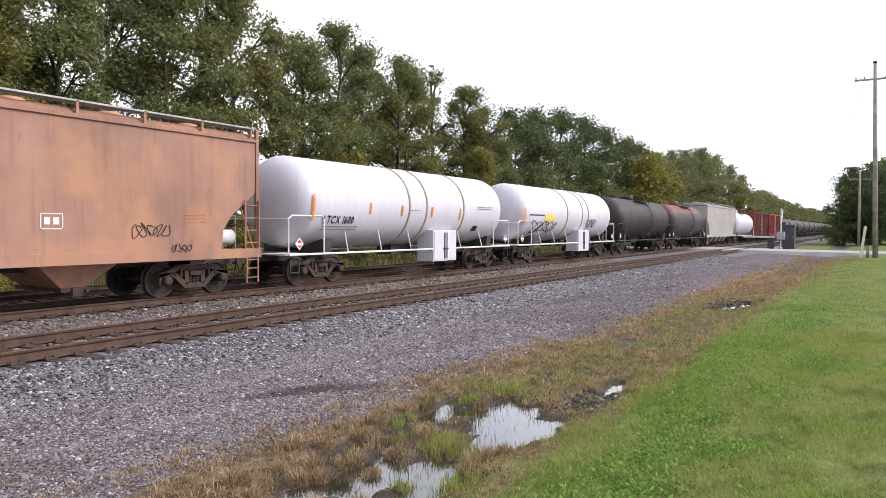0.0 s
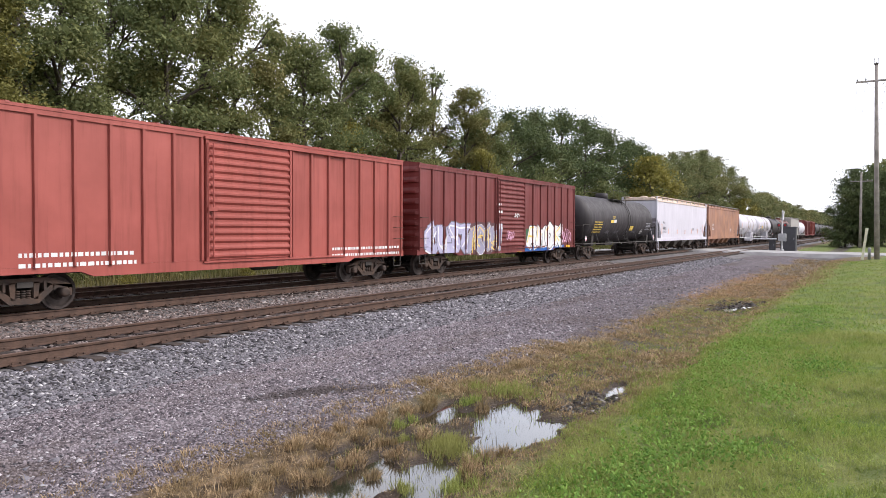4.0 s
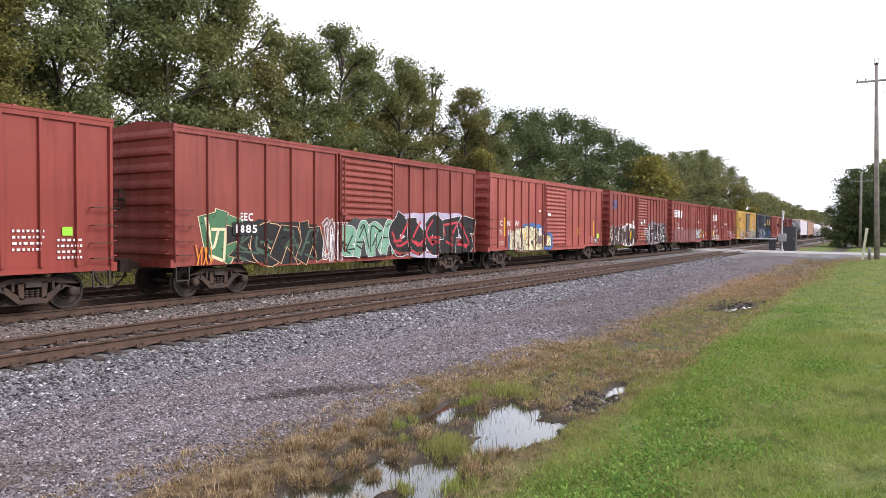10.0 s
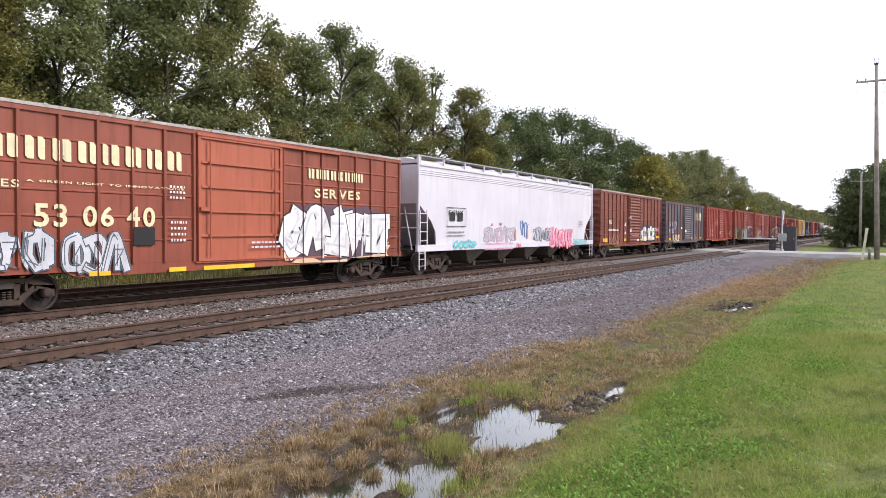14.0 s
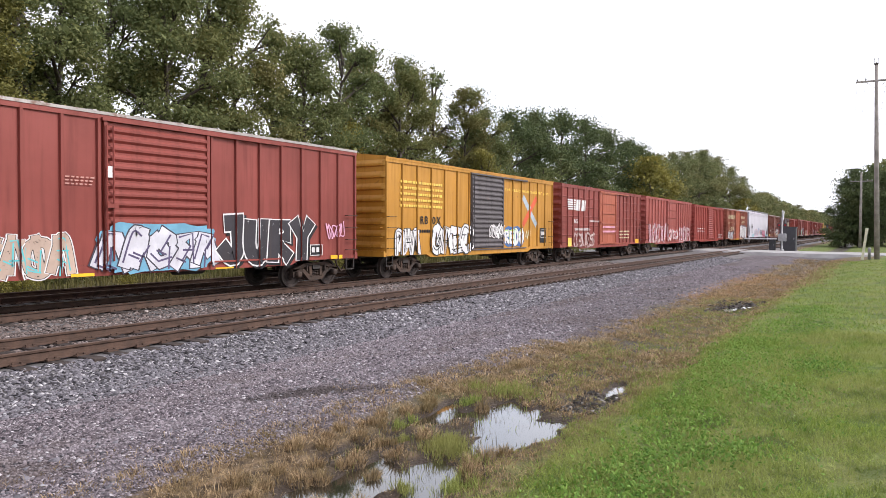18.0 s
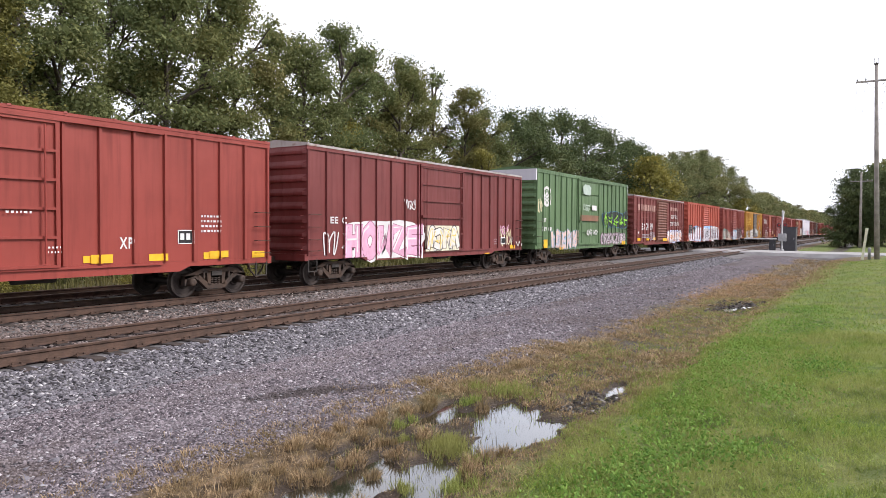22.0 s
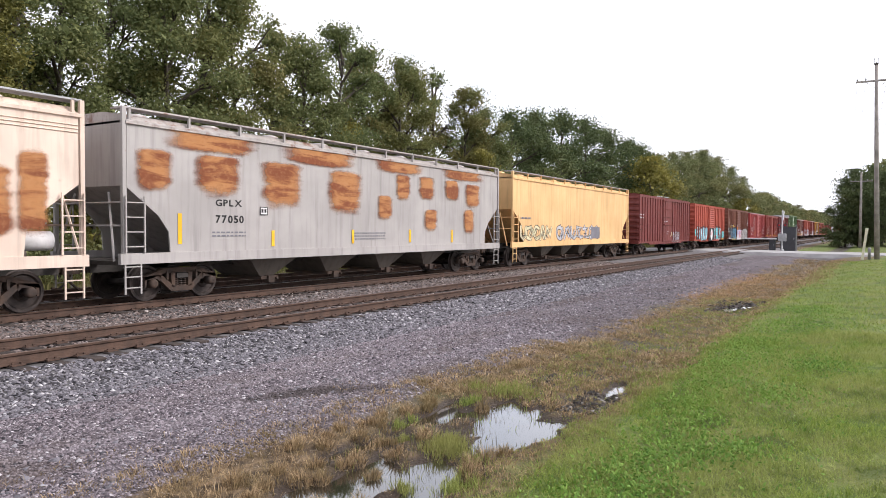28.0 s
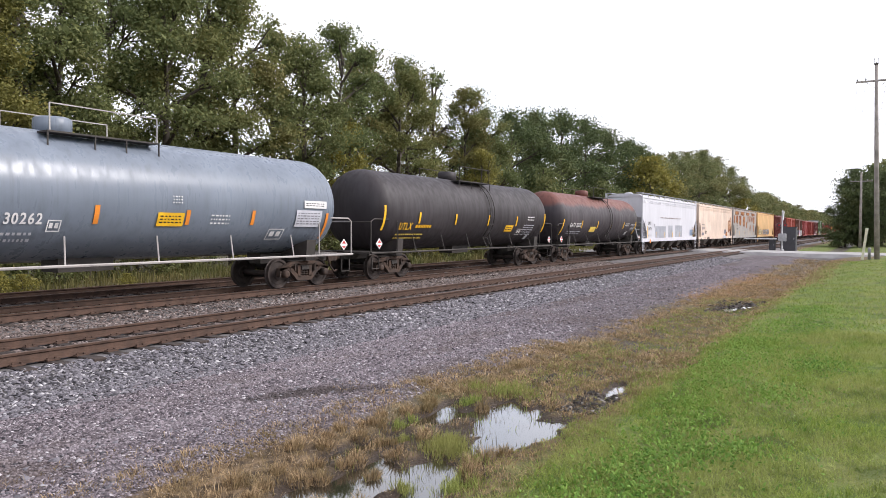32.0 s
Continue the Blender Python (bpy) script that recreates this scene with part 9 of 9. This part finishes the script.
patch(c, -2.90, -2.78, 1.27, 1.72, M_YELLOW, "stripe")
patch(c, -0.29, -0.17, 1.28, 1.74, M_YELLOW, "stripe")
patch(c, 2.36, 2.48, 1.29, 1.72, M_YELLOW, "stripe")
patch(c, -7.52, -7.22, 0.88, 1.14, ORANGE)
frame_box(c, -6.18, -5.94, 2.11, 2.34, GREYP)
scrawl(c, -4.26, 2.70, 2.85, 2.93, spray(120,90,80), 452, .01, 8)
frame_box(c, 7.12, 7.59, 1.34, 1.67, M_BLACK)
bars(c, 7.10, 7.69, 1.74, 2.17, GREYP, 4, 454)
patch(c, 7.62, 7.74, 1.27, 2.19, M_YELLOW, "stripe")
c = CARS["gatx"]
letters(c, "GATX 26655", -6.17, -4.45, 2.02, 2.28, M_WHITE)
patch(c, -7.30, -7.19, 1.55, 2.46, M_YELLOW, "stripe")
patch(c, -4.35, -4.23, 1.96, 2.41, M_YELLOW, "stripe")
patch(c, -1.58, -1.46, 1.94, 2.41, M_YELLOW, "stripe")
patch(c, 1.15, 1.27, 1.93, 2.42, M_YELLOW, "stripe")
patch(c, 3.74, 3.86, 1.94, 2.39, M_YELLOW, "stripe")
patch(c, -2.75, -1.79, 1.74, 2.05, PALE_YELLOW, "placard")
bars(c, -6.31, -4.26, 1.62, 1.80, SILVER, 2, 463)
bars(c, 5.39, 6.34, 1.83, 2.32, SILVER, 5, 464)
bars(c, 4.15, 5.05, 2.10, 2.36, M_WHITE, 2, 465)
patch(c, 6.44, 6.59, 1.56, 2.44, M_YELLOW, "stripe")
frame_box(c, 4.65, 5.09, 1.52, 1.80, M_WHITE)
c = CARS["utlx"]
patch(c, 0.61, 0.74, 2.02, 2.49, M_YELLOW, "stripe")
patch(c, 3.52, 3.64, 2.02, 2.49, M_YELLOW, "stripe")
patch(c, 6.85, 6.97, 1.73, 2.68, M_YELLOW, "stripe")
patch(c, 2.51, 3.32, 1.76, 2.06, M_YELLOW, "placard")
bars(c, 2.57, 3.26, 1.81, 2.01, M_BLACK, 2, 472)
bars(c, 4.81, 5.60, 2.28, 2.55, M_WHITE, 2, 473)
bars(c, 4.51, 5.67, 1.57, 2.13, SILVER, 5, 474)
frame_box(c, 3.89, 4.38, 1.59, 1.89, M_WHITE)
patch(c, 5.24, 5.57, 1.37, 1.64, SILVER)
letters(c, "UTLX", -6.27, -5.42, 1.83, 2.10, M_YELLOW)
bars(c, -5.19, -4.10, 1.83, 2.11, M_YELLOW, 1, 478)
patch(c, -7.38, -7.26, 1.80, 2.70, M_YELLOW, "stripe")
patch(c, -5.09, -4.97, 2.07, 2.50, M_YELLOW, "stripe")
patch(c, -2.34, -2.22, 2.05, 2.49, M_YELLOW, "stripe")
bars(c, -6.31, -4.43, 1.45, 1.72, PALE_YELLOW, 2, 482)
c = CARS["gray"]
letters(c, "30262", -2.41, -1.63, 1.92, 2.16, M_WHITE)
bars(c, -2.41, -1.77, 1.50, 1.78, SILVER, 2, 484)
patch(c, -0.49, -0.37, 1.93, 2.36, ORANGE, "stripe")
patch(c, 2.00, 2.12, 1.93, 2.31, ORANGE, "stripe")
patch(c, 4.21, 4.33, 1.94, 2.35, ORANGE, "stripe")
patch(c, 7.33, 7.44, 1.54, 2.34, ORANGE, "stripe")
patch(c, 1.16, 1.94, 1.89, 2.23, M_YELLOW, "placard")
bars(c, 1.23, 1.87, 1.95, 2.18, M_BLACK, 3, 490)
bars(c, 1.56, 1.91, 2.45, 2.68, M_WHITE, 3, 491)
bars(c, 2.79, 3.42, 1.93, 2.24, M_WHITE, 3, 492)
patch(c, 6.30, 7.31, 2.48, 2.71, M_WHITE, "placard")
bars(c, 6.37, 7.23, 2.53, 2.66, M_BLACK, 2, 494)
patch(c, 5.98, 7.12, 1.90, 2.41, SILVER, "placard")
bars(c, 6.05, 7.04, 1.96, 2.36, GREYP, 5, 496)
frame_box(c, 4.99, 5.62, 1.52, 1.84, M_WHITE)
frame_box(c, -1.52, -1.22, 1.75, 2.01, M_WHITE)


def motions():
    for car, u in TRAIN:
        walk(car, [(0.0, pose(u, Y_FAR, 0)), (16.0, pose(u + 16 * SPEED, Y_FAR, 0)), (32.0, pose(u + 32 * SPEED, Y_FAR, 0))])
    # wheels roll while their car passes the open stretch before the camera
    start = {car: u for car, u in TRAIN}
    for ws, car, rad in SPIN:
        step = math.degrees(SPEED / FPS / rad)
        u = start[car]
        first, last = (int(max(0.0, min(31.9, (x - u) / SPEED)) * FPS) for x in (4.0, 40.0))
        if last - first < 2:
            continue
        at = ws.location.copy()
        rows = [(k / FPS, pose(*at, 0, (k - first) * step % 360, 0)) for k in range(first, last + 1)]
        if first > 0:
            rows.insert(0, (0.0, rows[0][1]))
        if last < 32 * FPS:
            rows.append((32.0, rows[-1][1]))
        walk(ws, rows)


motions()
